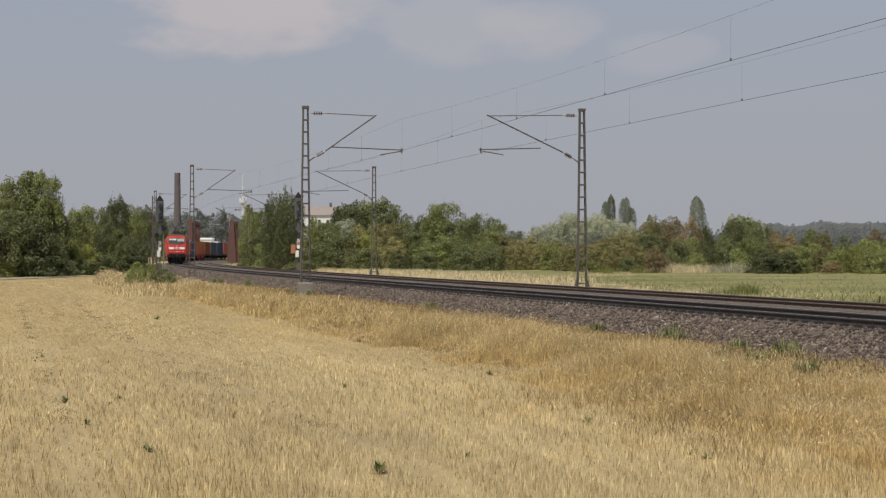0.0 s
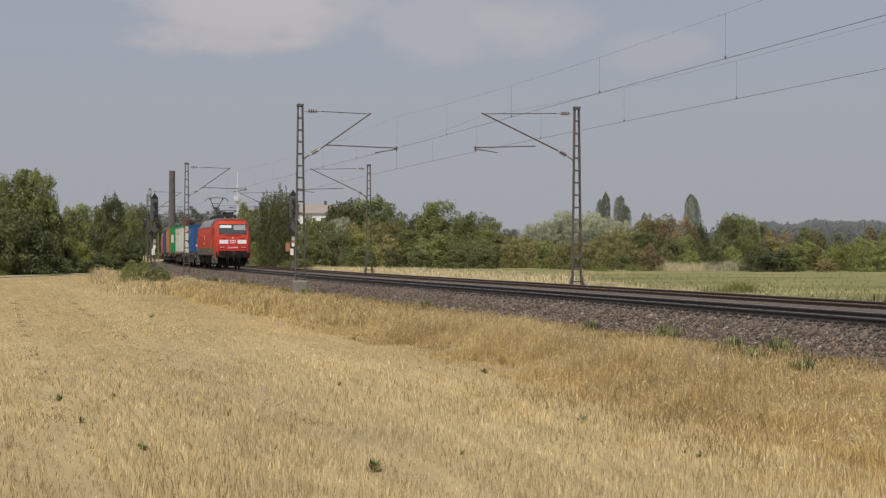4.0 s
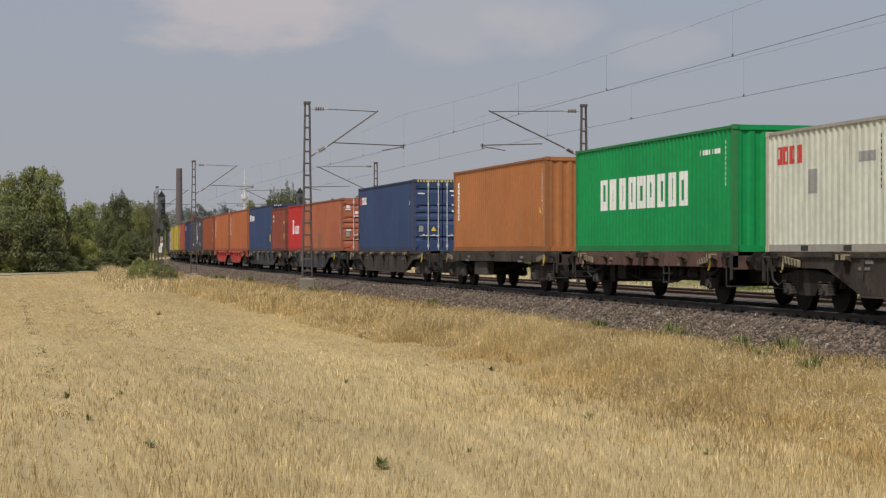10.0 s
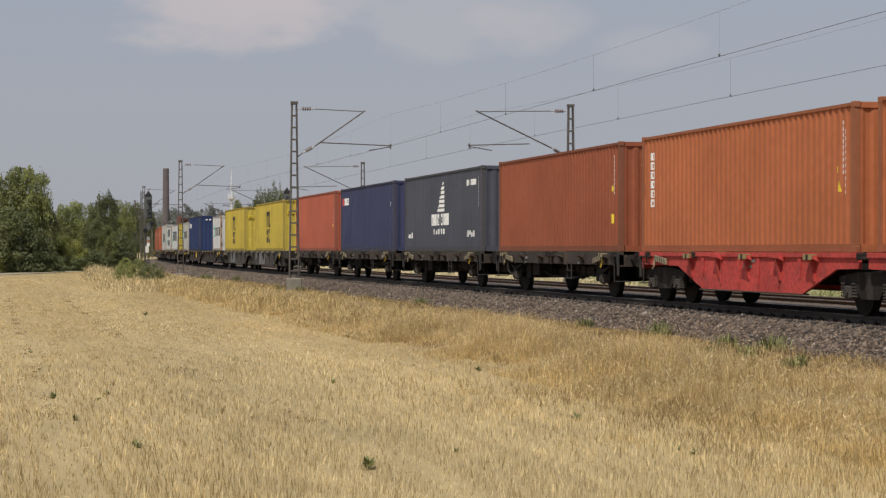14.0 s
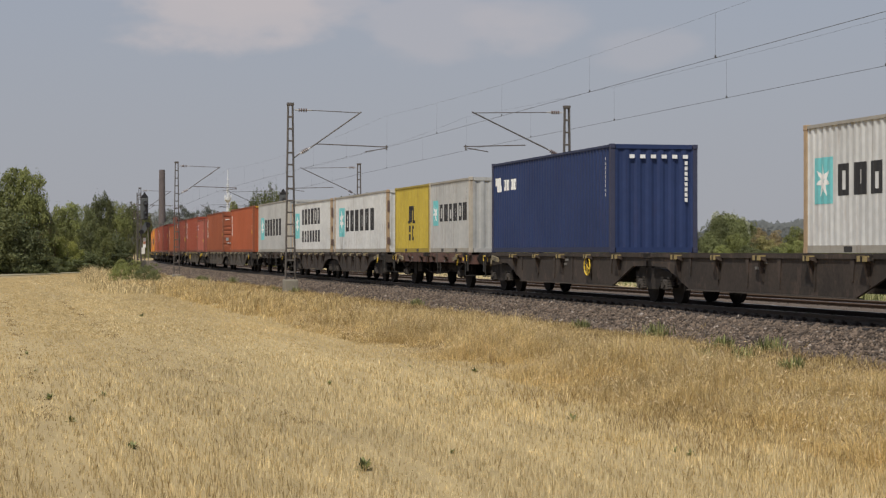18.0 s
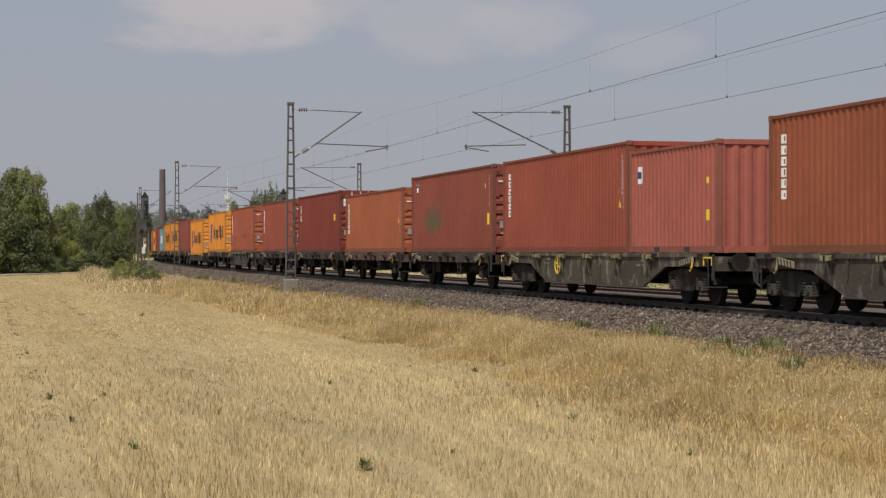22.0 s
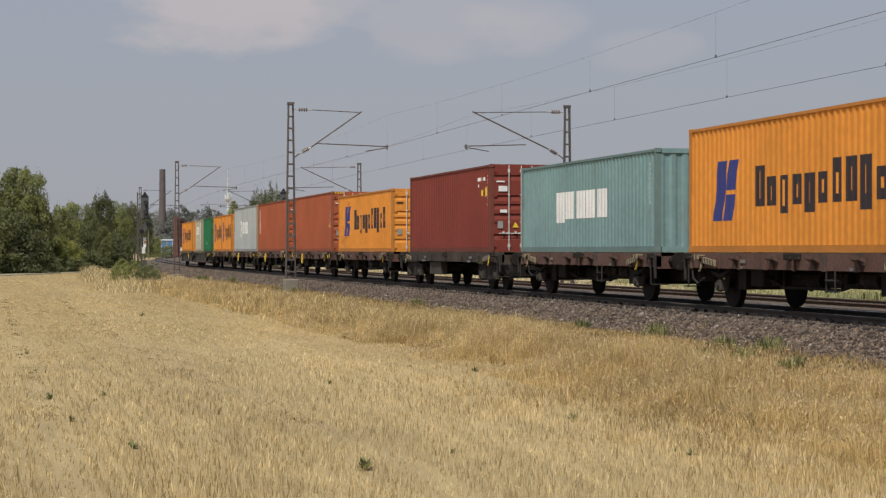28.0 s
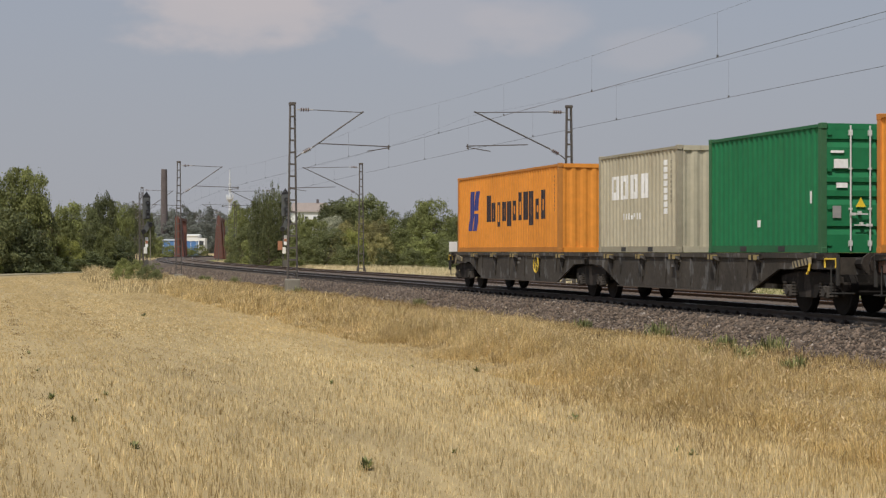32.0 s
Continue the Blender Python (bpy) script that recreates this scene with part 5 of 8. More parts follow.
def wires():
    ends = [-700.0, -550, -480, -410, -340, -270, -200, -150, -90, -35] + list(MAST_S) + [432, 490, 548, 606, 664, 722]
    for off, zig in ((0.0, 1), (TRACK2, -1)):
        t = thing("overhead_line", "thin dark contact and carrier wires with droppers", "overhead line", "overhead lines")
        pc, pm = [], []
        for i, (a, b) in enumerate(zip(ends, ends[1:])):
            za, zb = (0.3 if i % 2 else -0.3) * zig, (-0.3 if i % 2 else 0.3) * zig
            for k in range(12):
                u = k / 12
                s = a + (b - a) * u
                x, y, _ = line(s, off + za + (zb - za) * u)
                sag = 4 * u * (1 - u)
                pc.append((x, y, CONTACT - (0.09 if off else 0.0))); pm.append((x, y, MESSENGER + 0.15 - 0.38 * sag))
        part("contact_wire", tube(bmesh.new(), pc, 0.0066, 4), M_WIRE, t)
        part("carrier_wire", tube(bmesh.new(), pm, 0.0028, 4), M_WIRE, t)
        for i in range(0, len(pc), 2):
            x, y, z = pc[i]
            if -20 < y < 260 and pm[i][2] - z > 0.1:
                d = part("dropper", tube(bmesh.new(), [(x, y, z), (x, y, pm[i][2])], 0.0022, 4), M_WIRE, t)
                part("clamp", box(bmesh.new(), x - 0.014, x + 0.014, y - 0.03, y + 0.03, z - 0.01, z + 0.06), M_WIRE, d)


wires()


def signal(s, off, top, orange=False):
    t = thing("railway_signal", "tall colour-light railway signal with black hooded lamps", "signal", "railway signals", at=on_line(s, off, -0.55))
    if orange:
        for dx in (-0.13, 0.13):
            part("post", tube(bmesh.new(), [(dx, 0, 0), (dx, 0, top)], 0.045, 5), M_STEEL, t)
    else:      # a lattice post beside the heads
        for dx in (-0.74, -0.36):
            part("post", tube(bmesh.new(), [(dx, 0, 0), (dx, 0, top + 0.42)], 0.06, 5), M_STEEL, t, "pale weathered lattice post")
        for i in range(15):
            z = 0.3 + i * (top - 0.1) / 14
            part("lattice_bar", tube(bmesh.new(), [(-0.74, 0, z), (-0.36, 0, z + (0.34 if i % 2 else -0.1))], 0.032, 4), M_STEEL, t)
        for z in (top - 0.7, top - 2.0, top - 3.0):
            part("head_bracket", tube(bmesh.new(), [(-0.4, -0.05, z), (0.1, -0.2, z)], 0.05, 5), M_STEEL, t)
    for i in range(9):
        part("rung", tube(bmesh.new(), [(-0.3, -0.25, 0.5 + i * 0.55), (-0.02, -0.25, 0.5 + i * 0.55)], 0.02, 4), M_STEEL, t)
    part("ladder_rail", tube(bmesh.new(), [(-0.3, -0.25, 0.1), (-0.3, -0.25, top * 0.8)], 0.025, 4), M_STEEL, t)
    part("signal_head", rbox(-0.38, 0.38, -0.28, -0.12, top - 2.35, top - 0.1, 0.08), M_SIGNALGREY, t, "weathered dark grey backing board")
    part("signal_cap", slab(bmesh.new(), [(-0.42, top - 0.1), (0.42, top - 0.1), (0, top + 0.5)], "y", -0.27, -0.13), M_BLACK, t)
    for dx, z in ((0.08, top - 0.62), (0.08, top - 1.55), (0.1, top - 2.05)):
        h = part("lamp_hood", tube(bmesh.new(), [(dx, -0.26, z), (dx, -0.8, z - 0.06)], 0.22, 10), M_BLACK, t)
        part("lens", tube(bmesh.new(), [(dx, -0.801, z - 0.06), (dx, -0.807, z - 0.06)], 0.12, 10), M_GLASS, h)
    part("distant_head", slab(bmesh.new(), [(-0.42, top - 3.55), (0.0, top - 3.7), (0.42, top - 3.0), (0.38, top - 2.6), (0.05, top - 2.55)], "y", -0.26, -0.14), M_SIGNALGREY, t, "weathered dark grey backing board")
    for dx, z in ((0.38, top - 2.85), (-0.32, top - 3.55)):
        part("lamp_hood", tube(bmesh.new(), [(dx, -0.26, z), (dx, -0.7, z - 0.06)], 0.24, 10), M_BLACK, t)
    part("cable_post", tube(bmesh.new(), [(0.38, -0.1, 0), (0.38, -0.1, top - 3.0)], 0.05, 5), M_CONCRETE, t, "pale cable post")
    part("relay_box", rbox(-0.3, 0.05, -0.36, -0.1, 1.55, 2.2, 0.02), M_LAMP, t, "small pale grey relay box")
    part("white_plate", rbox(-0.15, 0.15, -0.3, -0.26, top - 5.2, top - 4.2, 0.02), M_WHITE, t, "white and grey mast sign")
    part("sign_bar", box(bmesh.new(), -0.13, 0.13, -0.306, -0.3, top - 4.85, top - 4.55), M_TREADRED, t)
    part("cabinet", rbox(-0.2, 0.2, -0.2, 0.2, 0.0, 0.9, 0.03), M_LGREY, t, "grey metal switch cabinet")
    if orange:
        part("orange_box", rbox(-0.75, -0.3, -0.4, -0.1, 1.9, 2.8, 0.02), M_TREADRED, t, "faded orange sign box")
    return t


signal(197, -3.75, 7.4)
signal(190, TRACK2 + 5.4, 7.6, True)

# ---- far buildings ----
def chimney():
    x, y = at(315, 640)
    t = thing("factory_chimney", "tall brown brick factory chimney", "chimney", at=pose(x, y, -1))
    tube(b := bmesh.new(), [(0, 0, 0), (0, 0, 9)], 1.75, 20, 1.25)
    part("chimney_base", b, M_BRICK, t)
    tube(b := bmesh.new(), [(0, 0, 9), (0, 0, 29.6)], 1.2, 20, 0.98)
    part("shaft", b, M_BRICK, t)
    for z in (12, 16, 20, 24, 29.2):
        part("iron_band", tube(bmesh.new(), [(0, 0, z), (0, 0, z + 0.25)], 1.16 - 0.009 * (z - 9), 20), M_STEEL, t)


chimney()


def tower():
    x, y = at(431, 1600)
    M_TOWER = mat("pale_tower_paint", (0.62, 0.64, 0.66), 0.6, 0, 0.06)
    t = thing("radio_tower", "slender white radio tower with a platform", "tower", at=pose(x, y, -1))
    part("shaft", tube(bmesh.new(), [(0, 0, 0), (0, 0, 43.5)], 1.5, 12, 1.0), M_TOWER, t)
    part("platform", tube(bmesh.new(), [(0, 0, 45.3), (0, 0, 47.3)], 2.9, 16, 3.1), M_TOWER, t)
    part("platform_cone", tube(bmesh.new(), [(0, 0, 43), (0, 0, 45.3)], 1.1, 16, 2.7), M_TOWER, t)
    for i in range(8):
        a = i * 0.785
        part("antenna", tube(bmesh.new(), [(2.8 * math.cos(a), 2.8 * math.sin(a), 47.2), (2.8 * math.cos(a), 2.8 * math.sin(a), 49.4)], 0.28, 5), M_TOWER, t)
    part("upper_shaft", tube(bmesh.new(), [(0, 0, 47), (0, 0, 58)], 0.95, 10, 0.7), M_TOWER, t)
    for z, q in ((52.0, 1.35), (57.5, 1.2), (62.0, 0.8)):
        part("aerial_ring", tube(bmesh.new(), [(0, 0, z), (0, 0, z + 1.2)], q, 10), M_TOWER, t)
    part("aerial", tube(bmesh.new(), [(0, 0, 58), (0, 0, 70)], 0.45, 8, 0.3), M_TOWER, t, "pale lattice aerial mast")
    for i, z in enumerate((50.2, 54.6)):
        part("dish", tube(bmesh.new(), [(0.6 - i, -1.4, z), (0.8 - i, -2.0, z)], 0.9, 10), M_TOWER, t)


tower()


def house():
    x, y = at(566, 450)
    t = thing("house", "white rendered house with a brown tiled roof", "house", at=pose(x, y, -0.6, 0, 0, -8))
    M_TILE = mat("roof_tile", (0.28, 0.235, 0.21), 0.9, 0, 0.2, 2.0)
    part("wall", box(bmesh.new(), -3.6, 3.6, -4, 4, 0, 11.1), M_WHITE, t)
    bm = bmesh.new()
    q = [bm.verts.new(c) for c in ((-4.0, -4.4, 11.0), (5.2, -4.4, 11.0), (5.2, 4.4, 11.0), (-4.0, 4.4, 11.0), (-3.2, 0, 13.2), (5.0, 0, 13.2))]
    for f in ((0, 1, 5, 4), (2, 3, 4, 5), (1, 2, 5), (3, 0, 4), (3, 2, 1, 0)):
        bm.faces.new([q[i] for i in f])
    r = part("roof", bm, M_TILE, t)
    part("chimney_stack", box(bmesh.new(), 2.4, 3.0, -0.3, 0.3, 12.6, 14.0), M_BRICK, r)
    for wx in (-2.4, -0.4, 1.6):
        for wz in (9.0,):
            w = part("window", box(bmesh.new(), wx, wx + 0.6, -4.06, -4.0, wz, wz + 0.9), M_GLASS, t, "dark window in a white wall")
            part("window_sill", box(bmesh.new(), wx - 0.08, wx + 0.68, -4.16, -4.0, wz - 0.1, wz), M_WHITE, w)


house()


def shed():
    M_SHEDBLUE = mat("shed_blue", (0.08, 0.19, 0.42), 0.5, 0, 0.15, 0.5)
    x, y = at(347, 560)
    t = thing("blue_shed", "blue-clad works shed with a white upper band", "shed", at=pose(x, y, -0.8, 0, 0, -13))
    part("wall", box(bmesh.new(), -5.4, 5.0, -3, 3, 0, 5.0), M_SHEDBLUE, t)
    part("white_band", box(bmesh.new(), 0.4, 5.1, -3.1, 3.1, 4.9, 6.3), M_WHITE, t)
    part("roof", slab(bmesh.new(), [(-3.3, 6.3), (3.3, 6.3), (3.3, 6.6), (0, 6.9), (-3.3, 6.6)], "x", 0.2, 5.3), M_WHITE, t)
    part("low_roof", slab(bmesh.new(), [(-3.2, 5.0), (3.2, 5.0), (3.2, 5.2), (0, 5.5), (-3.2, 5.2)], "x", -5.6, 0.2), mat("pale_roof", (0.42, 0.46, 0.50), 0.6, 0, 0.15, 0.8), t)
    for i in range(7):
        part("cladding_rib", box(bmesh.new(), -5.2 + i * 1.6, -5.1 + i * 1.6, -3.06, -3.0, 0, 4.9), M_WHITE, t)
    w = part("end_bay", box(bmesh.new(), 5.0, 7.0, -3.0, 2.5, 1.5, 5.8), M_WHITE, t)
    part("window", box(bmesh.new(), 5.3, 6.6, -3.05, -3.0, 3.6, 5.0), M_GLASS, w)


shed()


def bridge():
    x, y, th = line(452, TRACK2 / 2)
    t = thing("truss_bridge", "rust-brown steel truss railway bridge", "bridge", at=pose(x, y, -1.2, 0, 0, -math.degrees(th) + 2.5))
    for sx in (-4.7, 4.6):
        g = part("truss_end", slab(bmesh.new(), [(-0.62 - 0.5 * (sx > 0), 0), (0.62 + 0.5 * (sx > 0), 0), (0.42, 10.0), (0.0, 10.6), (-0.42, 10.0)], "y", -18, -17.4), M_RUST, t, "tapering riveted end frame")
        part("inner_plate", slab(bmesh.new(), [(0.5, 0.0), (1.7, 0.0), (0.6, 9.6), (0.2, 10.2)], "y", -17.4, -10), M_RUST, g)
        g.location.x = sx
        bm = bmesh.new()
        box(bm, sx - 0.25, sx + 0.25, -17, 17, 0.6, 1.3); box(bm, sx - 0.25, sx + 0.25, -14, 14, 9.5, 10.1)
        part("chord", bm, M_RUST, t)
        for i in range(6):
            a = -16 + i * 5.4
            part("diagonal", tube(bmesh.new(), [(sx, a, 1), (sx, a + 2.7, 9.8), (sx, a + 5.4, 1)], 0.18, 4), M_RUST, t)
    part("deck", box(bmesh.new(), -4.6, 4.3, -18, 18, 0.2, 0.75), M_DARK, t)


bridge()

# ---- containers ----
DECK = 1.235
CW = 1.219
_paints = {}


def paint(name, color):
    if name not in _paints:
        rust = (0.16, 0.07, 0.035)
        worn = name in ("yellow", "white", "light_grey", "cream", "pale_frame", "pale_low", "rusty_frame", "teal", "beige")
        _paints[name] = mat("paint_" + name, color, 0.68, 0, 0.14, 0.5, spec=0.3, tint=tuple(min(1, c * 1.14 + 0.004) for c in color), streak=tuple(c * (0.42 if worn else 0.62) + r * (0.6 if worn else 0.18) for c, r in zip(color, rust)), runs=0.8 if worn else 0.5)
    return _paints[name]


PAINT = {"blue": (0.014, 0.090, 0.27), "cream": (0.575, 0.59, 0.495), "green": (0.002, 0.255, 0.066), "ochre": (0.38, 0.145, 0.05), "navy": (0.033, 0.058, 0.135),
         "tan_red": (0.36, 0.115, 0.06), "red": (0.47, 0.03, 0.03), "brown": (0.235, 0.06, 0.04), "burnt": (0.335, 0.098, 0.044), "orange_brown": (0.40, 0.125, 0.05), "dark_orange": (0.27, 0.077, 0.036),
         "slate": (0.065, 0.07, 0.09), "ink": (0.04, 0.045, 0.10), "salmon": (0.38, 0.10, 0.06), "yellow": (0.465, 0.355, 0.055), "white": (0.54, 0.545, 0.535), "royal": (0.020, 0.036, 0.105),
         "light_grey": (0.40, 0.402, 0.39), "rust_orange": (0.35, 0.09, 0.038), "pink_red": (0.36, 0.105, 0.075), "red_brown": (0.28, 0.068, 0.04), "maroon": (0.195, 0.038, 0.026),
         "orange": (0.69, 0.262, 0.038), "plum": (0.26, 0.07, 0.05), "brick": (0.335, 0.088, 0.045), "teal": (0.185, 0.30, 0.30), "grey": (0.39, 0.415, 0.41), "forest": (0.012, 0.16, 0.06), "beige": (0.46, 0.42, 0.31)}
WORDS = {"blue": "blue", "cream": "cream-white", "green": "bright green", "ochre": "ochre-orange", "navy": "navy blue", "tan_red": "faded red-orange", "red": "bright red", "brown": "red-brown",
         "burnt": "burnt orange-brown", "orange_brown": "orange-brown", "dark_orange": "dark orange-brown", "slate": "slate grey", "ink": "dark blue-grey", "salmon": "salmon-red", "yellow": "mustard yellow", "white": "white", "royal": "royal blue",
         "light_grey": "light grey", "rust_orange": "rust-orange", "pink_red": "faded pink-red", "red_brown": "red-brown", "maroon": "maroon", "orange": "orange", "plum": "plum-red", "brick": "brick-red", "teal": "pale teal",
         "grey": "grey", "forest": "dark green", "beige": "beige"}


def corrugated(y0, y1, z0, z1, x, out, depth=0.034, pitch=0.278):
    """An upright wall of trapezoid folds along y; out is the side it faces (-1 or 1)."""
    n = max(2, round((y1 - y0) / pitch))
    p = (y1 - y0) / n
    bm = bmesh.new()
    pts = []
    for i in range(n):
        a = y0 + i * p
        pts += [(a, 0), (a + p * 0.27, 0), (a + p * 0.5, depth), (a + p * 0.77, depth)]
    pts.append((y1, 0))
    rows = [[bm.verts.new((x - out * d, y, z)) for y, d in pts] for z in (z0, z1)]
    for i in range(len(pts) - 1):
        q = (rows[0][i], rows[0][i + 1], rows[1][i + 1], rows[1][i])
        bm.faces.new(q if out > 0 else q[::-1])
    return bm


_shape = {}


def shell(L, H):
    """The meshes common to all containers of one length and height."""
    if (L, H) in _shape:
        return _shape[(L, H)]
    h = L / 2
    d = {}
    d["side_panel"] = [corrugated(-h + 0.12, h - 0.12, 0.158, H - 0.075, s * 1.2, s, 0.028) for s in (-1, 1)]
    ends = []
    for e in (-1, 1):
        bm = corrugated(-CW + 0.1, CW - 0.1, 0.14, H - 0.12, 0, 1, 0.03, 0.30)
        bmesh.ops.transform(bm, matrix=Matrix.Translation((0, e * (h - 0.02), 0)) @ Matrix.Rotation(radians(90 * e), 4, "Z"), verts=bm.verts)
        ends.append(bm)
    d["end_panel"] = ends
    roof = bmesh.new()
    n = int(L / 0.4)
    for i in range(n):
        a = -h + 0.1 + (L - 0.2) * i / n
        w = (L - 0.2) / n
        box(roof, -CW + 0.06, CW - 0.06, a, a + w * 0.55, H - 0.05, H - 0.012)
        box(roof, -CW + 0.06, CW - 0.06, a + w * 0.55, a + w, H - 0.05, H - 0.03)
    d["roof_panel"] = [roof]
    posts, cast, rails_, sills, base, forks = [], [], [], [], [], []
    for sx in (-1, 1):
        for sy in (-1, 1):
            x0, x1 = sorted((sx * CW, sx * (CW - 0.12)))
            y0, y1 = sorted((sy * h, sy * (h - 0.14)))
            posts.append(box(bmesh.new(), x0, x1, y0, y1, 0.118, H - 0.118))
            for z0 in (0, H - 0.118):
                cast.append(rbox(x0 - 0.004, x1 + 0.004, y0 - 0.02 * (sy < 0), y1 + 0.02 * (sy > 0), z0, z0 + 0.118, 0.008))
        x0, x1 = sorted((sx * (CW - 0.003), sx * (CW - 0.08)))
        rails_.append(box(bmesh.new(), x0, x1, -h + 0.16, h - 0.16, H - 0.085, H - 0.02))
        x0, x1 = sorted((sx * 1.198, sx * 1.10))
        base.append(box(bmesh.new(), x0, x1, -h + 0.14, h - 0.14, 0.012, 0.16))
        if L < 8:
            for y in (-1.03, 1.03):
                x0, x1 = sorted((sx * 1.202, sx * 1.12))
                forks.append(box(bmesh.new(), x0, x1, y - 0.18, y + 0.18, 0.03, 0.14))
    for sy in (-1, 1):
        y0, y1 = sorted((sy * (h - 0.004), sy * (h - 0.1)))
        sills.append(box(bmesh.new(), -CW + 0.15, CW - 0.15, y0, y1, 0.01, 0.15))
        sills.append(box(bmesh.new(), -CW + 0.15, CW - 0.15, y0, y1, H - 0.125, H - 0.01))
    d["corner_post"], d["corner_casting"], d["long_rail"], d["cross_rail"] = posts, cast, rails_, sills
    d["bottom_rail"], d["fork_pocket"], d["floor_panel"] = base, forks, [box(bmesh.new(), -1.09, 1.09, -h + 0.11, h - 0.11, 0.02, 0.13)]
    # doors in the front end
    doors, bars, cams = [], [], []
    for sx in (-1, 1):
        bm = bmesh.new()
        x0, x1 = sorted((sx * 0.02, sx * (CW - 0.12)))
        # pressed sheet: sharp steps inward under each rib, a slow slope out again
        prof = [(-h + 0.07, 0.15), (-h + 0.006, 0.15)]
        for q in (0.20, 0.43, 0.54, 0.64, 0.87):
            prof += [(-h + 0.006, (q - 0.058) * H), (-h + 0.044, (q - 0.016) * H), (-h + 0.046, q * H), (-h + 0.006, (q + 0.008) * H)]
        slab(bm, prof + [(-h + 0.006, H - 0.125), (-h + 0.07, H - 0.125)], "x", x0, x1)
        a, b = sorted((sx * (CW - 0.13), sx * (CW - 0.215)))
        for q in (0.07, 0.35, 0.64, 0.92):      # hinges
            box(bm, a, b, -h - 0.024, -h + 0.01, q * H - 0.035, q * H + 0.035)
        doors.append(bm)
        for n, q in enumerate((0.18, 0.60)):
            bm = tube(bmesh.new(), [(sx * q, -h - 0.034, 0.05), (sx * q, -h - 0.034, H - 0.05)], 0.018, 6)
            for z, r, g in ((0.075, 0.038, 0.055), (0.34, 0.034, 0.018), (0.65, 0.034, 0.018), (0.925, 0.038, 0.055)):
                box(bm, sx * q - r, sx * q + r, -h - 0.047, -h + 0.002, z * H - g, z * H + g)
            bars.append(bm)
            e = sx if H > 2.7 or n == 0 else -sx      # handles on one level, or one above the other
            z = H * 0.215 if H > 2.7 or n == 0 else H * 0.30
            bm = box(bmesh.new(), *sorted((sx * q, sx * q + e * 0.36)), -h - 0.074, -h - 0.056, z - 0.013, z + 0.013)
            box(bm, *sorted((sx * q + e * 0.16, sx * q + e * 0.22)), -h - 0.066, -h + 0.004, z - 0.016, z + 0.06)
            box(bm, *sorted((sx * q - e * 0.03, sx * q + e * 0.10)), -h - 0.078, -h - 0.050, z - 0.027, z + 0.027)
            cams.append(bm)
    d["door"], d["lock_bar"], d["door_handle"] = doors, bars, cams
    out = {}
    for k, v in d.items():
        out[k] = []
        for bm in v:
            me = bpy.data.meshes.new(k)
            bm.to_mesh(me); bm.free()
            me.materials.append(None)
            out[k].append(me)
    _shape[(L, H)] = out
    return out


def sub(name, me, material, parent, label=""):
    ob = new(name, me)
    ob.parent = parent
    ob.material_slots[0].link = "OBJECT"
    ob.material_slots[0].material = material
    if label:
        ob["label"] = label
    return ob


M_GALV = mat("lock_bar_steel", (0.66, 0.66, 0.64), 0.5, 0.2)
M_LOGO_W = mat("marking_white", (0.80, 0.80, 0.78), 0.55)
M_LOGO_K = mat("marking_black", (0.02, 0.02, 0.023), 0.55)
M_LOGO_B = mat("marking_blue", (0.03, 0.04, 0.20), 0.55)
M_LOGO_R = mat("marking_red", (0.55, 0.05, 0.04), 0.55)
M_LOGO_C = mat("marking_cyan", (0.16, 0.52, 0.54), 0.55)
M_LOGO_Y = mat("marking_yellow", (0.80, 0.58, 0.04), 0.55)
M_LOGO_G = mat("marking_green", (0.02, 0.25, 0.14), 0.55)
M_LOGO_N = mat("marking_blue_black", (0.028, 0.018, 0.022), 0.55)
M_LOGO_D = mat("marking_grey", (0.30, 0.30, 0.29), 0.6)
LOGO = {"x": mat("bare_primer", (0.27, 0.115, 0.06), 0.75, 0, 0.25, 2.0, tint=(0.22, 0.11, 0.065)), "s": mat("rust_spot", (0.12, 0.055, 0.03), 0.85, 0, 0.3, 6.0), "t": mat("fresh_red_lead", (0.47, 0.10, 0.045), 0.7, 0, 0.15, 3.0),
        "p": mat("touch_up_paint", (0.19, 0.05, 0.036), 0.7, 0, 0.2, 2.0), "m": mat("primer_patch", (0.13, 0.085, 0.07), 0.7, 0, 0.2, 2.0), "d": M_LOGO_D, "n": M_LOGO_N, "w": M_LOGO_W, "k": M_LOGO_K, "b": M_LOGO_B, "r": M_LOGO_R, "c": M_LOGO_C, "y": M_LOGO_Y, "g": M_LOGO_G}


_fold = {}      # length of the container by its object


def fold_x(c, y, proud):
    """Where paint lies on the folded near side at y."""
    L = _fold[c.name]
    y0, w = -L / 2 + 0.12, L - 0.24
    n = max(2, round(w / 0.278))
    u = ((y - y0) / w * n) % 1.0
    return -1.2 + float(np.interp(u, [0, 0.27, 0.5, 0.77, 1.0], [0, 0, 0.028, 0.028, 0])) - proud


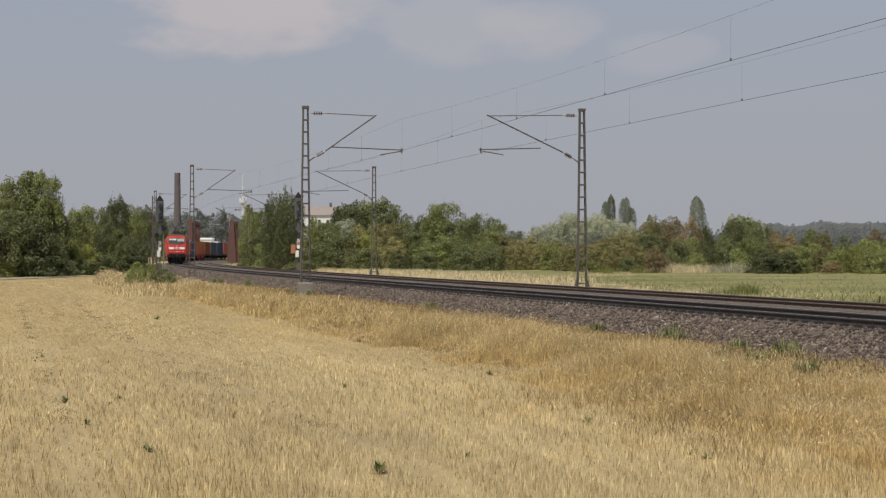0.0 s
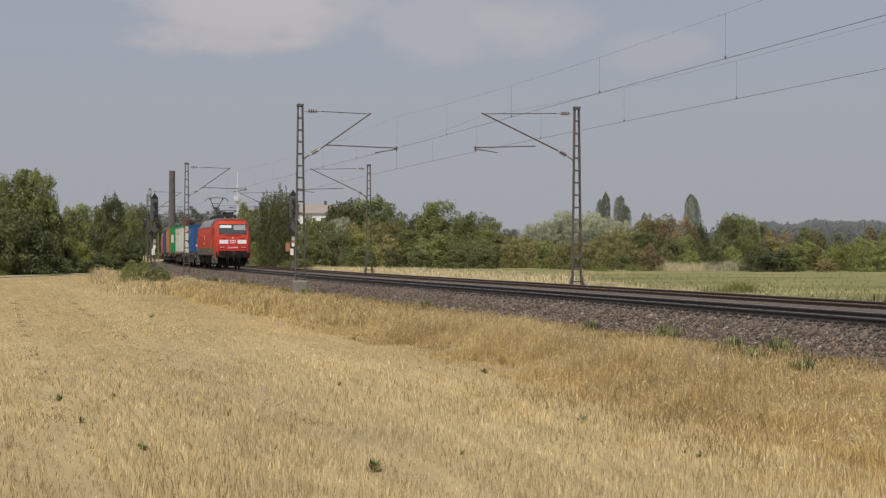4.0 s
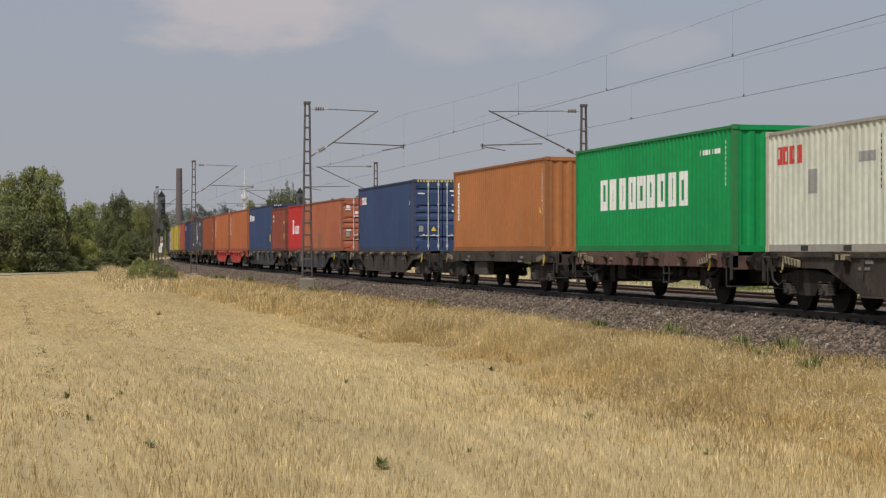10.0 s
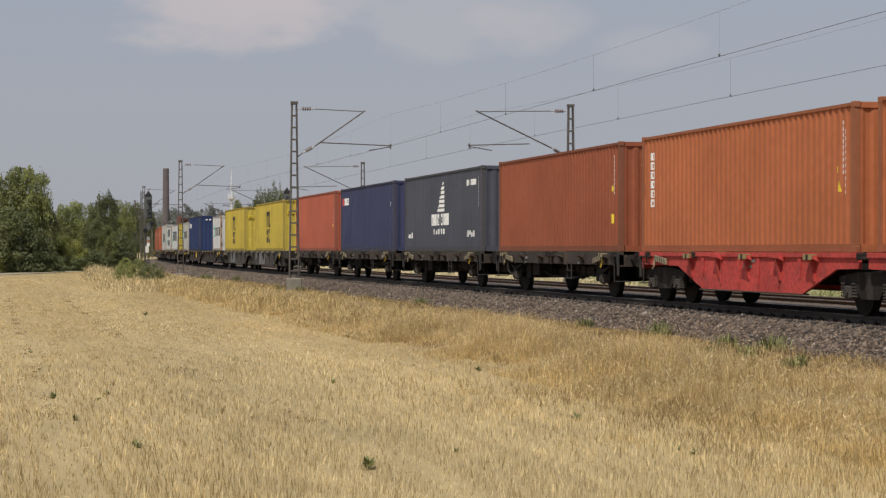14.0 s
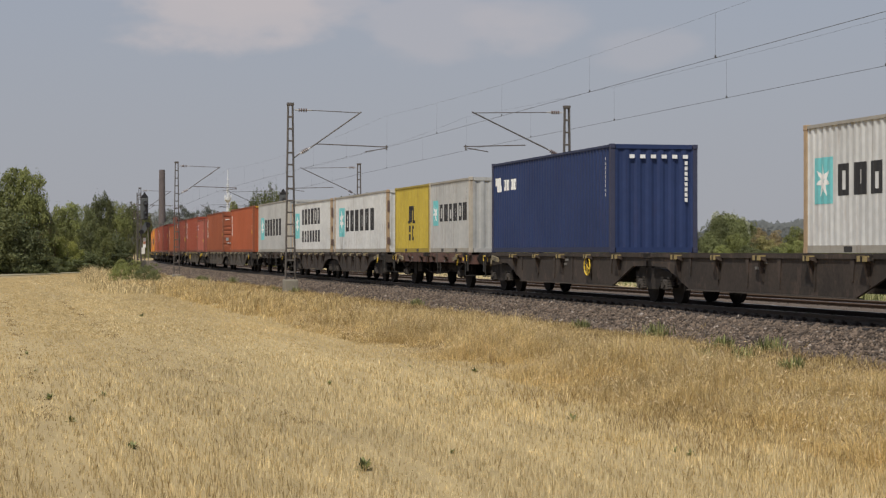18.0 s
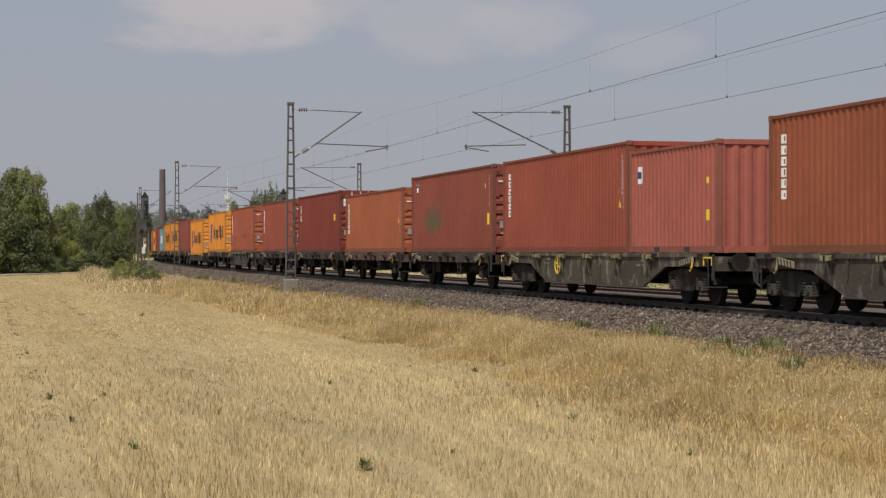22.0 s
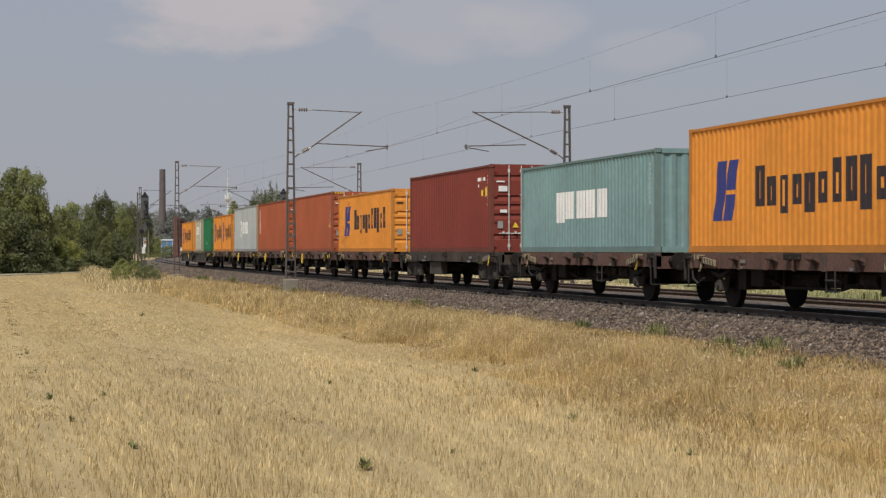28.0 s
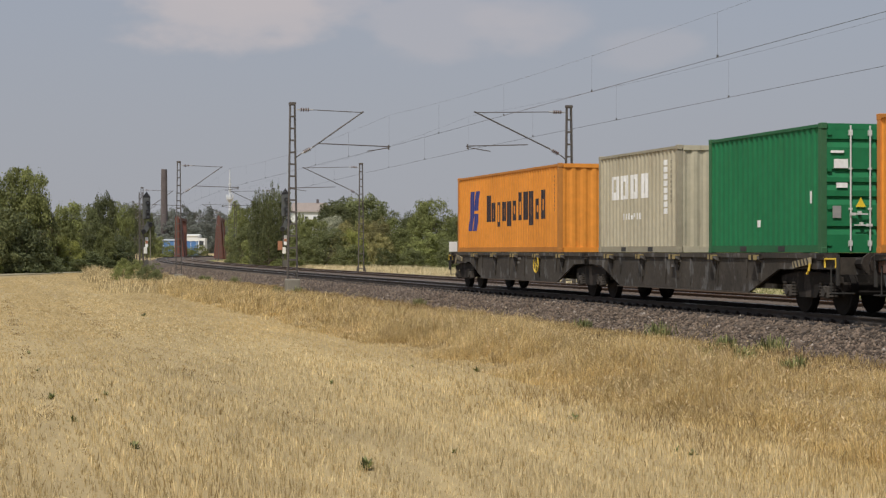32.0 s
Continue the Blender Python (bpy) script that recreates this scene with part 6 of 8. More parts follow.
def painted(c, polys, material, name, parent=None, label="", proud=0.003):
    """Paint in flat outlines of (y, z), laid over the folds of the near side."""
    L = _fold[c.name]
    y0, w = -L / 2 + 0.12, L - 0.24
    n = max(2, round(w / 0.278))
    bm = bmesh.new()
    for poly in polys:
        bm.faces.new([bm.verts.new((0, y, z)) for y, z in poly])
    bmesh.ops.remove_doubles(bm, verts=bm.verts[:], dist=1e-4)
    lo, hi = min(y for q in polys for y, z in q), max(y for q in polys for y, z in q)
    for i in range(n):
        for k in (0.0, 0.27, 0.5, 0.77):
            y = y0 + (i + k) * w / n
            if lo < y < hi:
                bmesh.ops.bisect_plane(bm, geom=bm.verts[:] + bm.edges[:] + bm.faces[:], plane_co=(0, y, 0), plane_no=(0, 1, 0), dist=1e-5)
    for v in bm.verts:
        v.co.x = fold_x(c, v.co.y, proud)
    bm.normal_update()
    for f in bm.faces:
        if f.normal.x > 0:
            f.normal_flip()
    return part(name, bm, material, parent or c, label)


def marks(c, rects, colour, name="marking", label="", end=None):
    """Flat painted marks on the near side: (y0, y1, z0, z1); with end, on the front end: (x0, x1, z0, z1) at that y."""
    if end is None:
        ob = painted(c, [[(min(a, b), z0), (max(a, b), z0), (max(a, b), z1), (min(a, b), z1)] for a, b, z0, z1 in rects], LOGO[colour], name, None, label)
    else:
        bm = bmesh.new()
        for a, b, z0, z1 in rects:
            box(bm, a, b, end - 0.022, end - 0.010, z0, z1)
        ob = part(name, bm, LOGO[colour], c, label)
    return tagged(ob, label, kind="stuff") if len(rects) > 1 else ob      # small print stays in one piece


def blocks(c, y, z, n, w, h, colour, gap=0.18, seed=1, name="lettering", label="large lettering as plain blocks", low=(), high=(), upright=False):
    """Lettering as plain blocks with a slit, a part apiece; low and high name those that hang or rise. Upright ones run downwards."""
    rng = random.Random(seed)
    for i in range(n):
        a, b = (y - i * w * (1 + gap), z) if not upright else (y, z - i * h * (1 + gap))
        z0, z1 = b - (0.28 * h if i in low else 0), b + h * (1.4 if i in high else 1.0)
        t0, t1 = sorted((z0 + (z1 - z0) * rng.uniform(0.14, 0.34), z0 + (z1 - z0) * rng.uniform(0.66, 0.88)))
        s0 = a - w * rng.choice((0.32, 0.36, 0.42))
        s1, e1 = s0 - w * 0.16, a - w * 0.86
        cols = [(e1, s1), (s1, s0), (s0, a)]
        cells = [(l, r, lo, hi) for l, r in cols for lo, hi in ((z0, t0), (t0, t1), (t1, z1)) if (l, lo) != (s1, t0)]
        painted(c, [[(l, lo), (r, lo), (r, hi), (l, hi)] for l, r, lo, hi in cells], LOGO[colour], name, None, label)


def word(y, z, n, w, h, gap=0.22, seed=1):
    """Lettering as plain bars, two to a letter, from the rear end forward: y falls with each."""
    rng = random.Random(seed)
    out = []
    for i in range(n):
        a = y - i * w * (1 + gap)
        lo, hi = rng.choice(((0, 1), (0, 1), (0.0, 0.7), (0.3, 1.0)))
        out += [(a, a - w * 0.34, z, z + h), (a - w * 0.62, a - w * 0.94, z + h * lo, z + h * hi)]
    return out


def container(num, L, H, col, doors, logo):
    long = L > 8
    label = WORDS[col] + (" high" if H > 2.7 else "") + (" forty-foot" if long else " twenty-foot") + " corrugated shipping container" + (" with barred doors" if doors else "")
    c = thing("shipping_container", label, "container", "containers on the freight train")
    _fold[c.name] = L
    P = paint(col, PAINT[col])
    S = shell(L, H)
    pale = col in ("white", "light_grey", "cream")
    edge = paint("rusty_frame", (0.36, 0.26, 0.165)) if col == "white" or num == 45 else paint("pale_frame", (0.44, 0.40, 0.33)) if pale else paint(col + "_frame", tuple(q * 0.62 + g for q, g in zip(PAINT[col], (0.030, 0.024, 0.017))))
    # darker rails: grime, plus panel overhang shade painted into the bottom one
    low = paint("pale_low", (0.33, 0.31, 0.27)) if pale else paint(col + "_low", tuple(q * 0.66 + g for q, g in zip(PAINT[col], (0.014, 0.012, 0.009))))
    names = ["side_panel", "roof_panel", "corner_post", "corner_casting", "long_rail", "cross_rail", "bottom_rail", "fork_pocket", "floor_panel"]
    for k in names:
        for me in S[k]:
            sub(k, me, M_BLACK if k in ("fork_pocket", "floor_panel") else low if k in ("bottom_rail", "long_rail") else edge if k in ("corner_casting", "corner_post") else P, c)
    sub("end_panel", S["end_panel"][1], P, c)
    h = L / 2
    if doors:
        ds = [sub("door", me, P, c, WORDS[col] + " ribbed steel door") for me in S["door"]]
        for i, me in enumerate(S["lock_bar"]):
            b = sub("lock_bar", me, M_GALV, ds[i // 2], "galvanised lock bar")
        for i, me in enumerate(S["door_handle"]):
            sub("door_handle", me, M_GALV, ds[i // 2])
        if col != "cream":
            ink = "k" if col in ("white", "orange", "grey", "yellow") else "w"
            for q in ((-1.02, -0.74, H - 0.60, H - 0.55), (0.30, 0.72, H - 0.50, H - 0.43), (0.36, 0.70, H - 0.68, H - 0.62), (0.38, 0.70, H - 1.06, H - 1.0), (0.38, 0.60, H - 1.32, H - 1.24)):
                marks(c, [q], ink, "door_marking", end=-h)
            marks(c, [(-0.98, -0.80, 0.27 * H, 0.27 * H + 0.24)], "d", "data_plate", "grey-green data plate", end=-h)
        if col != "cream" and num != 7:
            zt = (0.28 if H > 2.7 else 0.355) * H
            part("warning_sign", slab(bmesh.new(), [(-0.48, zt), (-0.27, zt), (-0.375, zt + 0.19)], "y", -h - 0.024, -h - 0.012), M_LOGO_Y, c, "yellow warning triangle")
    else:
        sub("end_panel", S["end_panel"][0], P, c)
    if col in ("navy", "rust_orange", "yellow") and H > 2.7 and num != 11:   # hazard stripes over the front end of some high containers
        k = 9 if num == 6 else 4
        marks(c, [(x0 + i * 0.12, x0 + 0.055 + i * 0.12, H - 0.11, H - 0.03) for x0 in (-1.04, 1.04 - 0.12 * k) for i in range(k)], "k" if col == "yellow" else "w" if num == 10 else "y", "height_stripe", end=-h)
    if col == "brick":
        for q in ((h - 0.7, h - 1.15, 0.35, 0.62), (h - 1.9, h - 2.5, 0.72, 1.05), (-0.9, -1.6, 0.82, 1.12), (-1.9, -2.5, 0.92, 1.36)):
            marks(c, [q], "p", "paint_patch", "dark red touch-up paint patch")
    light = col in ("cream", "white", "light_grey", "beige", "grey")
    f = -h   # front end
    # small code lettering near the front top edge
    if long or light:
        marks(c, [(f + 0.55, f + 0.595, H - 0.42 - i * 0.12, H - 0.34 - i * 0.12) for i in range(9)], "k" if light or col in ("orange", "yellow") else "w", "code_marking")
    if logo == "upright":
        blocks(c, h - 0.60, H - 0.62, 6, 0.30, 0.19, "w", 0.22, num, "upright_lettering", "white upright lettering as plain blocks", upright=True)
        marks(c, [(f + 0.75, f + 0.85, 1.55, 1.68)], "y", "warning_sign")
        painted(c, [[(f + 0.62, 1.18), (f + 0.80, 1.18), (f + 0.71, 1.40)]], M_LOGO_Y, "warning_sign", None, "yellow warning triangle")
        marks(c, [(f + 0.40, f + 0.425, H - 0.6 - i * 0.13, H - 0.52 - i * 0.13) for i in range(10)], "w", "code_marking")
        if not doors and num != 5:
            part("warning_sign", slab(bmesh.new(), [(-0.72, H - 0.72), (-0.46, H - 0.72), (-0.59, H - 0.46)], "y", -h - 0.016, -h - 0.004), M_LOGO_Y, c, "yellow warning triangle")
            if num == 26:
                marks(c, [(-0.42, 0.05, 0.12, 1.0)], "m", "patch_plate", end=-h)
    elif logo == "star":
        k = 1.0 if long else 0.62
        y0 = h - (1.1 if long else 0.45)
        lo_, hi_ = (0.72, 2.05) if long else (0.98, 1.90)
        sq = painted(c, [[(y0 - 1.35 * k, lo_), (y0, lo_), (y0, hi_), (y0 - 1.35 * k, hi_)]], M_LOGO_C, "logo_panel", None, "cyan panel with a white star", 0.005)
        yc, zc = y0 - 0.68 * k, 1.40 if long else 1.44
        rays = []
        for a in range(7):
            t = a * 2 * math.pi / 7 + math.pi / 2
            rays.append([(yc + r * math.cos(t + o), zc + r * math.sin(t + o)) for r, o in ((0.22 * k, -0.45), (0.56 * k, 0), (0.22 * k, 0.45), (0.01, 0.0))])
        painted(c, rays, M_LOGO_W, "star", sq, "", 0.009)
        two = num == 24
        if col == "white":
            marks(c, [(-1.19, -1.10, H - 0.9, H - 0.45), (-1.18, -1.12, 1.0, 1.25), (-1.20, -1.08, 0.35, 0.62), (1.08, 1.19, 0.5, 0.8), (-0.3, -0.16, 0.2, 0.36)], "m", "rust_patch", "brown rust patch", end=-h)
        blocks(c, y0 - (2.15 if two else 1.75) * k, 1.42 if two else 0.95 if long else 1.12, 6, (0.84 if two else 0.96) * k, 0.80 if two else 0.95 if long else 0.62, "k", 0.18, 3, label="large black lettering as plain blocks")
        if two:
            blocks(c, y0 - 2.15 * k, 0.52, 7, 0.68, 0.58, "k", 0.24, 4, label="large black lettering as plain blocks")
    elif logo == "blue_sign":
        k = 1.2 if long else 0.68
        y0 = h - (1.35 if long else 0.6)
        shapes = [[(y0 - b * k, z0), (y0 - a * k, z0), (y0 - a * k - sh * k, z1), (y0 - b * k - sh * k, z1)] for a, b, z0, z1, sh in
                  ((0.10, 0.56, 0.72, 2.06, 0.26), (0.60, 1.06, 0.72, 1.30, 0.10), (0.76, 1.22, 1.40, 2.06, 0.12))]
        painted(c, shapes, M_LOGO_B, "logo", None, "blue company sign as plain shapes")
        blocks(c, y0 - 2.15 * k, 1.0, 11, 0.44 * k, 0.62, "n", 0.2, 8, label="blue-black lettering as plain blocks", low=(2, 4, 8), high=(0, 6, 7, 8, 10))
    elif logo == "black_sign":
        ym = 0.36 if long else 0.1
        w = 1.4 if long else 1.2
        q = [(ym + w * a, ym + w * b, z0, z1) for a, b, z0, z1 in (
            (0.50, 0.26, 1.45, 2.28), (0.12, -0.12, 1.45, 2.22), (-0.26, -0.50, 1.45, 2.22), (0.50, -0.44, 2.10, 2.34), (0.60, 0.26, 1.40, 1.56), (-0.26, -0.62, 1.40, 1.56),
            (0.50, 0.08, 0.94, 1.28), (0.50, 0.08, 0.48, 0.82), (-0.06, -0.28, 0.48, 1.28), (-0.28, -0.50, 1.08, 1.28), (-0.28, -0.50, 0.48, 0.68))]
        if not long:
            q = [(ym + (a - ym) * 0.8, ym + (b - ym) * 0.8, 0.12 + z0 * 0.72, 0.12 + z1 * 0.72) for a, b, z0, z1 in q]
        marks(c, q, "k", "logo", "black company sign as plain bars")
        if long:
            marks(c, [(h - 0.98, h - 1.14, H - 0.5 - i * 0.17, H - 0.38 - i * 0.17) for i in range(12)] + [(h - 0.72, h - 0.80, H - 0.38 - i * 0.15, H - 0.30 - i * 0.15) for i in range(14)], "k", "upright_marking")
            marks(c, [(-0.98, -0.60, H - 0.80, H - 0.60)], "y", "caution_plate", "yellow caution plate with dark print", end=-h)
            marks(c, [(-0.94, -0.82, H - 0.69, H - 0.65), (-0.78, -0.64, H - 0.69, H - 0.65), (-0.92, -0.74, H - 0.77, H - 0.74), (-0.72, -0.64, H - 0.77, H - 0.74)], "k", "caution_print", end=-h - 0.013)
            marks(c, [(0.76, 0.80, H - 0.30 - i * 0.13, H - 0.22 - i * 0.13) for i in range(10)], "k", "end_marking", end=-h)
    elif logo == "long_white":
        blocks(c, h - 2.3, 1.12, 9, 0.72, 0.84, "w", 0.08, 6, label="large white lettering as plain blocks")
        marks(c, [(f + 0.9 + i * 0.2, f + 1.02 + i * 0.2, H - 0.62, H - 0.5) for i in range(7)], "w", "code_marking")
    elif logo == "small_red":
        blocks(c, h - 0.55, 1.85, 4, 0.3, 0.38, "r", 0.14, 2, "logo", "red lettering as plain blocks")
        marks(c, [(f + 0.8, f + 1.5, 1.75, 1.95), (0.4, 0.9, 1.2, 1.7)] if not long else [(f + 0.5, f + 1.3, H - 0.55, H - 0.35)], "d", "code_marking")
        if doors:
            marks(c, [(-1.0, -0.8, H - 0.62, H - 0.42), (-0.76, -0.58, H - 0.62, H - 0.42), (-0.54, -0.4, H - 0.62, H - 0.42), (-0.36, -0.24, H - 0.62, H - 0.42)], "r", "logo", end=-h)
            marks(c, [(-0.92, -0.66, 0.95, 1.2), (-0.45, -0.25, 0.95, 1.2)], "k", "dark_plate", end=-h)
    elif logo == "mid_white":
        blocks(c, 1.45, 0.95, 1, 0.62, 0.8, "w", 0.2, 0, label="white lettering as plain blocks")
        blocks(c, 0.45, 0.95, 4, 0.34, 0.45, "w", 0.2, 5, label="white lettering as plain blocks")
    elif logo == "top_white":
        marks(c, [(h - 0.4, h - 1.0, H - 0.75, H - 0.5), (h - 0.6, h - 1.1, H - 0.95, H - 0.75)] + [], "w", "logo", "white company sign as plain shapes")
        blocks(c, h - 1.35, H - 0.92, 4, 0.36, 0.34, "w", 0.12, 2, label="white lettering as plain blocks")
        if num == 20:
            for i in range(6):
                marks(c, [(-0.70 + i * 0.30, -0.56 + i * 0.30, H - 0.38, H - 0.28)], "w", "end_marking", end=-h)
            marks(c, [(0.85, 0.93, H - 0.55 - i * 0.14, H - 0.45 - i * 0.14) for i in range(8)], "w", "end_marking", end=-h)
        else:
            marks(c, [(f + 0.7, f + 1.0, 0.55, 1.0), (f + 0.4, f + 0.55, 1.3, 1.5)], "y", "label_plate")
    elif logo == "wing":
        blocks(c, 1.5, 0.95, 6, 0.42, 0.42, "w", 0.15, 3, label="white lettering as plain blocks")
        marks(c, word(1.2, 0.62, 6, 0.25, 0.2, 0.3, 4) + word(h - 0.5, 0.5, 3, 0.25, 0.22, 0.1, 5) + word(f + 2.2, 0.5, 4, 0.25, 0.22, 0.1, 6), "w", "lettering", "white lettering as plain bars")
        shapes = []
        for i in range(7):
            w = 1.15 - i * 0.15
            shapes.append([(0.55 - i * 0.12, 1.45 + i * 0.16), (0.55 - i * 0.12 - w, 1.45 + i * 0.16), (0.50 - i * 0.12 - w, 1.56 + i * 0.16), (0.42 - i * 0.12, 1.56 + i * 0.16)])
        painted(c, shapes, M_LOGO_W, "logo", None, "white striped wing sign")
        marks(c, [(f + 0.9 + i * 0.22, f + 1.06 + i * 0.22, H - 0.62, H - 0.42) for i in range(6)], "w", "code_marking")
    elif logo == "corner":
        marks(c, [(h - 0.38, h - 0.72, H - 0.80, H - 0.46)], "r", "logo", "red company sign as a plain square")
        blocks(c, h - 0.76, H - 0.78, 4, 0.30, 0.32, "w", 0.06, 4, label="white lettering as plain blocks")
        marks(c, [(f + 0.78, f + 0.84, H - 0.55, H - 0.24), (f + 0.80, f + 0.90, H - 1.02, H - 0.86)], "w", "code_marking")
        marks(c, [(f + 0.78, f + 0.86, H - 0.80, H - 0.68)], "y", "label_plate", "small yellow label")
    elif logo == "tall_code":
        if num == 13:
            part("warning_sign", slab(bmesh.new(), [(-0.62, H - 0.62), (-0.34, H - 0.62), (-0.48, H - 0.36)], "y", -h - 0.016, -h - 0.004), M_LOGO_Y, c, "yellow warning triangle")
        else:
            marks(c, [(h - 0.55, h - 0.95, H - 0.85, H - 0.42)], "w", "label_plate", "white label plate")
            painted(c, [[(h - 0.8, H - 0.72), (h - 0.6, H - 0.72), (h - 0.6, H - 0.55), (h - 0.8, H - 0.55)]], M_LOGO_B, "label_mark", None, "", 0.006)
        marks(c, [(f + 0.6, f + 0.75, 0.75, 1.0), (f + 0.62, f + 0.72, 1.6, 1.75)], "y", "label_plate")
    elif logo == "stain":
        marks(c, [(h - 0.75, h - 1.05, H - 0.62, H - 0.32)], "w", "label_plate")
        rng = random.Random(9)      # a soft green smear in ever darker patches
        for k, (r, col_) in enumerate(((1.3, (0.225, 0.062, 0.040)), (1.12, (0.195, 0.067, 0.040)), (0.95, (0.165, 0.073, 0.040)), (0.75, (0.14, 0.080, 0.040)), (0.5, (0.118, 0.086, 0.040)))):
            m = mat("green_smear", col_, 0.7, 0, 0.25, 3.0)
            painted(c, [[(2.55 + 1.45 * r * rng.uniform(0.8, 1.12) * math.cos(a), 1.08 + (0.62 if math.sin(a) > 0 else 0.34) * r * rng.uniform(0.8, 1.15) * math.sin(a)) for a in [q * math.pi / 14 for q in range(28)]]], m, "paint_patch", None, "faded green paint smear", 0.003 + 0.0015 * k)
        painted(c, [[(h - 1.03, H - 0.44), (h - 0.77, H - 0.44), (h - 0.77, H - 0.34), (h - 1.03, H - 0.34)]], M_LOGO_B, "label_mark", None, "", 0.006)
        marks(c, [(f + 0.55, f + 0.76, 0.92, 1.30)], "y", "label_plate", "yellow label plate")
        marks(c, [(f + 0.95, f + 1.08, 2.12, 2.28)], "y", "label_plate", "small yellow label")
    elif logo == "two_white":
        marks(c, [(h - 0.7, h - 0.95, H - 0.9, H - 0.5), (h - 0.7, h - 0.95, H - 1.3, H - 0.98)], "w", "logo", "white company sign as plain bars")
        marks(c, [(f + 1.0, f + 1.5, 1.5, 1.8)], "y", "label_plate")
        marks(c, [(-1.0, -0.5, H - 0.75, H - 0.4)], "w", "logo", end=-h)
    elif logo == "heavy_white":
        q = []
        for i in range(5):
            y0 = 2.5 - i * 0.95
            sh = 0.12
            q.append((y0, y0 - 0.84, 0.95 + (0.0 if i else -0.1), 1.72))
        for i, r in enumerate(q):
            marks(c, [r], "w", "lettering", "heavy white lettering as plain blocks")
    elif logo == "wide_white":
        blocks(c, h - 1.0, 1.38, 4, 0.68, 0.62, "w", 0.14, 2, label="white lettering as plain blocks")
        marks(c, [(f + 1.05, f + 0.8, 0.95 + i * 0.17, 1.08 + i * 0.17) for i in range(8)] + word(h - 2.0, 0.85, 6, 0.2, 0.16, 0.2, 3), "w", "lettering", "white lettering as plain bars")
    elif logo == "round_green":
        blocks(c, 1.35, 1.15, 3, 0.85, 0.75, "w", 0.15, 1, label="white lettering as plain blocks")
        ring = [(2.2 + 0.42 * math.cos(a), 1.48 + 0.58 * math.sin(a)) for a in [k * math.pi / 9 for k in range(18)]]
        p = painted(c, [ring], M_LOGO_W, "logo", None, "white oval sign with a green mark")
        painted(c, [[(2.05, 1.1), (2.3, 1.1), (2.42, 1.78), (2.12, 1.62)]], M_LOGO_G, "logo_mark", p, "", 0.006)
        part("logo", slab(bmesh.new(), [(-0.72 + 0.3 * math.cos(a), H - 0.62 + 0.32 * math.sin(a)) for a in [k * math.pi / 8 for k in range(16)]], "y", -h - 0.022, -h - 0.012), M_LOGO_W, c, "white oval sign")
    elif logo == "plates":
        if num == 41:
            marks(c, [(f + 0.85 + i * 0.2, f + 0.97 + i * 0.2, H - 0.52, H - 0.40) for i in range(6)] + [(f + 1.55, f + 1.75, H - 0.72, H - 0.62)], "w", "code_marking")
            marks(c, [(f + 0.62, f + 0.80, H - 1.05, H - 0.75)], "y", "label_plate", "yellow label")
            marks(c, [(f + 1.10, f + 1.25, H - 1.02, H - 0.82)], "y", "label_plate", "yellow label")
        else:
            marks(c, [(f + 0.5, f + 0.62, 1.0, 1.25)], "w", "label_plate")
            if num != 7:
                marks(c, [(0.1, 0.3, 0.55, 0.7)], "w", "label_plate")
            else:      # a welded patch, rust and touched-up paint
                marks(c, [(0.35, 1.35, 0.18, 0.92)], "x", "patch_plate", "brown welded patch")
                rng = random.Random(3)
                for y, z, r in ((0.85, 0.70, 0.11), (4.75, 1.62, 0.16), (4.1, 1.66, 0.15), (4.75, 1.35, 0.09), (4.12, 1.40, 0.10)):
                    painted(c, [[(y + r * rng.uniform(0.5, 1.0) * math.cos(a), z + r * rng.uniform(0.6, 1.2) * math.sin(a)) for a in [k * math.pi / 5 for k in range(10)]]], LOGO["s"], "rust_patch", None, "brown rust patch", 0.006)
                painted(c, [[(1.75, H - 0.50), (2.15, H - 0.52), (2.12, H - 0.26), (1.80, H - 0.24)]], LOGO["t"], "paint_patch", None, "bright orange-red touch-up paint")
                marks(c, [(f + 0.45, f + 0.56, H - 0.62, H - 0.20), (f + 0.42, f + 0.52, 0.86, 1.02)], "w", "code_marking")
        if doors:
            if num == 7:
                marks(c, [(-0.57, -0.21, 0.655 * H, 0.78 * H)], "t", "logo_panel", "orange panel of a company sign", end=-h)
                marks(c, [(-0.55, -0.24, 0.70 * H, 0.745 * H), (-0.57, -0.21, 0.648 * H, 0.668 * H)], "w", "logo", end=-h - 0.003)
                marks(c, [(-0.96, -0.78, 0.80 * H, 0.86 * H), (-0.96, -0.72, 0.375 * H, 0.405 * H)], "w", "label_plate", end=-h)
                marks(c, [(-1.05, -0.76, 0.07 * H, 0.13 * H)], "t", "paint_patch", "bright orange-red touch-up paint", end=-h)
            else:
                marks(c, [(-0.95, -0.65, H - 0.9, H - 0.72), (-0.9, -0.66, 1.3, 1.40)], "w", "label_plate", end=-h)
    elif logo == "roundmark":
        part("label_plate", slab(bmesh.new(), [(-0.95 + 0.08 * math.cos(a), 0.66 + 0.09 * math.sin(a)) for a in [k * math.pi / 6 for k in range(12)]], "y", -h - 0.016, -h - 0.004), M_LOGO_W, c, "round white label")
        marks(c, [(0.98, 1.06, H - 0.42 - i * 0.13, H - 0.33 - i * 0.13) for i in range(9)], "w", "code_marking", end=-h)
        marks(c, [(h - 0.5, h - 0.9, H - 0.85, H - 0.4)], "w", "label_plate", "white label plate")
    return c


